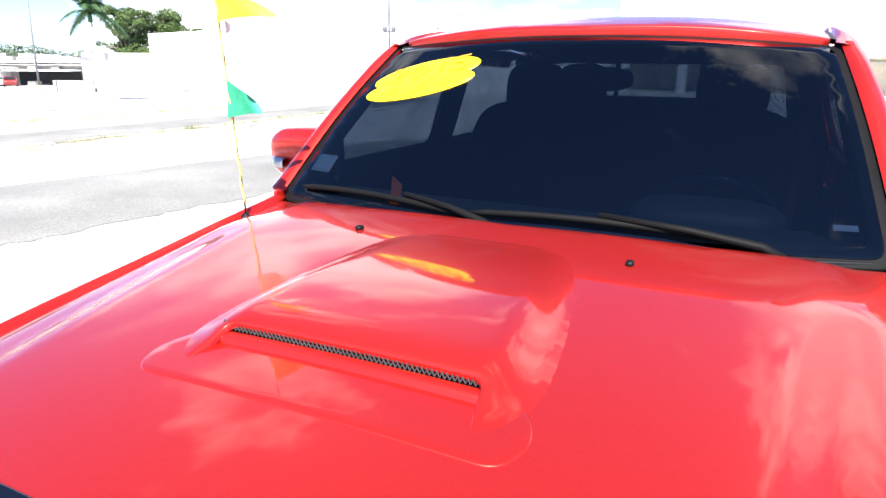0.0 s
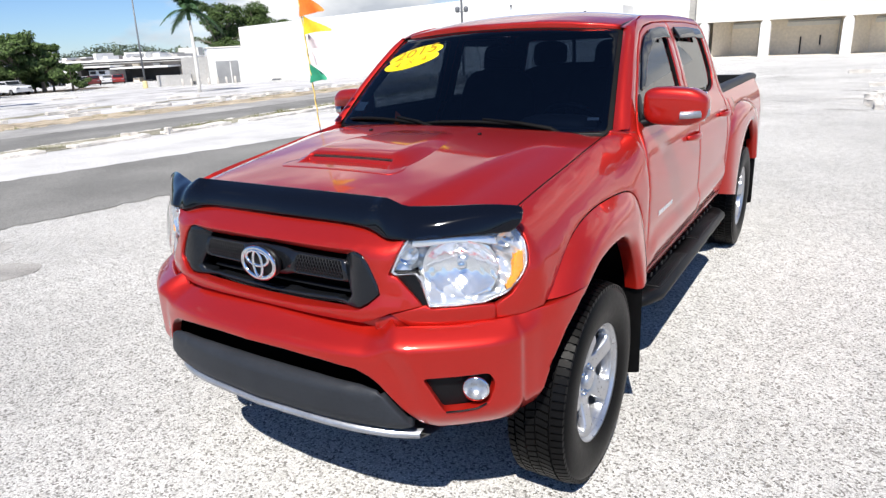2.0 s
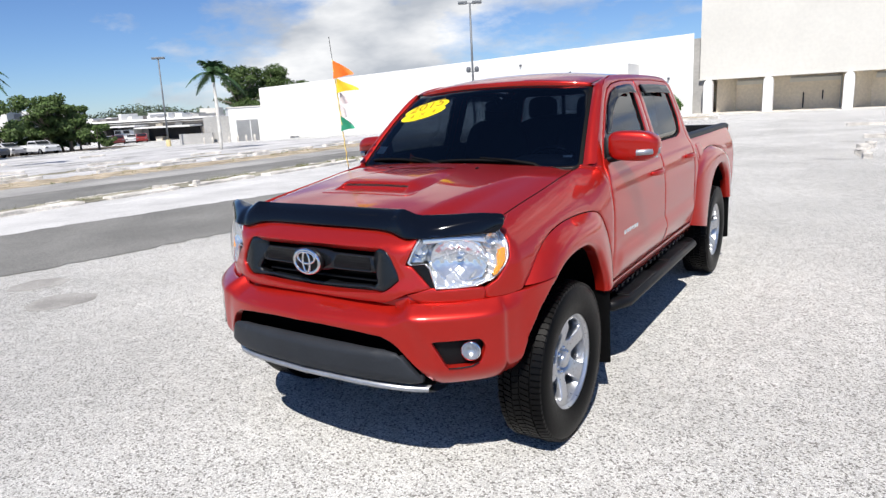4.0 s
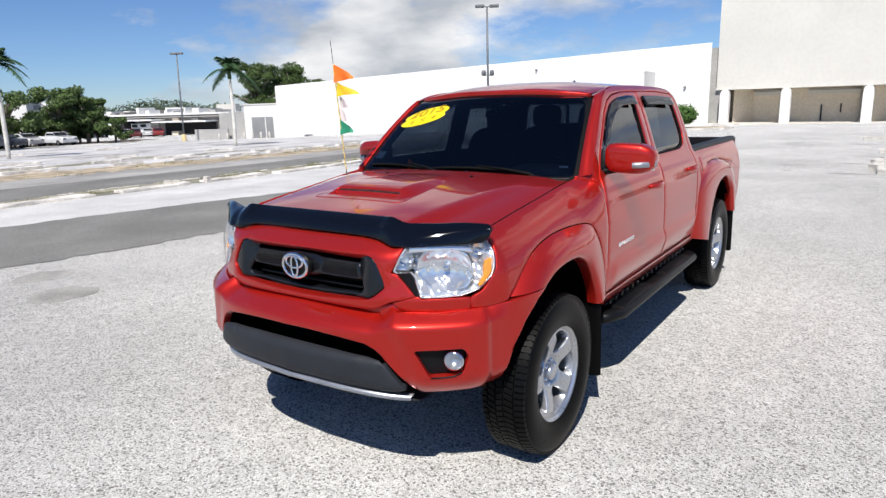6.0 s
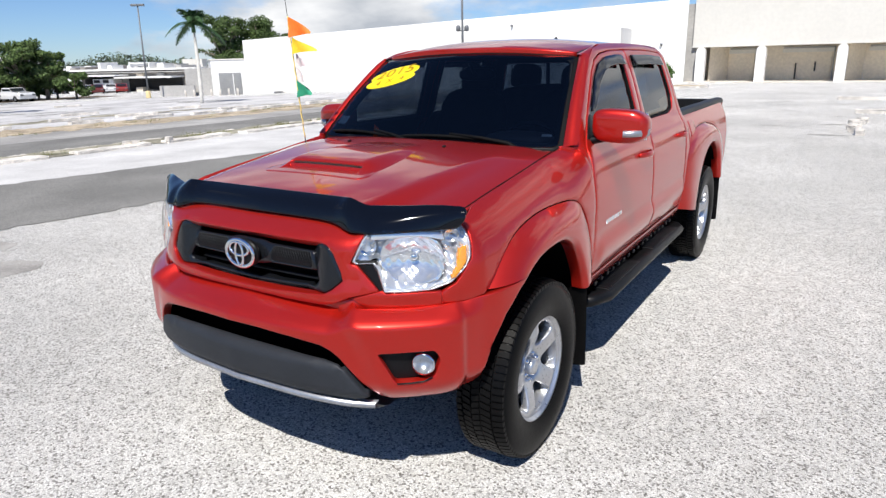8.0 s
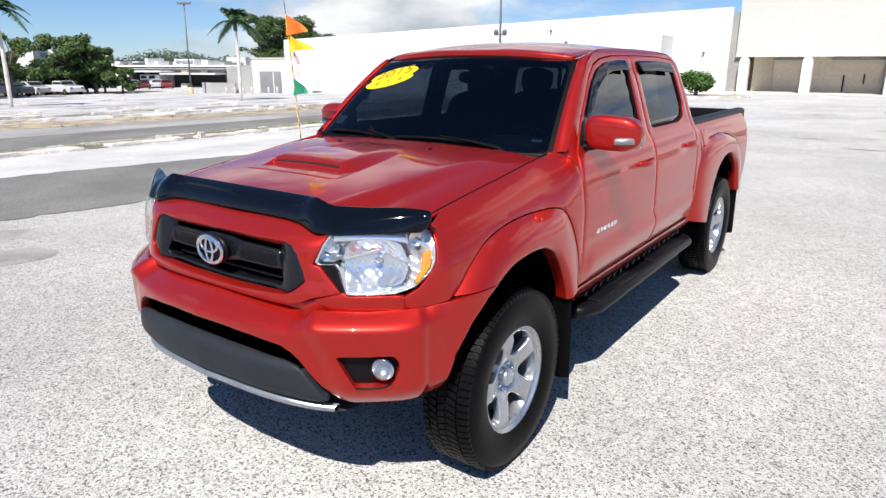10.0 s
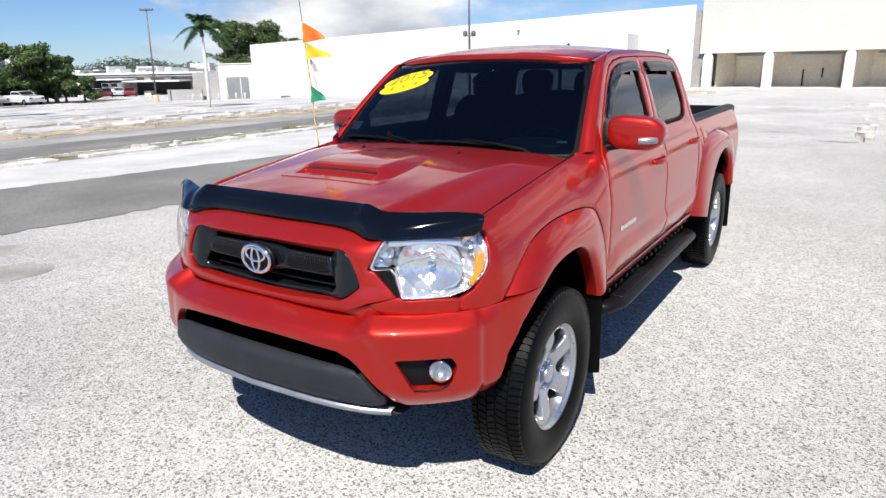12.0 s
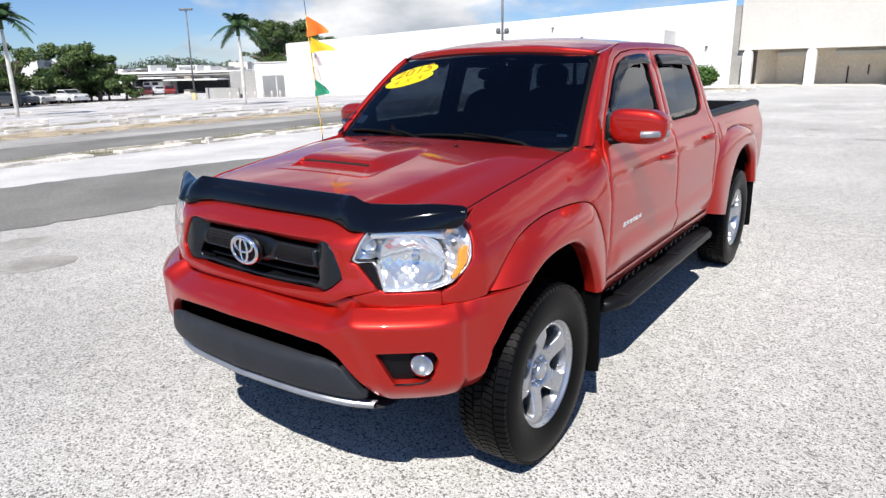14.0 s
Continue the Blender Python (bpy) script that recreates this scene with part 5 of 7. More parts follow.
def stone_ground():
    """Old chip-seal: pale stones and dark gaps, worn and stained."""
    m = bpy.data.materials.new("pale_chip_seal")
    m.use_nodes = True
    n, l = m.node_tree.nodes, m.node_tree.links
    p = n["Principled BSDF"]
    co = n.new("ShaderNodeTexCoord")
    big = n.new("ShaderNodeTexNoise")
    big.inputs["Scale"].default_value, big.inputs["Detail"].default_value = 0.35, 8.0
    mid = n.new("ShaderNodeTexNoise")
    mid.inputs["Scale"].default_value, mid.inputs["Detail"].default_value = 9.0, 6.0
    cell = n.new("ShaderNodeTexVoronoi")
    cell.inputs["Scale"].default_value = 115.0
    gap = n.new("ShaderNodeTexVoronoi")
    gap.feature = "DISTANCE_TO_EDGE"
    gap.inputs["Scale"].default_value = 115.0
    spot = n.new("ShaderNodeTexNoise")
    spot.inputs["Scale"].default_value, spot.inputs["Detail"].default_value = 100.0, 3.0
    for t in (big, mid, cell, gap, spot):
        l.new(co.outputs["Object"], t.inputs["Vector"])
    ramp = n.new("ShaderNodeValToRGB")
    e = ramp.color_ramp.elements
    e[0].position, e[0].color = 0.04, (0.20, 0.19, 0.175, 1)
    e[1].position, e[1].color = 0.90, (0.745, 0.735, 0.71, 1)
    k = e.new(0.30)
    k.color = (0.60, 0.59, 0.567, 1)
    sep = n.new("ShaderNodeSeparateColor")
    l.new(cell.outputs["Color"], sep.inputs["Color"])
    l.new(sep.outputs["Red"], ramp.inputs["Fac"])
    gm = n.new("ShaderNodeMapRange")
    gm.inputs["From Min"].default_value, gm.inputs["From Max"].default_value = 0.0, 0.14
    gm.inputs["To Min"].default_value, gm.inputs["To Max"].default_value = 0.55, 1.0
    l.new(gap.outputs["Distance"], gm.inputs["Value"])
    sm = n.new("ShaderNodeMapRange")
    sm.inputs["From Min"].default_value, sm.inputs["From Max"].default_value = 0.34, 0.44
    sm.inputs["To Min"].default_value, sm.inputs["To Max"].default_value = 0.72, 1.0
    l.new(spot.outputs["Fac"], sm.inputs["Value"])
    bmr = n.new("ShaderNodeMapRange")
    bmr.inputs["From Min"].default_value, bmr.inputs["From Max"].default_value = 0.32, 0.70
    bmr.inputs["To Min"].default_value, bmr.inputs["To Max"].default_value = 0.84, 1.13
    l.new(big.outputs["Fac"], bmr.inputs["Value"])
    mmr = n.new("ShaderNodeMapRange")
    mmr.inputs["From Min"].default_value, mmr.inputs["From Max"].default_value = 0.3, 0.7
    mmr.inputs["To Min"].default_value, mmr.inputs["To Max"].default_value = 0.91, 1.09
    l.new(mid.outputs["Fac"], mmr.inputs["Value"])
    last = ramp.outputs["Color"]
    for src in (gm, sm, bmr, mmr):
        x = n.new("ShaderNodeMix")
        x.data_type, x.blend_type = "RGBA", "MULTIPLY"
        x.inputs["Factor"].default_value = 1.0
        l.new(last, x.inputs["A"])
        l.new(src.outputs["Result"], x.inputs["B"])
        last = x.outputs["Result"]
    l.new(last, p.inputs["Base Color"])
    p.inputs["Roughness"].default_value = 0.92
    p.inputs["Diffuse Roughness"].default_value = 0.7
    p.inputs["Specular IOR Level"].default_value = 0.25
    bp = n.new("ShaderNodeBump")
    bp.inputs["Strength"].default_value, bp.inputs["Distance"].default_value = 1.0, 0.011
    l.new(gap.outputs["Distance"], bp.inputs["Height"])
    l.new(bp.outputs["Normal"], p.inputs["Normal"])
    return m


LOT = stone_ground()
ASPHALT = material("worn_asphalt", (0.205, 0.20, 0.185), 0.9, spec=0.3, grain=(0.6, 0.22, 70, 0.35), bump=(160, 0.5, 0.003))
ASPHALT_PALE = material("bleached_asphalt", (0.345, 0.335, 0.315), 0.9, spec=0.3, grain=(0.5, 0.25, 50, 0.3), bump=(120, 0.5, 0.003))
CONCRETE = material("white_weathered_concrete", (0.66, 0.62, 0.56), 0.85, spec=0.3, grain=(2.5, 0.34, 40, 0.25), bump=(60, 0.5, 0.004))
LOT_FAR = material("bleached_lot_concrete", (0.525, 0.515, 0.505), 0.9, spec=0.3, grain=(0.35, 0.24, 12, 0.25), bump=(90, 0.5, 0.004))
LOT_NEAR = material("bleached_chip_seal", (0.575, 0.565, 0.545), 0.9, spec=0.3, grain=(0.8, 0.16, 60, 0.25), bump=(120, 0.6, 0.004))
# Shade under the far trees, put into the ground colour as dark brown.
TREE_SHADE = material("tree_shade_brown", (0.13, 0.105, 0.08), 0.95, spec=0.1, grain=(1.0, 0.4, 14, 0.4), bump=(20, 0.8, 0.02))
SCRUB = material("grey_dry_scrub", (0.33, 0.31, 0.24), 0.95, spec=0.1, grain=(1.2, 0.45, 18, 0.4), bump=(30, 0.8, 0.02))
DIRT = material("dry_dirt_and_grass", (0.43, 0.36, 0.265), 0.95, spec=0.1, grain=(1.6, 0.45, 24, 0.4), bump=(30, 0.8, 0.02))
WEED = material("dry_weeds", (0.16, 0.17, 0.06), 0.9, spec=0.1, grain=(8, 0.3, 60, 0.3))
STAIN = material("damp_patch", (0.34, 0.325, 0.30), 0.85, spec=0.3, grain=(3, 0.25, 70, 0.3), bump=(120, 0.5, 0.003))
WALL_W = material("white_painted_wall", (0.80, 0.79, 0.76), 0.8, grain=(0.25, 0.04, 4, 0.03), bump=(8, 0.1, 0.005))
WALL_C = material("cream_painted_wall", (0.70, 0.675, 0.61), 0.8, grain=(0.25, 0.05, 4, 0.03), bump=(8, 0.1, 0.005))
WALL_T = material("tan_painted_wall", (0.80, 0.71, 0.57), 0.85, grain=(0.3, 0.1, 5, 0.08), bump=(8, 0.1, 0.005))
WALL_G = material("grey_rendered_wall", (0.42, 0.41, 0.39), 0.85, grain=(0.4, 0.15, 6, 0.1), bump=(8, 0.2, 0.005))
SHUTTER = material("grey_steel_shutter", (0.36, 0.36, 0.35), 0.5, 0.3, grain=(1, 0.1, 20, 0.08))
# Dark tone for door pulls; on shop fronts it paints the shaded interiors.
DARK_OPEN = material("opening_shade_and_pulls", (0.035, 0.033, 0.032), 0.8, grain=(1, 0.2, 9, 0.2))
STEEL = material("galvanised_steel", (0.17, 0.18, 0.19), 0.55, 0.4, grain=(3, 0.1, 40, 0.1))
YELLOW_PAINT = material("faded_yellow_paint", (0.72, 0.58, 0.30), 0.6, grain=(3, 0.15, 30, 0.15))

# one sheet of ground to the horizon
radii = [0.0] + [1.3 ** k for k in range(-2, 31)]
bm = bmesh.new()
prev = None
for r in radii[1:]:
    ring = [bm.verts.new((r * math.cos(a), r * math.sin(a), gz(r * math.cos(a), r * math.sin(a)))) for a in [2 * math.pi * j / 96 for j in range(96)]]
    if prev is None:
        bm.faces.new(ring)
    else:
        for j in range(96):
            bm.faces.new((prev[j], ring[j], ring[(j + 1) % 96], prev[(j + 1) % 96]))
    prev = ring
tagged(part("ground", bm, LOT), kind="structure")


def strip(name, left, right, lift, mat, n=90, ragged=0.0, seed=1):
    """A band laid on the ground between two lines in plan."""
    rnd = random.Random(seed)
    l, r = np.array(left, float), np.array(right, float)
    rows = []
    for k in range(n + 1):
        t = k / n
        i = [np.array([np.interp(t, np.linspace(0, 1, len(q)), q[:, a]) for a in (0, 1)]) for q in (l, r)]
        w0, w1 = rnd.uniform(-ragged, ragged), rnd.uniform(-ragged, ragged)
        a, b = i[0] + (i[1] - i[0]) * w0, i[1] + (i[0] - i[1]) * w1
        rows.append([(*(a + (b - a) * j / 6), gz(*(a + (b - a) * j / 6)) + lift) for j in range(7)])
    bm = loft(rows)
    bmesh.ops.recalc_face_normals(bm, faces=bm.faces)
    if sum(f.normal.z for f in bm.faces) < 0:
        bmesh.ops.reverse_faces(bm, faces=bm.faces)
    return tagged(part(name, bm, mat), kind="structure")


strip("road_near", [(-6.9, -6), (-5.85, 0), (-4.9, 5.5), (-3.7, 12)], [(-10.4, -6), (-9.15, 0), (-7.95, 5.8), (-6.7, 12)], .006, ASPHALT, 120, .02, 2)
strip("lot_strip", [(-10.38, -6), (-9.13, 0), (-7.93, 5.8), (-6.68, 12)], [(-11.85, -6), (-11.8, 0), (-11.85, 5.8), (-12.4, 12)], .003, LOT_NEAR, 90, .004, 9)
strip("road_far", [(-13.1, -12), (-13.0, 7), (-13.6, 14.5), (-16.2, 34)], [(-16.9, -12), (-16.4, 7), (-16.2, 12.5), (-19.0, 35)], .006, ASPHALT, 120, .015, 3)
strip("road_shoulder", [(-16.9, -12), (-16.4, 7), (-16.2, 12.5), (-19.0, 35)], [(-20.6, -12), (-19.7, 7), (-18.9, 14), (-22.0, 36)], .008, ASPHALT_PALE, 120, .02, 8)
strip("median_dirt", [(-11.75, -10), (-11.75, 4), (-12.1, 10), (-14.4, 30)], [(-13.1, -10), (-13.05, 4), (-13.3, 10), (-15.8, 30)], .014, SCRUB, 120, .12, 4)
strip("verge_dirt", [(-20.3, -12), (-19.6, 7), (-18.8, 14), (-22.0, 36)], [(-23.6, -12), (-22.7, 8), (-21.7, 17), (-24.6, 36)], .012, DIRT, 140, .14, 5)
strip("far_lot", [(-23.0, -14), (-22.3, 8), (-21.5, 17), (-24.0, 38)], [(-66, -14), (-66, 10), (-64, 20), (-52, 36)], .004, LOT_FAR, 80, .004, 6)
# Dark band painted where trees and shrubs shade the ground.
strip("tree_shade_strip", [(-69.0, 14), (-70.5, 22), (-72.2, 30), (-71.0, 36), (-73, 44)], [(-84, 12), (-86, 22), (-87, 30), (-86, 38), (-84, 47)], .012, TREE_SHADE, 90, .03, 10)
strip("scrub_band", [(-24.6, -8), (-25.2, 9), (-26.8, 14), (-25.6, 24)], [(-26.0, -8), (-26.4, 9), (-28.0, 14), (-26.2, 24)], .010, SCRUB, 90, .4, 7)


CRACK = material("dark_weathered_streak", (0.20, 0.19, 0.17), 0.9, spec=0.3, grain=(3, 0.3, 60, 0.3), bump=(120, 0.5, 0.003))


def stain(x, y, rx, ry, seed, mat=None):
    rnd = random.Random(seed)
    n = 40
    ph = [rnd.uniform(0, 6.28) for _ in range(4)]
    pts = []
    for k in range(n):
        a = 2 * math.pi * k / n
        q = 1 + .08 * math.sin(2 * a + ph[0]) + .06 * math.sin(3 * a + ph[1]) + .04 * math.sin(7 * a + ph[2])
        pts.append((x + rx * q * math.cos(a), y + ry * q * math.sin(a)))
    bm = bmesh.new()
    bm.faces.new([bm.verts.new((px, py, gz(px, py) + (.009 if mat else .0025))) for px, py in pts])
    return tagged(part("ground_stain", bm, mat or STAIN), kind="structure")


stain(-4.15, .10, .26, .30, 1)
stain(-5.05, .33, .24, .26, 2)
rnd = random.Random(77)
for k in range(80):
    if k < 16:
        x, y = rnd.uniform(-2, 9), rnd.uniform(13, 40)
        rx, ry = rnd.uniform(.25, .9), rnd.uniform(.02, .06)
    else:
        x, y = rnd.uniform(-46, -22), rnd.uniform(2, 30)
        rx, ry = rnd.uniform(.10, .35), rnd.uniform(.3, 1.3)
    stain(x, y, rx, ry, 10 + k, CRACK)


def kerb_block(length, seed, half=.09):
    rnd = random.Random(seed)
    bm = block((-length / 2, -half, -.10), (length / 2, half, .10), .02, 2)
    bmesh.ops.subdivide_edges(bm, edges=[e for e in bm.edges if e.calc_length() > .4], cuts=7)
    for v in bm.verts:
        v.co += Vector((rnd.uniform(-.02, .02), rnd.uniform(-.014, .014), rnd.uniform(-.016, .010)))
    return bm


def stop_thing(name, label, cat, x, y, ang, length, seed, mat=None, group="", half=.09):
    b = tagged(part(name, kerb_block(length, seed, half), mat or CONCRETE, smooth=False), label, cat, group)
    b.matrix_basis = pose(x, y, gz(x, y) + .02, 0, 0, ang)
    return b


def kerb_line(y):
    return float(np.interp(y, (-10, 4, 10, 30), (-11.8, -11.72, -11.95, -14.3)))


rnd = random.Random(5)
k = 0
for y0, y1 in ((-6.5, -4.4), (-4.2, -2.0), (-1.6, .4), (.55, 2.3), (2.4, 4.3), (4.9, 6.62), (7.1, 8.95), (9.5, 11.4), (11.5, 13.6), (14.3, 16.2), (16.4, 18.4), (18.6, 20.6), (21.3, 23.5), (23.7, 26.0)):
    y = (y0 + y1) / 2
    stop_thing("kerb_stone", "broken white concrete kerb stone along the median", "kerb stone", kerb_line(y) - .04, y, 90 + rnd.uniform(-2.5, 2.5) + (0 if y < 7 else 4), y1 - y0, 100 + k, group="kerb stones of the median", half=.17).location.z -= .045
    k += 1
y = -5.0
while y < 24:
    ln = rnd.choice((.5, .8, 1.3))
    stop_thing("kerb_stone", "low sunken white kerb stone behind the median", "kerb stone", kerb_line(y) - 1.32 + rnd.uniform(-.03, .03), y, 90 + rnd.uniform(-2, 2), ln, 150 + k, group="kerb stones of the median", half=.06).location.z -= .10
    y += ln + rnd.choice((.15, .3, .7))
    k += 1
for y, dx in ((6.15, -.1), (6.28, .02), (7.16, .05), (12.6, -.06)):
    stop_thing("rubble_stone", "lump of white concrete lying on the kerb", "rubble", kerb_line(y) + dx, y, 40 * y, .20, 180 + int(10 * y), group="rubble on the kerb", half=.07).matrix_basis @= Matrix.Translation((0, 0, .085)) @ Matrix.Diagonal((.8, .8, .5, 1))
y = -6.0
while y < 30:
    ln = rnd.choice((.7, 1.2, 1.8, 2.4))
    x = float(np.interp(y, (-12, 8, 17, 36), (-23.9, -23.1, -22.2, -25.0))) + rnd.uniform(-.2, .2)
    stop_thing("kerb_stone", "broken pale concrete kerb stone beside the far road", "kerb stone", x, y, 90 + rnd.uniform(-6, 6), ln, 200 + k, group="kerb stones of the far road", half=.13)
    if rnd.random() < .45:
        stop_thing("kerb_stone", "broken pale concrete kerb stone beside the far road", "kerb stone", x - 2.2 + rnd.uniform(-.9, .3), y + .8, 90 + rnd.uniform(-8, 8), ln, 300 + k, group="kerb stones of the far road", half=.13)
    y += ln + rnd.choice((.2, .6, 1.6))
    k += 1
for j, (x, y, a) in enumerate(((-30.5, 6.5, 80), (-30.2, 10.5, 82), (-29.8, 15, 84), (-38.8, 12.0, 88), (-28.6, 20, 80), (-45, 16, 85), (-44, 22, 85), (1.9, 27.8, 6), (4.6, 33.5, 4), (5.2, 27.6, 5), (6.0, 14.2, 10), (6.5, 20.5, 8), (2.6, 20.3, 8))):
    stop_thing("wheel_stop", "white concrete wheel stop on the lot", "wheel stop", x, y, a, 1.7, 400 + j, group="wheel stops of the lot")

# a wheel stop broken into rubble
rnd = random.Random(19)
for k in range(9):
    x, y = 1.86 + rnd.uniform(-.10, .14), 13.5 + .42 * k + rnd.uniform(-.1, .1)
    stop_thing("rubble_stone", "broken lump of white concrete from a wheel stop", "rubble", x, y, rnd.uniform(0, 180), rnd.uniform(.10, .28), 500 + k, group="rubble of a wheel stop")
for k, (x, y, rx) in enumerate(((1.35, 16.0, .40), (1.35, 13.3, .45), (.15, 13.7, .10), (1.2, 21.8, .5), (1.3, 24.5, .6), (1.5, 18.6, .4), (1.6, 30.0, .8), (.6, 26.5, .5))):
    stain(x, y, rx, .035, 90 + k, CRACK)

# weeds along the kerbs: one mass of blades
bm = bmesh.new()
rnd = random.Random(8)
for c in range(150):
    y = rnd.uniform(-4, 24)
    x = float(np.interp(y, (-10, 4, 10, 30), (-12.1, -12.1, -12.8, -15.0))) + rnd.gauss(0, .12) if c % 3 else float(np.interp(y, (-12, 6, 15, 34), (-19.8, -20.0, -20.8, -23.4))) + rnd.gauss(0, .7)
    for b in range(14):
        a, h = rnd.uniform(0, 6.28), rnd.uniform(.04, .16)
        px, py = x + rnd.gauss(0, .08), y + rnd.gauss(0, .10)
        z = gz(px, py)
        q = [bm.verts.new(p) for p in ((px - .008, py, z), (px + .008, py, z), (px + h * .5 * math.cos(a), py + h * .5 * math.sin(a), z + h))]
        bm.faces.new(q)
tagged(part("weeds", bm, WEED, smooth=False), "dry weeds growing along the broken kerbs", "weeds", kind="stuff")

# ---- buildings ----
def house(name, label):
    return thing(name, label, "building")


def prism(foot, z0, z1, bev=0.0):
    """An upright solid over a footprint."""
    bm = bmesh.new()
    f = bm.faces.new([bm.verts.new((*p, z0)) for p in foot])
    g = bmesh.ops.extrude_face_region(bm, geom=[f])
    for v in g["geom"]:
        if isinstance(v, bmesh.types.BMVert):
            v.co.z = z1
    bmesh.ops.recalc_face_normals(bm, faces=bm.faces)
    return bm


A, Bp = Vector((-50.2, 43.2)), Vector((-10.35, 52.5))
d_ = (Bp - A).normalized()
n_ = Vector((-d_.y, d_.x))
mall = house("shopping_hall", "long windowless white shopping hall with flat parapet")
zl, zr = 3.86, 5.66


def along(t, back=0.0):
    p = A + (Bp - A) * t + n_ * back
    return p


rows = []
for t in [k / 24 for k in range(25)]:
    p, q = along(t), along(t, 24)
    zt = zl + (zr - zl) * t
    rows.append([(p.x, p.y, -2), (p.x, p.y, zt - .02), (p.x + .02, p.y + .02, zt), (p.x + n_.x * .3, p.y + n_.y * .3, zt), (p.x + n_.x * .3, p.y + n_.y * .3, zt - .5), (q.x, q.y, zt - .5), (q.x, q.y, -2)])
part("wall", loft(rows, flip=True), WALL_W, mall, smooth=False)
part("end_wall", loft([[(*along(0, b), z) for z in (-2, zl - .03)] for b in (0, 12, 24)], flip=False), WALL_W, mall, smooth=False)
for t, z in ((.66, 4.2), (.955, 2.35)):
    p = along(t, -.12)
    part("wall_lamp", block((p.x - .08, p.y - .1, z - .08), (p.x + .08, p.y + .12, z + .08), .02), STEEL, mall)
# lower block in front of the hall
b0, b1 = Vector((-13.65, 46.5)), Vector((-48.0, 38.4))
dn = Vector((-.115, .99))
front = house("loading_block", "lower white block standing before the shopping hall")
part("wall", prism([tuple(b0), tuple(b1 + (b0 - b1) * .55), tuple(b1 + (b0 - b1) * .55 + dn * 4.4), tuple(b0 + dn * 4.4)], -2, 3.45), WALL_W, front, smooth=False)
part("parapet_cap", prism([tuple(b0 + Vector((.01, -.01))), tuple(b1 + (b0 - b1) * .55 + Vector((0, -.01))), tuple(b1 + (b0 - b1) * .55 + dn * 4.4), tuple(b0 + dn * 4.4 + Vector((.01, 0)))], 3.45, 3.56), WALL_W, front, smooth=False)
# annex with a shutter
ax = house("annex", "small white annex with a grey roller shutter")
a0, a1 = Vector((-51.0, 39.75)), Vector((-47.3, 40.65))
ad = (a1 - a0).normalized()
an = Vector((-.80, .60))
part("wall", prism([tuple(a0), tuple(a1), tuple(a1 + an * 9), tuple(a0 + an * 9)], -2, 2.05), WALL_W, ax, smooth=False)
part("side_wall", prism([tuple(a1), tuple(a1 + ad * 2.9), tuple(a1 + ad * 2.9 + an), tuple(a1 + an)], -2, 2.05), WALL_W, ax, smooth=False)
part("roof_cap", prism([tuple(a0 - an * .1 - ad * .1), tuple(a1 - an * .1), tuple(a1 + an * 9), tuple(a0 + an * 9 - ad * .1)], 2.05, 2.15), WALL_C, ax, smooth=False)
s0, s1 = a0 + ad * .79 - an * .05, a0 + ad * 3.28 - an * .05
shut = part("shutter", prism([tuple(s0), tuple(s1), tuple(s1 + an * .1), tuple(s0 + an * .1)], -1.4, .88), SHUTTER, ax, "grey roller shutter", smooth=False)
for k in range(11):
    z = -1.25 + .19 * k
    part("slat", prism([tuple(s0 - an * .03), tuple(s1 - an * .03), tuple(s1 + an * .02), tuple(s0 + an * .02)], z, z + .16), SHUTTER, shut, smooth=False)
part("post", prism([tuple(s0 + ad * 1.55 - an * .12), tuple(s0 + ad * 1.65 - an * .12), tuple(s0 + ad * 1.65), tuple(s0 + ad * 1.55)], -1.3, .8), WALL_W, ax, smooth=False)

# arcade building
arc = house("arcade_building", "tall cream building over an open arcade of round-headed columns")
AX, AY, SOF = -9.95, 53.0, 2.14
part("upper_wall", prism([(AX, AY), (10.5, AY - .42), (10.5, 80), (AX, 80)], SOF, 10.0), WALL_C, arc, smooth=False)
part("upper_wall", prism([(10.5, AY - .42), (38, AY - 1.0), (38, 80), (10.5, 80)], SOF, 6.0), WALL_C, arc, smooth=False)
part("soffit_beam", prism([(AX - .02, AY - .03), (38, AY - 1.03), (38, AY - .4), (AX - .02, AY + .6)], SOF - .10, SOF + .02), WALL_C, arc, smooth=False)
part("back_wall", prism([(AX, AY + 3.4), (38, AY + 2.4), (38, AY + 2.9), (AX, AY + 3.9)], -2, SOF), WALL_T, arc, "tan back wall of the arcade", smooth=False)
part("end_pier", prism([(AX - .62, AY + .25), (AX + .25, AY + .25), (AX + .25, AY + 5.3), (AX - .62, AY + 5.3)], -2, 5.3), WALL_G, arc, smooth=False)
step_k = part("arcade_step", prism([(AX - .4, AY - 1.4), (38.4, AY - 2.2), (38.4, AY + 5), (AX - .4, AY + 5.4)], -2, -.54), CONCRETE, arc, smooth=False)
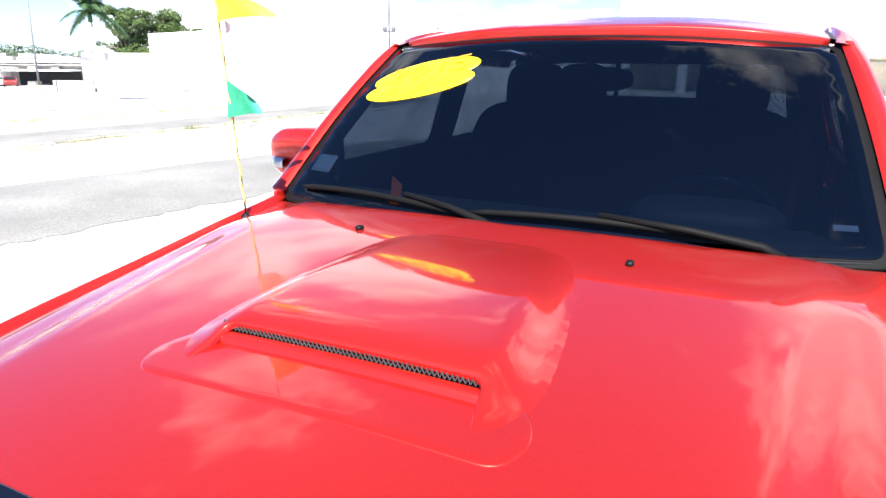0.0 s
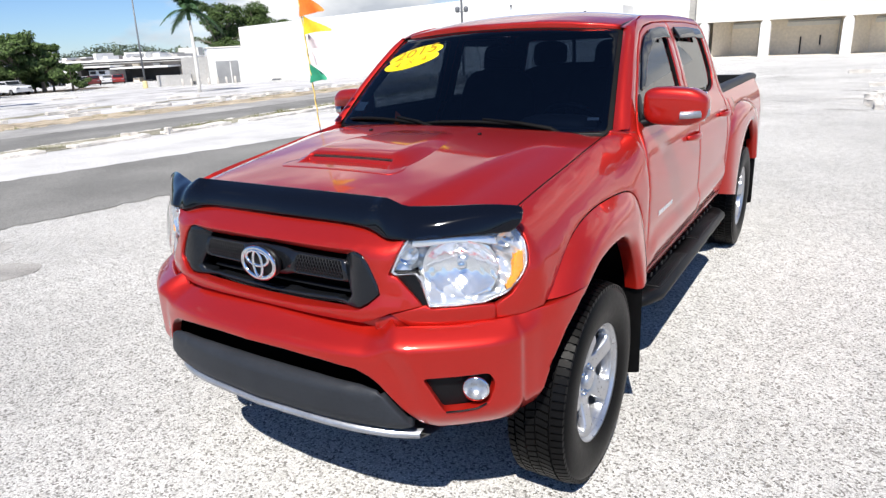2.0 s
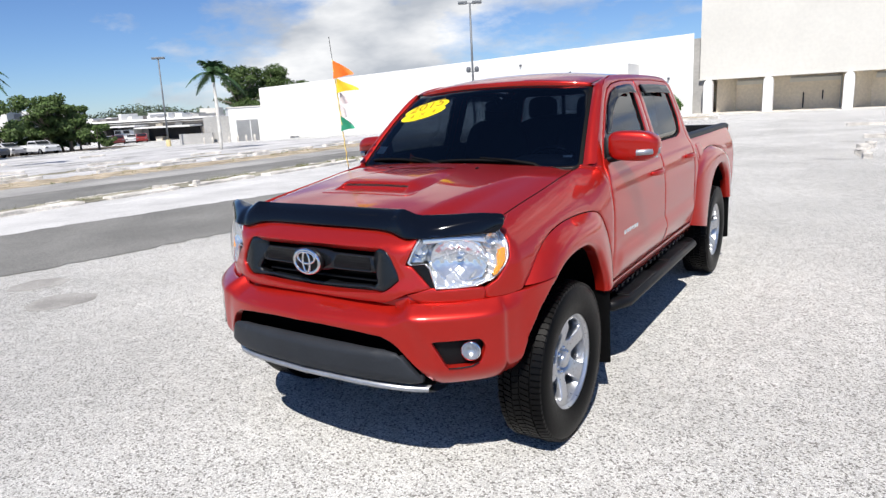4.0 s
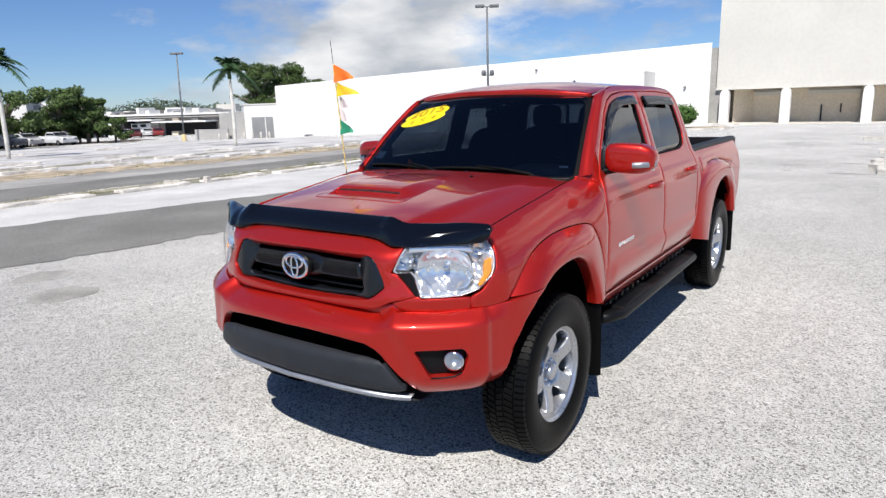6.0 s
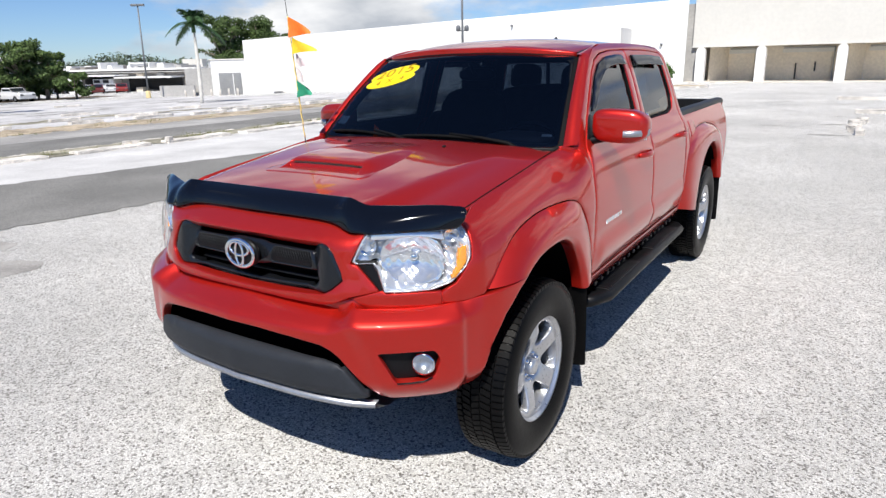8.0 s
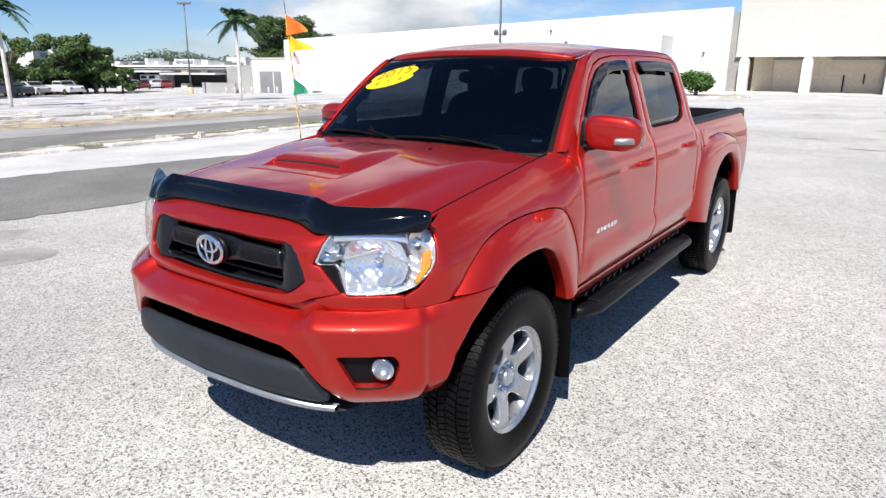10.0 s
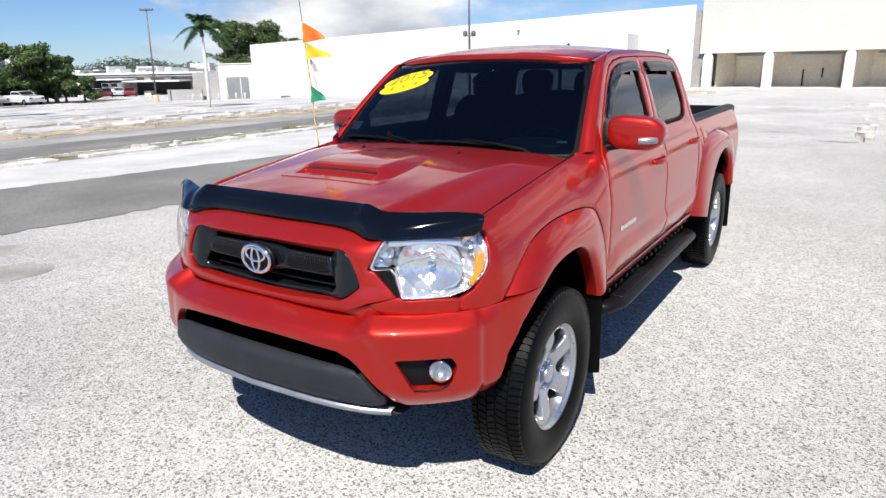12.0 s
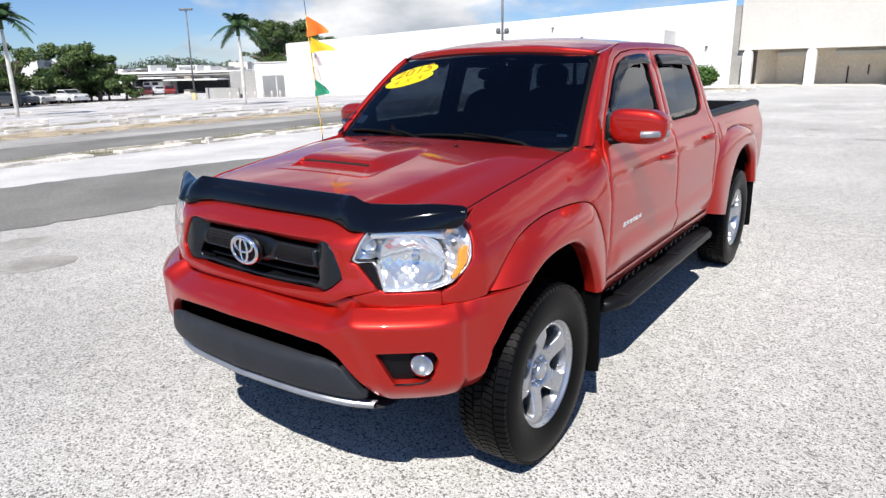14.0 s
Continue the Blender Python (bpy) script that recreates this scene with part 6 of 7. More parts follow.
for k in range(9):
    x = (-9.25, -4.95, .25)[k] if k < 3 else .25 + 5.25 * (k - 2)
    y = AY - .05 - 1.2 * (x - AX) / 70.9
    w = .33
    rows = []
    for z, s in ((-1.5, 1), (1.48, 1), (1.70, .97), (1.86, .88), (1.97, .70), (2.03, .45), (2.05, .1)):
        rows.append([(x + w * s * a, y + .30 * b, z) for a, b in ((-1, -1), (1, -1), (1, 1), (-1, 1))])
    part("column", loft(rows, close_v=True, caps=True, flip=False), WALL_W, arc, "white round-headed column", smooth=False)
    x0, x1 = ((x + 1.55, x + 3.55), (x + 1.10, x + 4.55))[k % 2]
    bay = part("bay_frame", prism([(x0, AY + 2.95), (x1, AY + 2.92), (x1, AY + 3.4), (x0, AY + 3.4)], 1.52, 1.80), WALL_C, arc, "pale shutter box over a bay", smooth=False)
    # Solid grey strip above the box; the gap's shade is put into its colour.
    part("box_shade_strip", prism([(x0 + .05, AY + 3.0), (x1 + .08, AY + 2.98), (x1 + .08, AY + 3.4), (x0 + .05, AY + 3.4)], 1.80, 1.93), WALL_G, bay, smooth=False)
    part("bay_shutter", prism([(x0 + .1, AY + 3.18), (x1 - .1, AY + 3.15), (x1 - .1, AY + 3.4), (x0 + .1, AY + 3.4)], -.6, 1.52), WALL_T, arc, smooth=False)
    part("bay_jamb", prism([(x1, AY + 2.9), (x1 + .09, AY + 2.9), (x1 + .09, AY + 3.4), (x1, AY + 3.4)], -.6, 1.80), WALL_G, arc, smooth=False)
    if k % 2:
        for q, z1 in ((.95, .72), (2.25, .80)):
            part("door_pull", prism([(x0 + q, AY + 3.04), (x0 + q + .09, AY + 3.04), (x0 + q + .09, AY + 3.16), (x0 + q, AY + 3.16)], -.5 if q < 1 else .1, z1), DARK_OPEN, bay, smooth=False)
    else:
        part("bay_return", prism([(x + .33, AY + 1.6), (x0 - .1, AY + 3.35), (x0 - .1, AY + 3.5), (x + .33, AY + 3.5)], -.6, SOF - .1), WALL_T, arc, smooth=False)

# low flat-roofed shops behind the trees
SHOP_G = material("weathered_render", (0.24, 0.22, 0.20), 0.85, grain=(0.6, 0.25, 5, 0.2), bump=(8, 0.2, 0.005))
low = house("low_shops", "low grey flat-roofed shops with canopies and rooftop units")
l0, l1 = Vector((-137.1, 55.7)), Vector((-93.6, 70.0))
ld = (l1 - l0).normalized()
ln_ = Vector((-ld.y, ld.x))
ln_ = ln_ if ln_.x < 0 else -ln_


def lowbox(t0, t1, f, b, z0, z1):
    p, q = l0 + (l1 - l0) * t0, l0 + (l1 - l0) * t1
    up = lambda z: 1.64 + (z - 1.64) * 1.45
    return prism([tuple(p - ln_ * f * 1.45), tuple(q - ln_ * f * 1.45), tuple(q + ln_ * b * 1.45), tuple(p + ln_ * b * 1.45)], up(z0), up(z1))


part("wall", lowbox(0, 1, 0, 14, -2.4, 1.22), SHOP_G, low, smooth=False)
part("roof_slab", lowbox(-.02, 1.02, .5, 14, 1.22, 1.42), WALL_W, low, "white roof slab", smooth=False)
for t0, t1, z0 in ((.10, .40, .10), (.41, .56, .50), (.565, .72, .62), (.715, .96, .36)):
    part("canopy", lowbox(t0, t1, 2.4, 0, z0, z0 + .17), WALL_W, low, "pale canopy", smooth=False)
for t0, t1, z0, z1, f, m in ((.02, .12, -1.9, .05, .12, DARK_OPEN), (.28, .40, -1.9, .06, .2, WALL_W), (.405, .50, -1.9, .48, .12, DARK_OPEN), (.505, .567, -1.4, .49, 2.3, WALL_W), (.567, .582, -1.9, .60, 2.2, DARK_OPEN), (.585, .60, -1.9, .6, .1, DARK_OPEN), (.60, .69, -.75, .30, 1.6, WALL_W), (.60, .69, -1.9, -.75, .3, DARK_OPEN), (.69, .72, -1.9, .3, .15, WALL_G), (.72, .95, -1.9, .35, .12, DARK_OPEN)):
    part("shop_front", lowbox(t0, t1, f, 0, z0, z1), m, low, smooth=False)
for t, w, h, f in ((.44, .03, .45, -3), (.56, .012, .8, -1), (.575, .02, .45, -2), (.655, .03, .4, -2.5), (.70, .006, .75, -1), (.70, .085, .10, -1), (.785, .006, .7, -1), (.80, .03, .55, -2), (.84, .012, .35, -1)):
    part("roof_unit", lowbox(t, t + w, f, 4, 1.42, 1.42 + h), WALL_W, low, smooth=False)
part("roof_rail", lowbox(.70, .795, -1, 1.1, 1.98, 2.10), WALL_W, low, smooth=False)
for t0 in (.605, .645):
    part("shop_window", lowbox(t0, t0 + .025, 1.66, 0, -.12, .22), DARK_OPEN, low, smooth=False)
for k in range(5):
    t = .735 + .045 * k
    part("stall", lowbox(t, t + .028, 1.2 + .2 * (k % 2), -.4, -1.9, -1.25 + .28 * ((k * 2) % 3)), (WALL_G, WALL_T, SHOP_G)[k % 3], low, smooth=False)
rnd = random.Random(91)
for k in range(8):
    t = .12 + .052 * k
    part("canopy_post", lowbox(t, t + .003, 2.3, -2.2, -2.2, .1), STEEL, low, smooth=False)
for k in range(14):
    t = rnd.uniform(.1, .92)
    part("roof_duct", lowbox(t, t + rnd.uniform(.008, .03), rnd.uniform(-5, -1), 6, 1.42, 1.42 + rnd.uniform(.12, .5)), (WALL_W, WALL_G, SHOP_G)[k % 3], low, smooth=False)
for k in range(9):
    t = .12 + .09 * k + rnd.uniform(-.02, .02)
    part("shop_window", lowbox(t, t + .028, .25, 0, .45, .85), (DARK_OPEN, WALL_T, WALL_G)[k % 3], low, smooth=False)
part("fascia_band", lowbox(0, 1, .56, 0, .96, 1.06), WALL_G, low, "grey fascia band", smooth=False)
up2 = house("hillside_houses", "pale small houses stacked on the slope behind")
rnd = random.Random(12)
for k in range(8):
    x, y = -173 + rnd.uniform(-11, 11) + 4.3 * k, 57 + rnd.uniform(-4, 8) + 4.6 * k
    w, h = rnd.uniform(4, 8), rnd.uniform(2.2, 5.6)
    hs = part("house_block", prism([(x, y), (x + w * .8, y + w * .6), (x + w * .4, y + w * 1.2), (x - w * .4, y + w * .6)], -4, -.6 + h), (WALL_W, WALL_C, WALL_G)[k % 3], up2, smooth=False)
for x, y, w, h in ((-83.0, 33.5, 2.4, 3.4), (-84.5, 37.4, 3.4, 2.5), (-80.0, 24.6, 7.5, 1.9)):
    hs = part("house_block", prism([(x - 1.5, y - w * .5), (x + 1.5, y - w * .5 + .8), (x - .2, y + w * .5 + .8), (x - 3.2, y + w * .5)], -2, h), WALL_W, up2, smooth=False)
    part("roof_edge", prism([(x - 1.8, y - w * .5 - .3), (x + 1.8, y - w * .5 + .6), (x + .1, y + w * .5 + 1.1), (x - 3.5, y + w * .5 + .3)], h, h + .14), WALL_G, hs, smooth=False)
    for q in (.45,):
        a = Vector((x + 1.5, y - w * .5 + .8)).lerp(Vector((x - .2, y + w * .5 + .8)), q)
        part("window", prism([(a.x - .2, a.y), (a.x + .03, a.y), (a.x + .03 - .3, a.y + .9), (a.x - .5, a.y + .9)], h - 1.1, h - .55), WALL_G, hs, smooth=False)
bw = tagged(part("boundary_wall", prism([(-56.7, 37.9), (-52.9, 39.0), (-52.95, 39.2), (-56.75, 38.1)], -2, -.22), WALL_G, smooth=False), "grey block boundary wall", "wall")
fence = thing("corrugated_fence", "tall grey corrugated sheet fence beside the annex", "fence")
for k in range(14):
    p = Vector((-54.3 + .235 * k, 39.2 + .10 * k))
    part("sheet", prism([(p.x, p.y), (p.x + .23, p.y + .10 + (.04 if k % 2 else 0)), (p.x + .23, p.y + .20), (p.x, p.y + .10)], -1.8, 1.32 + .03 * (k % 3)), WALL_G, fence, smooth=False)
for k in range(7):
    p = Vector((-51.3 + .70 * k, 36.8 + .42 * k))
    b = tagged(part("bollard", lathe([(gz(p.x, p.y) - .1, .10), (gz(p.x, p.y) + .55, .10), (gz(p.x, p.y) + .62, .06), (gz(p.x, p.y) + .63, .001)], 12, "z"), CONCRETE), "short white concrete bollard", "bollard", "bollards by the annex")
    b.location = (p.x, p.y, 0)

# ---- planting ----
def leaf_material(name, color, spread=0.35):
    m = material(name, color, 0.6, spec=0.3)
    n, l = m.node_tree.nodes, m.node_tree.links
    g = n.new("ShaderNodeNewGeometry")
    r = n.new("ShaderNodeMapRange")
    r.inputs["To Min"].default_value, r.inputs["To Max"].default_value = 1 - spread, 1 + spread
    l.new(g.outputs["Random Per Island"], r.inputs["Value"])
    x = n.new("ShaderNodeMix")
    x.data_type, x.blend_type = "RGBA", "MULTIPLY"
    x.inputs["Factor"].default_value = 1.0
    x.inputs["A"].default_value = (*color, 1)
    l.new(r.outputs["Result"], x.inputs["B"])
    l.new(x.outputs["Result"], n["Principled BSDF"].inputs["Base Color"])
    return m


LEAF = leaf_material("broad_leaves", (0.080, 0.126, 0.036), 0.5)
LEAF_D = leaf_material("dark_broad_leaves", (0.066, 0.106, 0.028), 0.45)
LEAF_B = leaf_material("clipped_leaves", (0.075, 0.150, 0.030))
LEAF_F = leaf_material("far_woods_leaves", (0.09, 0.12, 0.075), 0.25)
PALM = leaf_material("palm_leaflets", (0.040, 0.085, 0.030))
BARK = material("grey_bark", (0.20, 0.17, 0.13), 0.9, grain=(3, 0.3, 30, 0.2), bump=(20, 0.6, 0.02))
PALM_BARK = material("pale_palm_trunk", (0.62, 0.60, 0.55), 0.85, grain=(2, 0.2, 20, 0.15), bump=(14, 0.4, 0.01))


def leaves(lobes, count, size, seed, flat=0.35):
    """Many small leaf clumps scattered through a set of lobes, denser near their skins."""
    rnd = random.Random(seed)
    bm = bmesh.new()
    vol = [a * b * c for _, (a, b, c) in lobes]
    for _ in range(count):
        (c, s) = rnd.choices(lobes, vol)[0]
        d = Vector((rnd.gauss(0, 1), rnd.gauss(0, 1), rnd.gauss(0, 1))).normalized()
        r = rnd.uniform(.35, 1.0) ** .5 * rnd.choice((1, 1, 1, 1.12))
        p = Vector(c) + Vector((d.x * s[0] * r, d.y * s[1] * r, d.z * s[2] * r))
        n = (d + Vector((rnd.gauss(0, .6), rnd.gauss(0, .6), rnd.gauss(flat, .6)))).normalized()
        t = n.orthogonal().normalized()
        t.rotate(Matrix.Rotation(rnd.uniform(0, 6.28), 3, n))
        w = n.cross(t)
        k = size * rnd.uniform(.6, 1.35)
        q = [p + t * k + n * k * .1, p + w * k * .5, p - t * k * .9 - n * k * .15, p - w * k * .5]
        bm.faces.new([bm.verts.new(v) for v in q])
    return bm


def tree(x, y, height, lobes, count, seed, mat, label, base=None, trunk_r=.22, leaf=.155):
    z0 = gz(x, y) if base is None else base
    t = thing("tree", label, "tree", at=(x, y, z0))
    rnd = random.Random(seed)
    mid = Vector((x, y, z0 + height * .38))
    tr = part("trunk", tube([(x, y, z0 - .3), (x + .05, y, z0 + .5), tuple(mid)], [trunk_r * 1.3, trunk_r, trunk_r * .7], 10), BARK, t)
    for k, (c, s) in enumerate(lobes):
        c = Vector((x, y, z0)) + Vector(c)
        b = mid.lerp(c, .5) + Vector((rnd.gauss(0, .2), rnd.gauss(0, .2), .1))
        part("limb", tube([tuple(mid - Vector((0, 0, .3))), tuple(b), tuple(c)], [trunk_r * .5, trunk_r * .33, trunk_r * .12], 6), BARK, tr)
    part("crown", leaves([(Vector((x, y, z0)) + Vector(c), s) for c, s in lobes], count, leaf, seed, .4), mat, t, smooth=False)
    return t


def lobed(w, h, low, n, seed):
    """Lobes that fill a crown of a half width, from low up to h, with an uneven outline."""
    rnd = random.Random(seed)
    out = []
    for k in range(n):
        a = rnd.uniform(0, 6.28)
        f = rnd.random() ** .7
        z = low + (h - low) * rnd.uniform(.2, .88)
        r = w * (.12 + .15 * rnd.random())
        q = w * .82 * f * (1.0 - .45 * max(0, (z - low) / (h - low) - .5))
        out.append(((q * math.cos(a), q * math.sin(a), z), (r * rnd.uniform(.9, 1.5), r, r * rnd.uniform(.5, .8))))
    return out


tree(-75.2, 34.1, 6.7, lobed(3.9, 6.7, .9, 46, 21), 9800, 21, LEAF, "broad dark green tree over the parked cars", leaf=.17)
tree(-74.2, 36.0, 5.6, lobed(2.8, 5.6, .5, 34, 22), 7000, 22, LEAF_D, "rounded dark green tree beside the car park", leaf=.17)
tree(-68.6, 36.1, 3.2, lobed(2.4, 3.1, .1, 24, 23), 4800, 23, LEAF_D, "low dense shrubby tree beside the car park", trunk_r=.12, leaf=.15)
tree(-66.3, 24.4, 6.2, lobed(3.3, 6.2, .7, 30, 24), 6000, 24, LEAF, "broad green tree behind the palm", leaf=.16)
tree(-65.7, 20.6, 6.6, lobed(3.8, 6.5, .6, 36, 27), 7000, 27, LEAF_D, "broad dark tree at the edge of the lot", leaf=.155)
tree(-75.2, 61.6, 11.0, lobed(4.2, 11.0, 2.4, 60, 25), 14500, 25, LEAF_D, "tall dark tree rising behind the white hall", leaf=.155, trunk_r=.3)
tree(-73.5, 66.6, 11.0, lobed(4.3, 10.9, 2.4, 58, 26), 14500, 26, LEAF_D, "tall dark tree rising behind the white hall", leaf=.155, trunk_r=.3)
tree(-72.4, 71.2, 8.4, lobed(3.4, 8.3, 2.6, 32, 28), 5400, 28, LEAF_D, "spreading dark tree behind the white hall", leaf=.155, trunk_r=.25)

for k, (x, y, h, w) in enumerate(((-74.5, 24.0, 3.4, 2.6), (-76.0, 27.8, 3.0, 2.8), (-78.5, 31.6, 3.4, 2.6), (-80.5, 36.2, 3.0, 2.6), (-73.0, 19.5, 3.6, 2.8), (-77.6, 29.6, 2.3, 2.0), (-78.2, 33.6, 2.2, 2.0), (-77.4, 36.6, 2.4, 2.0), (-77.2, 38.6, 2.4, 1.7), (-75.4, 26.0, 2.3, 2.0))):
    tree(x, y, h, lobed(w, h, .2, 14, 70 + k), 2000, 70 + k, LEAF_D, "dense dark shrubby tree along the car park", trunk_r=.12, leaf=.22)

# wooded rise far behind
rnd = random.Random(31)
lobes = []
for k in range(150):
    a = radians(28 + 72 * k / 149)
    r = 188 + rnd.uniform(-14, 14)
    top = 2.7 + 1.2 * math.sin(k * .23) + rnd.uniform(-1.0, 1.6)
    for j in range(2):
        lobes.append((Vector((-r * math.sin(a), r * math.cos(a), top - 2.6 - 3.5 * j)), (5.0, 5.0, 2.8)))
tagged(part("distant_woods", leaves(lobes, 95000, .42, 32, .5), LEAF_F, smooth=False), "low wooded rise along the horizon, added where out of view", "woods", kind="stuff")


# Rest of the woods ring, out of view, added for reflections in the doors.
lobes = []
for k in range(190):
    a = radians(104 + 282 * k / 189)
    r = 150 + rnd.uniform(-12, 12)
    top = 3.4 + 1.0 * math.sin(k * .31) + rnd.uniform(-1.2, 2.0)
    for j in range(2):
        lobes.append((Vector((-r * math.sin(a), r * math.cos(a), top - 2.6 - 3.5 * j)), (5.0, 5.0, 2.8)))
tagged(part("distant_woods", leaves(lobes, 14000, 1.2, 33, .5), LEAF_F, smooth=False), "low wooded rise along the horizon, added where out of view", "woods", kind="stuff")


def palm(x, y, height, seed, lean):
    z0 = gz(x, y)
    t = thing("palm_tree", "slender royal palm with pale trunk on the lot", "palm tree", "palms of the lot", at=(x, y, z0))
    top = Vector((x + lean[0], y + lean[1], z0 + height))
    path, rad = [], []
    for k in range(13):
        a = k / 12
        path.append(tuple(Vector((x, y, z0 - .1)).lerp(top, a) + Vector((.06 * math.sin(a * 3), 0, 0))))
        rad.append(.105 - .03 * a + .025 * math.sin(a * math.pi))
    part("trunk", tube(path, rad, 12), PALM_BARK, t)
    part("crownshaft", tube([tuple(top), tuple(top + Vector((0, 0, .35))), tuple(top + Vector((0, 0, .7)))], [.13, .12, .05], 10), PALM, t)
    rnd = random.Random(seed)
    for f in range(18):
        az = 2 * math.pi * f / 18 * 2.4 + rnd.uniform(-.2, .2)
        el = rnd.uniform(.0, 1.3) if f else 1.5
        L = rnd.uniform(1.75, 2.35) if f else 1.5
        bm = bmesh.new()
        pts = []
        for k in range(15):
            a = k / 14
            h = math.cos(el) * L * a
            v = math.sin(el) * L * a - 1.0 * L * a * a * (.50 + .35 * math.cos(el))
            pts.append(top + Vector((h * math.cos(az), h * math.sin(az), .55 + v)))
        for k in range(14):
            d = (pts[k + 1] - pts[k]).normalized()
            s = d.cross(Vector((0, 0, 1))).normalized()
            bm.faces.new([bm.verts.new(q) for q in (pts[k] - s * .02, pts[k] + s * .02, pts[k + 1] + s * .018, pts[k + 1] - s * .018)])
            for g in (-1, 1):
                for m in (0, .33, .66):
                    b = pts[k].lerp(pts[k + 1], m)
                    ln = .62 * math.sin(math.pi * min(1, .18 + (k + m) / 15 * .85)) * rnd.uniform(.8, 1.1)
                    tip = b + (s * g * .8 + d * .5 + Vector((0, 0, -.35 + rnd.uniform(-.2, .25)))).normalized() * ln
                    bm.faces.new([bm.verts.new(q) for q in (b - d * .045, b + d * .045, tip)])
        part("frond", bm, PALM, t, smooth=False)
    return t


palm(-39.73, 13.88, 4.75, 41, (.02, .05))
palm(-33.77, 25.05, 4.3, 42, (.02, .03))

# clipped bush on its kerbed island
bx_, by_ = -9.74, 42.06
bush = thing("clipped_bush", "dense clipped green bush on a kerbed island", "bush", at=(bx_, by_, gz(bx_, by_)))
part("stem", tube([(bx_, by_, gz(bx_, by_) - .2), (bx_ + .03, by_, gz(bx_, by_) + .6)], [.14, .12], 8), BARK, bush)
bl = []
rnd = random.Random(51)
for k in range(22):
    a = rnd.uniform(0, 6.28)
    q = rnd.uniform(.15, .92)
    bl.append((Vector((bx_ + q * math.cos(a), by_ + q * math.sin(a), .40 + rnd.uniform(-.40, .46) * (1.15 - q * .75))), (.52, .52, .42)))
part("foliage", leaves(bl, 5200, .095, 52, .3), LEAF_B, bush, smooth=False)
ring_o = [(bx_ + .6 + 2.6 * math.cos(a), by_ + .5 + 1.9 * math.sin(a)) for a in [2 * math.pi * k / 40 for k in range(40)]]
ring_i = [(bx_ + .6 + 2.42 * math.cos(a), by_ + .5 + 1.74 * math.sin(a)) for a in [2 * math.pi * k / 40 for k in range(40)]]
tagged(part("island_kerb", loft([[(x, y, gz(x, y) + h) for (x, y), h in ((o, -.1), (o, .13), (i, .13), (i, -.1))] for o, i in zip(ring_o, ring_i)], close_u=True, flip=True), CONCRETE, smooth=False), kind="structure")
bm = bmesh.new()
bm.faces.new([bm.verts.new((x, y, gz(x, y) + .125)) for x, y in ring_i])
tagged(part("island_soil", bm, DIRT), kind="structure")


# ---- lamp posts ----
def lamp_post(x, y, height, lean, heads, base=True):
    z0 = gz(x, y)
    t = thing("lamp_post", "tall thin steel lamp post on the lot", "lamp post", "lamp posts of the lot", at=(x, y, z0))
    top = Vector((x + lean[0], y + lean[1], z0 + height))
    part("pole", tube([(x, y, z0 - .1), tuple(Vector((x, y, z0)).lerp(top, .5)), tuple(top)], [.095, .075, .06], 10), STEEL, t)
    if base:
        part("footing", lathe([(z0 - .1, .24), (z0 + .62, .22), (z0 + .66, .19), (z0 + .66, .05)], 16, "z"), YELLOW_PAINT, t, "yellow painted footing").matrix_basis = Matrix.Translation((x, y, 0))
    for z, w, kind in heads:
        c = Vector((x, y, z0)).lerp(top, z / height)
        for g in (-1, 1):
            e = c + Vector((g * w * .8, g * w * .6, .05))
            arm = part("arm", tube([tuple(c), tuple(e)], .035, 8), STEEL, t)
            if kind == "box":
                part("lamp_head", moved(block((-.30, -.16, -.10), (.30, .16, .10), .04), Matrix.Translation(e) @ Matrix.Rotation(.6, 4, "Z")), STEEL, t)
            else:
                part("flood_lamp", moved(pillow((.15, .15, .20), 2.6, 14, 10), Matrix.Translation(e + Vector((0, 0, .12)))), STEEL, t)
    return t


lamp_post(-55.5, 35.8, 8.3, (.1, .15), ((8.25, .30, "box"),))
lamp_post(-21.13, 36.49, 8.45, (.0, .0), ((4.0, .28, "flood"), (8.42, .48, "box")), False)


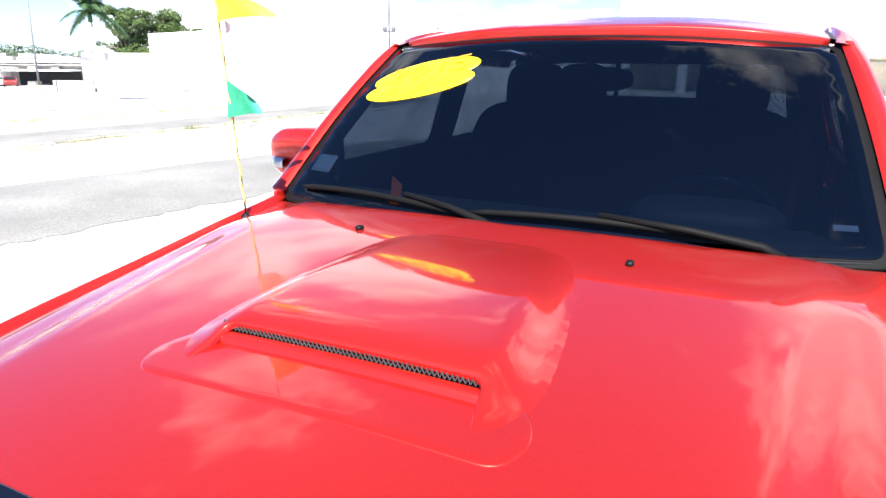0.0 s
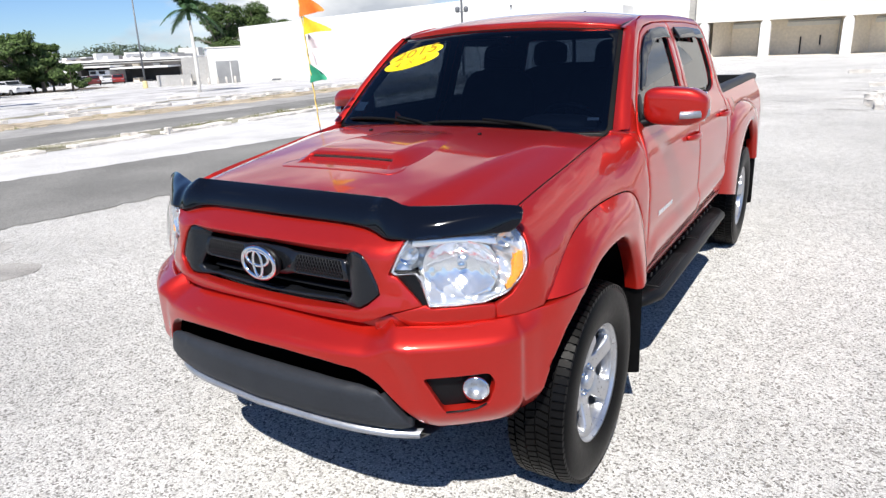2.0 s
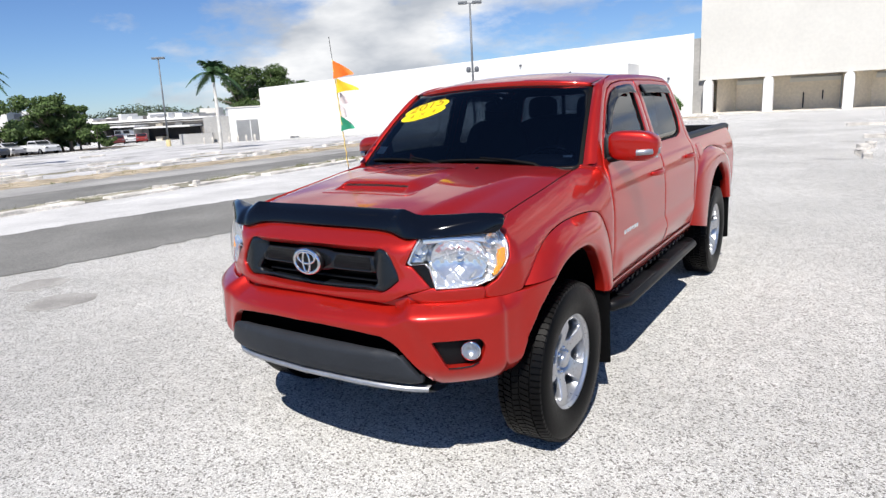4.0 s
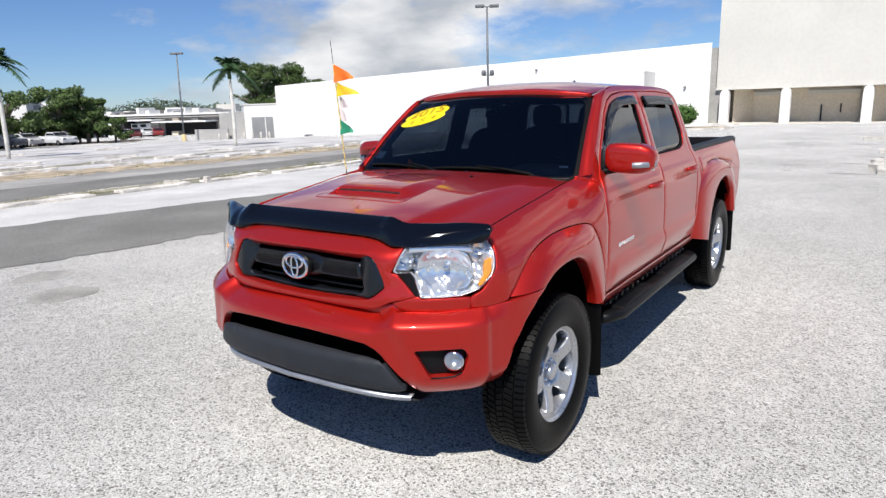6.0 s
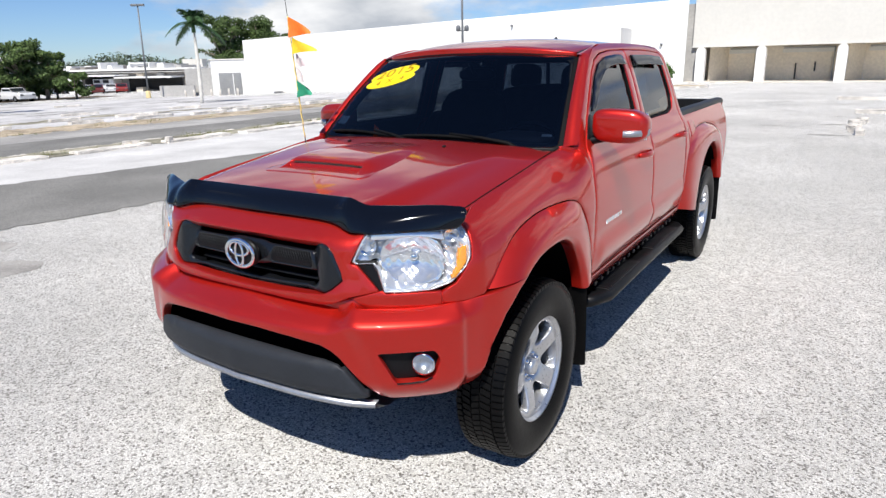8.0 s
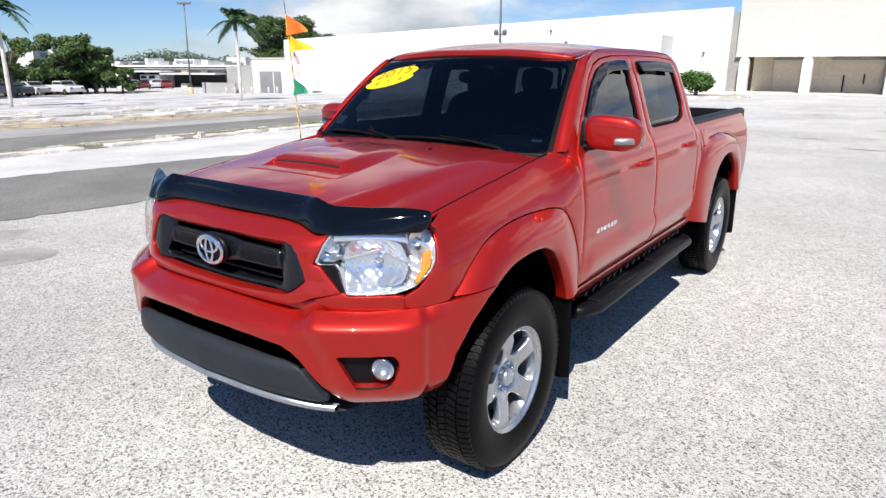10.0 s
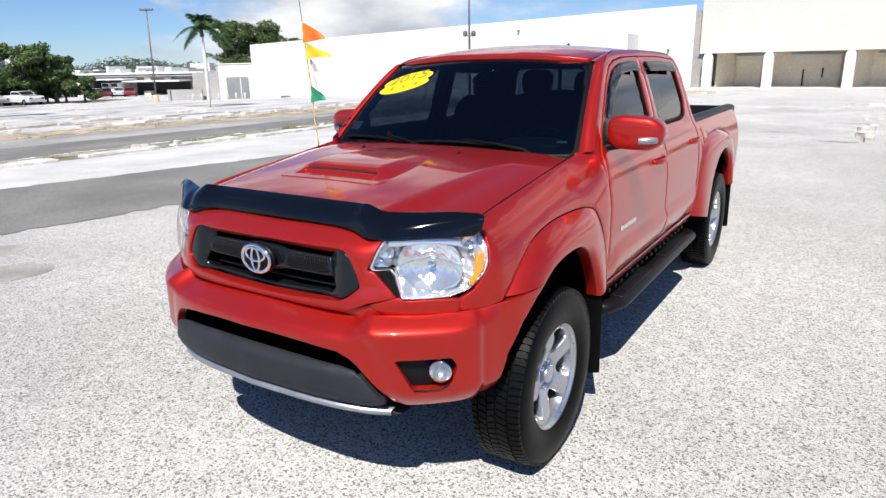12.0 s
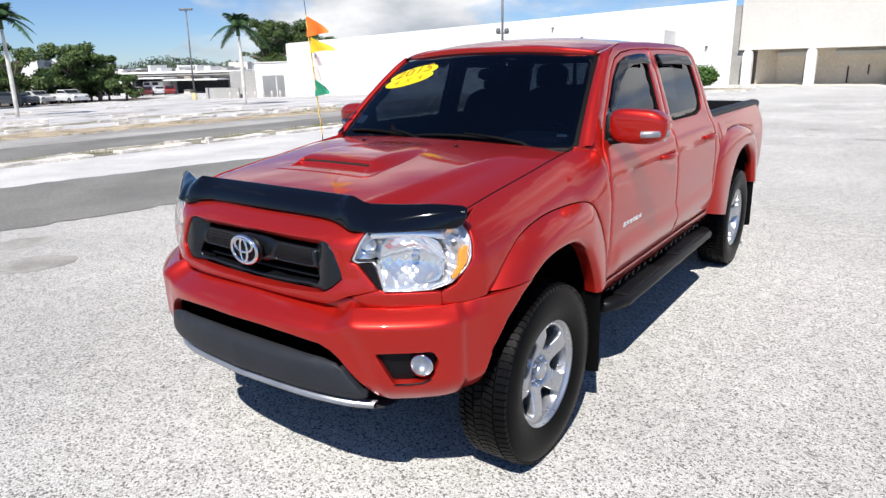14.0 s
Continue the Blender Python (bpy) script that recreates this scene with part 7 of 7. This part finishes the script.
# ---- parked cars ----
GLASS_D = material("dark_car_glass", (0.02, 0.024, 0.028), 0.1, grain=(2, 0.1, 9, 0.1))
def car(x, y, ang, color, label, van=False, pick=False):
    z0 = gz(x, y)
    t = thing("parked_car", label, "car", "cars of the far car park", at=(x, y, z0))
    paint = material("car_paint", color, 0.3, 0.1, 0.8, grain=(2, 0.05, 30, 0.04))
    m = pose(x, y, z0, 0, 0, ang)
    top = 1.95 if van else 1.45
    prof = [(-2.2, .35), (-2.25, .75), (-2.1, .95), (-1.2, 1.02)] + (([(-1.0, 1.05), (-.7, top), (1.9, top), (2.15, 1.5), (2.2, .7), (2.15, .35)] if van else [(-1.0, 1.05), (-.42, top), (.85, top), (1.62, 1.04), (2.1, 1.0), (2.2, .7), (2.15, .35)]) if not pick else [(-.7, 1.05), (-.35, top), (.7, top), (.85, 1.05), (2.2, 1.02), (2.25, .6), (2.2, .35)])
    rows = []
    for w, s in ((-.86, .94), (-.80, 1), (.80, 1), (.86, .94)):
        rows.append([m @ Vector((px * (.985 if s < 1 else 1), w * (1 - .16 * max(0, pz - 1.0)), .35 + (pz - .35) * s)) for px, pz in prof])
    bm = loft(rows, close_v=True, caps=True)
    bmesh.ops.recalc_face_normals(bm, faces=bm.faces)
    body = part("body", bm, paint, t, smooth=False)
    win = [(-.85, 1.12), (-.62, top - .10), (.60 if pick else 1.75, top - .10), (.70 if pick else 1.95, 1.12)] if van or pick else [(-.80, 1.10), (-.36, top - .08), (.80, top - .08), (1.40, 1.10)]
    for g in (-1, 1):
        part("side_glass", loft([[m @ Vector((px, g * (.868 - .16 * max(0, pz - 1.0)), pz)) for px, pz in (win[0], win[1])], [m @ Vector((px, g * (.868 - .16 * max(0, pz - 1.0)), pz)) for px, pz in (win[3], win[2])]]), GLASS_D, body, smooth=False)
    fr = prof[4]
    a, b = Vector((fr[0] - .02, 0, fr[1] + .06)), Vector((prof[5][0] - .04, 0, top - .06))
    part("front_glass", loft([[m @ Vector((q.x - .02, w * .68, q.z + .02)) for w in (-1, 1)] for q in (a, b)]), GLASS_D, body, smooth=False)
    for px in (-1.4, 1.4):
        for g in (-1, 1):
            wb = lathe([(-.10, .19), (-.10, .32), (.10, .32), (.10, .19)], 18)
            moved(wb, m @ Matrix.Translation((px, g * .80, .32)) @ Matrix.Rotation(math.pi / 2, 4, "Z"))
            w = part("wheel", wb, RUBBER, t)
            part("hub", moved(lathe([(-.09, .19), (.09, .19), (.09, .01), (-.09, .01)], 14), m @ Matrix.Translation((px, g * .80, .32)) @ Matrix.Rotation(math.pi / 2, 4, "Z")), STEEL, w)
    part("head_lamp", moved(block((-2.26, -.78, .66), (-2.18, -.45, .82), .02), m), STEEL, body)
    part("head_lamp", moved(block((-2.26, .45, .66), (-2.18, .78, .82), .02), m), STEEL, body)


car(-72.6, 31.9, 186, (.74, .75, .76), "white parked pickup under the trees", pick=True)
car(-75.6, 29.8, 190, (.60, .61, .63), "white parked car under the trees")
car(-99.1, 60.2, 148, (.30, .03, .025), "red parked car before the low shops")
car(-99.5, 56.4, 150, (.14, .022, .02), "dark red parked car before the low shops")
car(-105.5, 62.3, 146, (.72, .72, .72), "white parked car before the low shops")
car(-109.1, 60.3, 149, (.70, .70, .70), "white parked car standing before the low shops")
car(-71.6, 26.2, 200, (.06, .07, .09), "dark parked car under the trees")

# fence at the edge of the lot
edge_fence = thing("boundary_fence", "pale concrete fence with dark gaps at the edge of the lot", "fence", at=(-69.9, 20.6, gz(-69.9, 20.6)))
f0, f1 = Vector((-70.6, 16.6)), Vector((-69.3, 23.5))
for k in range(9):
    p = f0.lerp(f1, k / 8)
    z = gz(p.x, p.y)
    part("post", moved(block((-.13, -.13, -.2), (.13, .13, 1.75), .02), pose(p.x, p.y, z, 0, 0, 80)), CONCRETE, edge_fence, smooth=False)
for z0, z1 in ((.0, .55), (1.35, 1.5)):
    part("rail", moved(block((-3.5, -.06, z0), (3.5, .06, z1), .015), pose((f0.x + f1.x) / 2, (f0.y + f1.y) / 2, gz(-69.9, 20.0), 0, 0, 79.3)), CONCRETE, edge_fence, smooth=False)
for k in range(48):
    p = f0.lerp(f1, (k + .5) / 48)
    part("bar", moved(block((-.02, -.02, .5), (.02, .02, 1.4), .004, 1), pose(p.x, p.y, gz(p.x, p.y), 0, 0, 80)), STEEL, edge_fence, smooth=False)
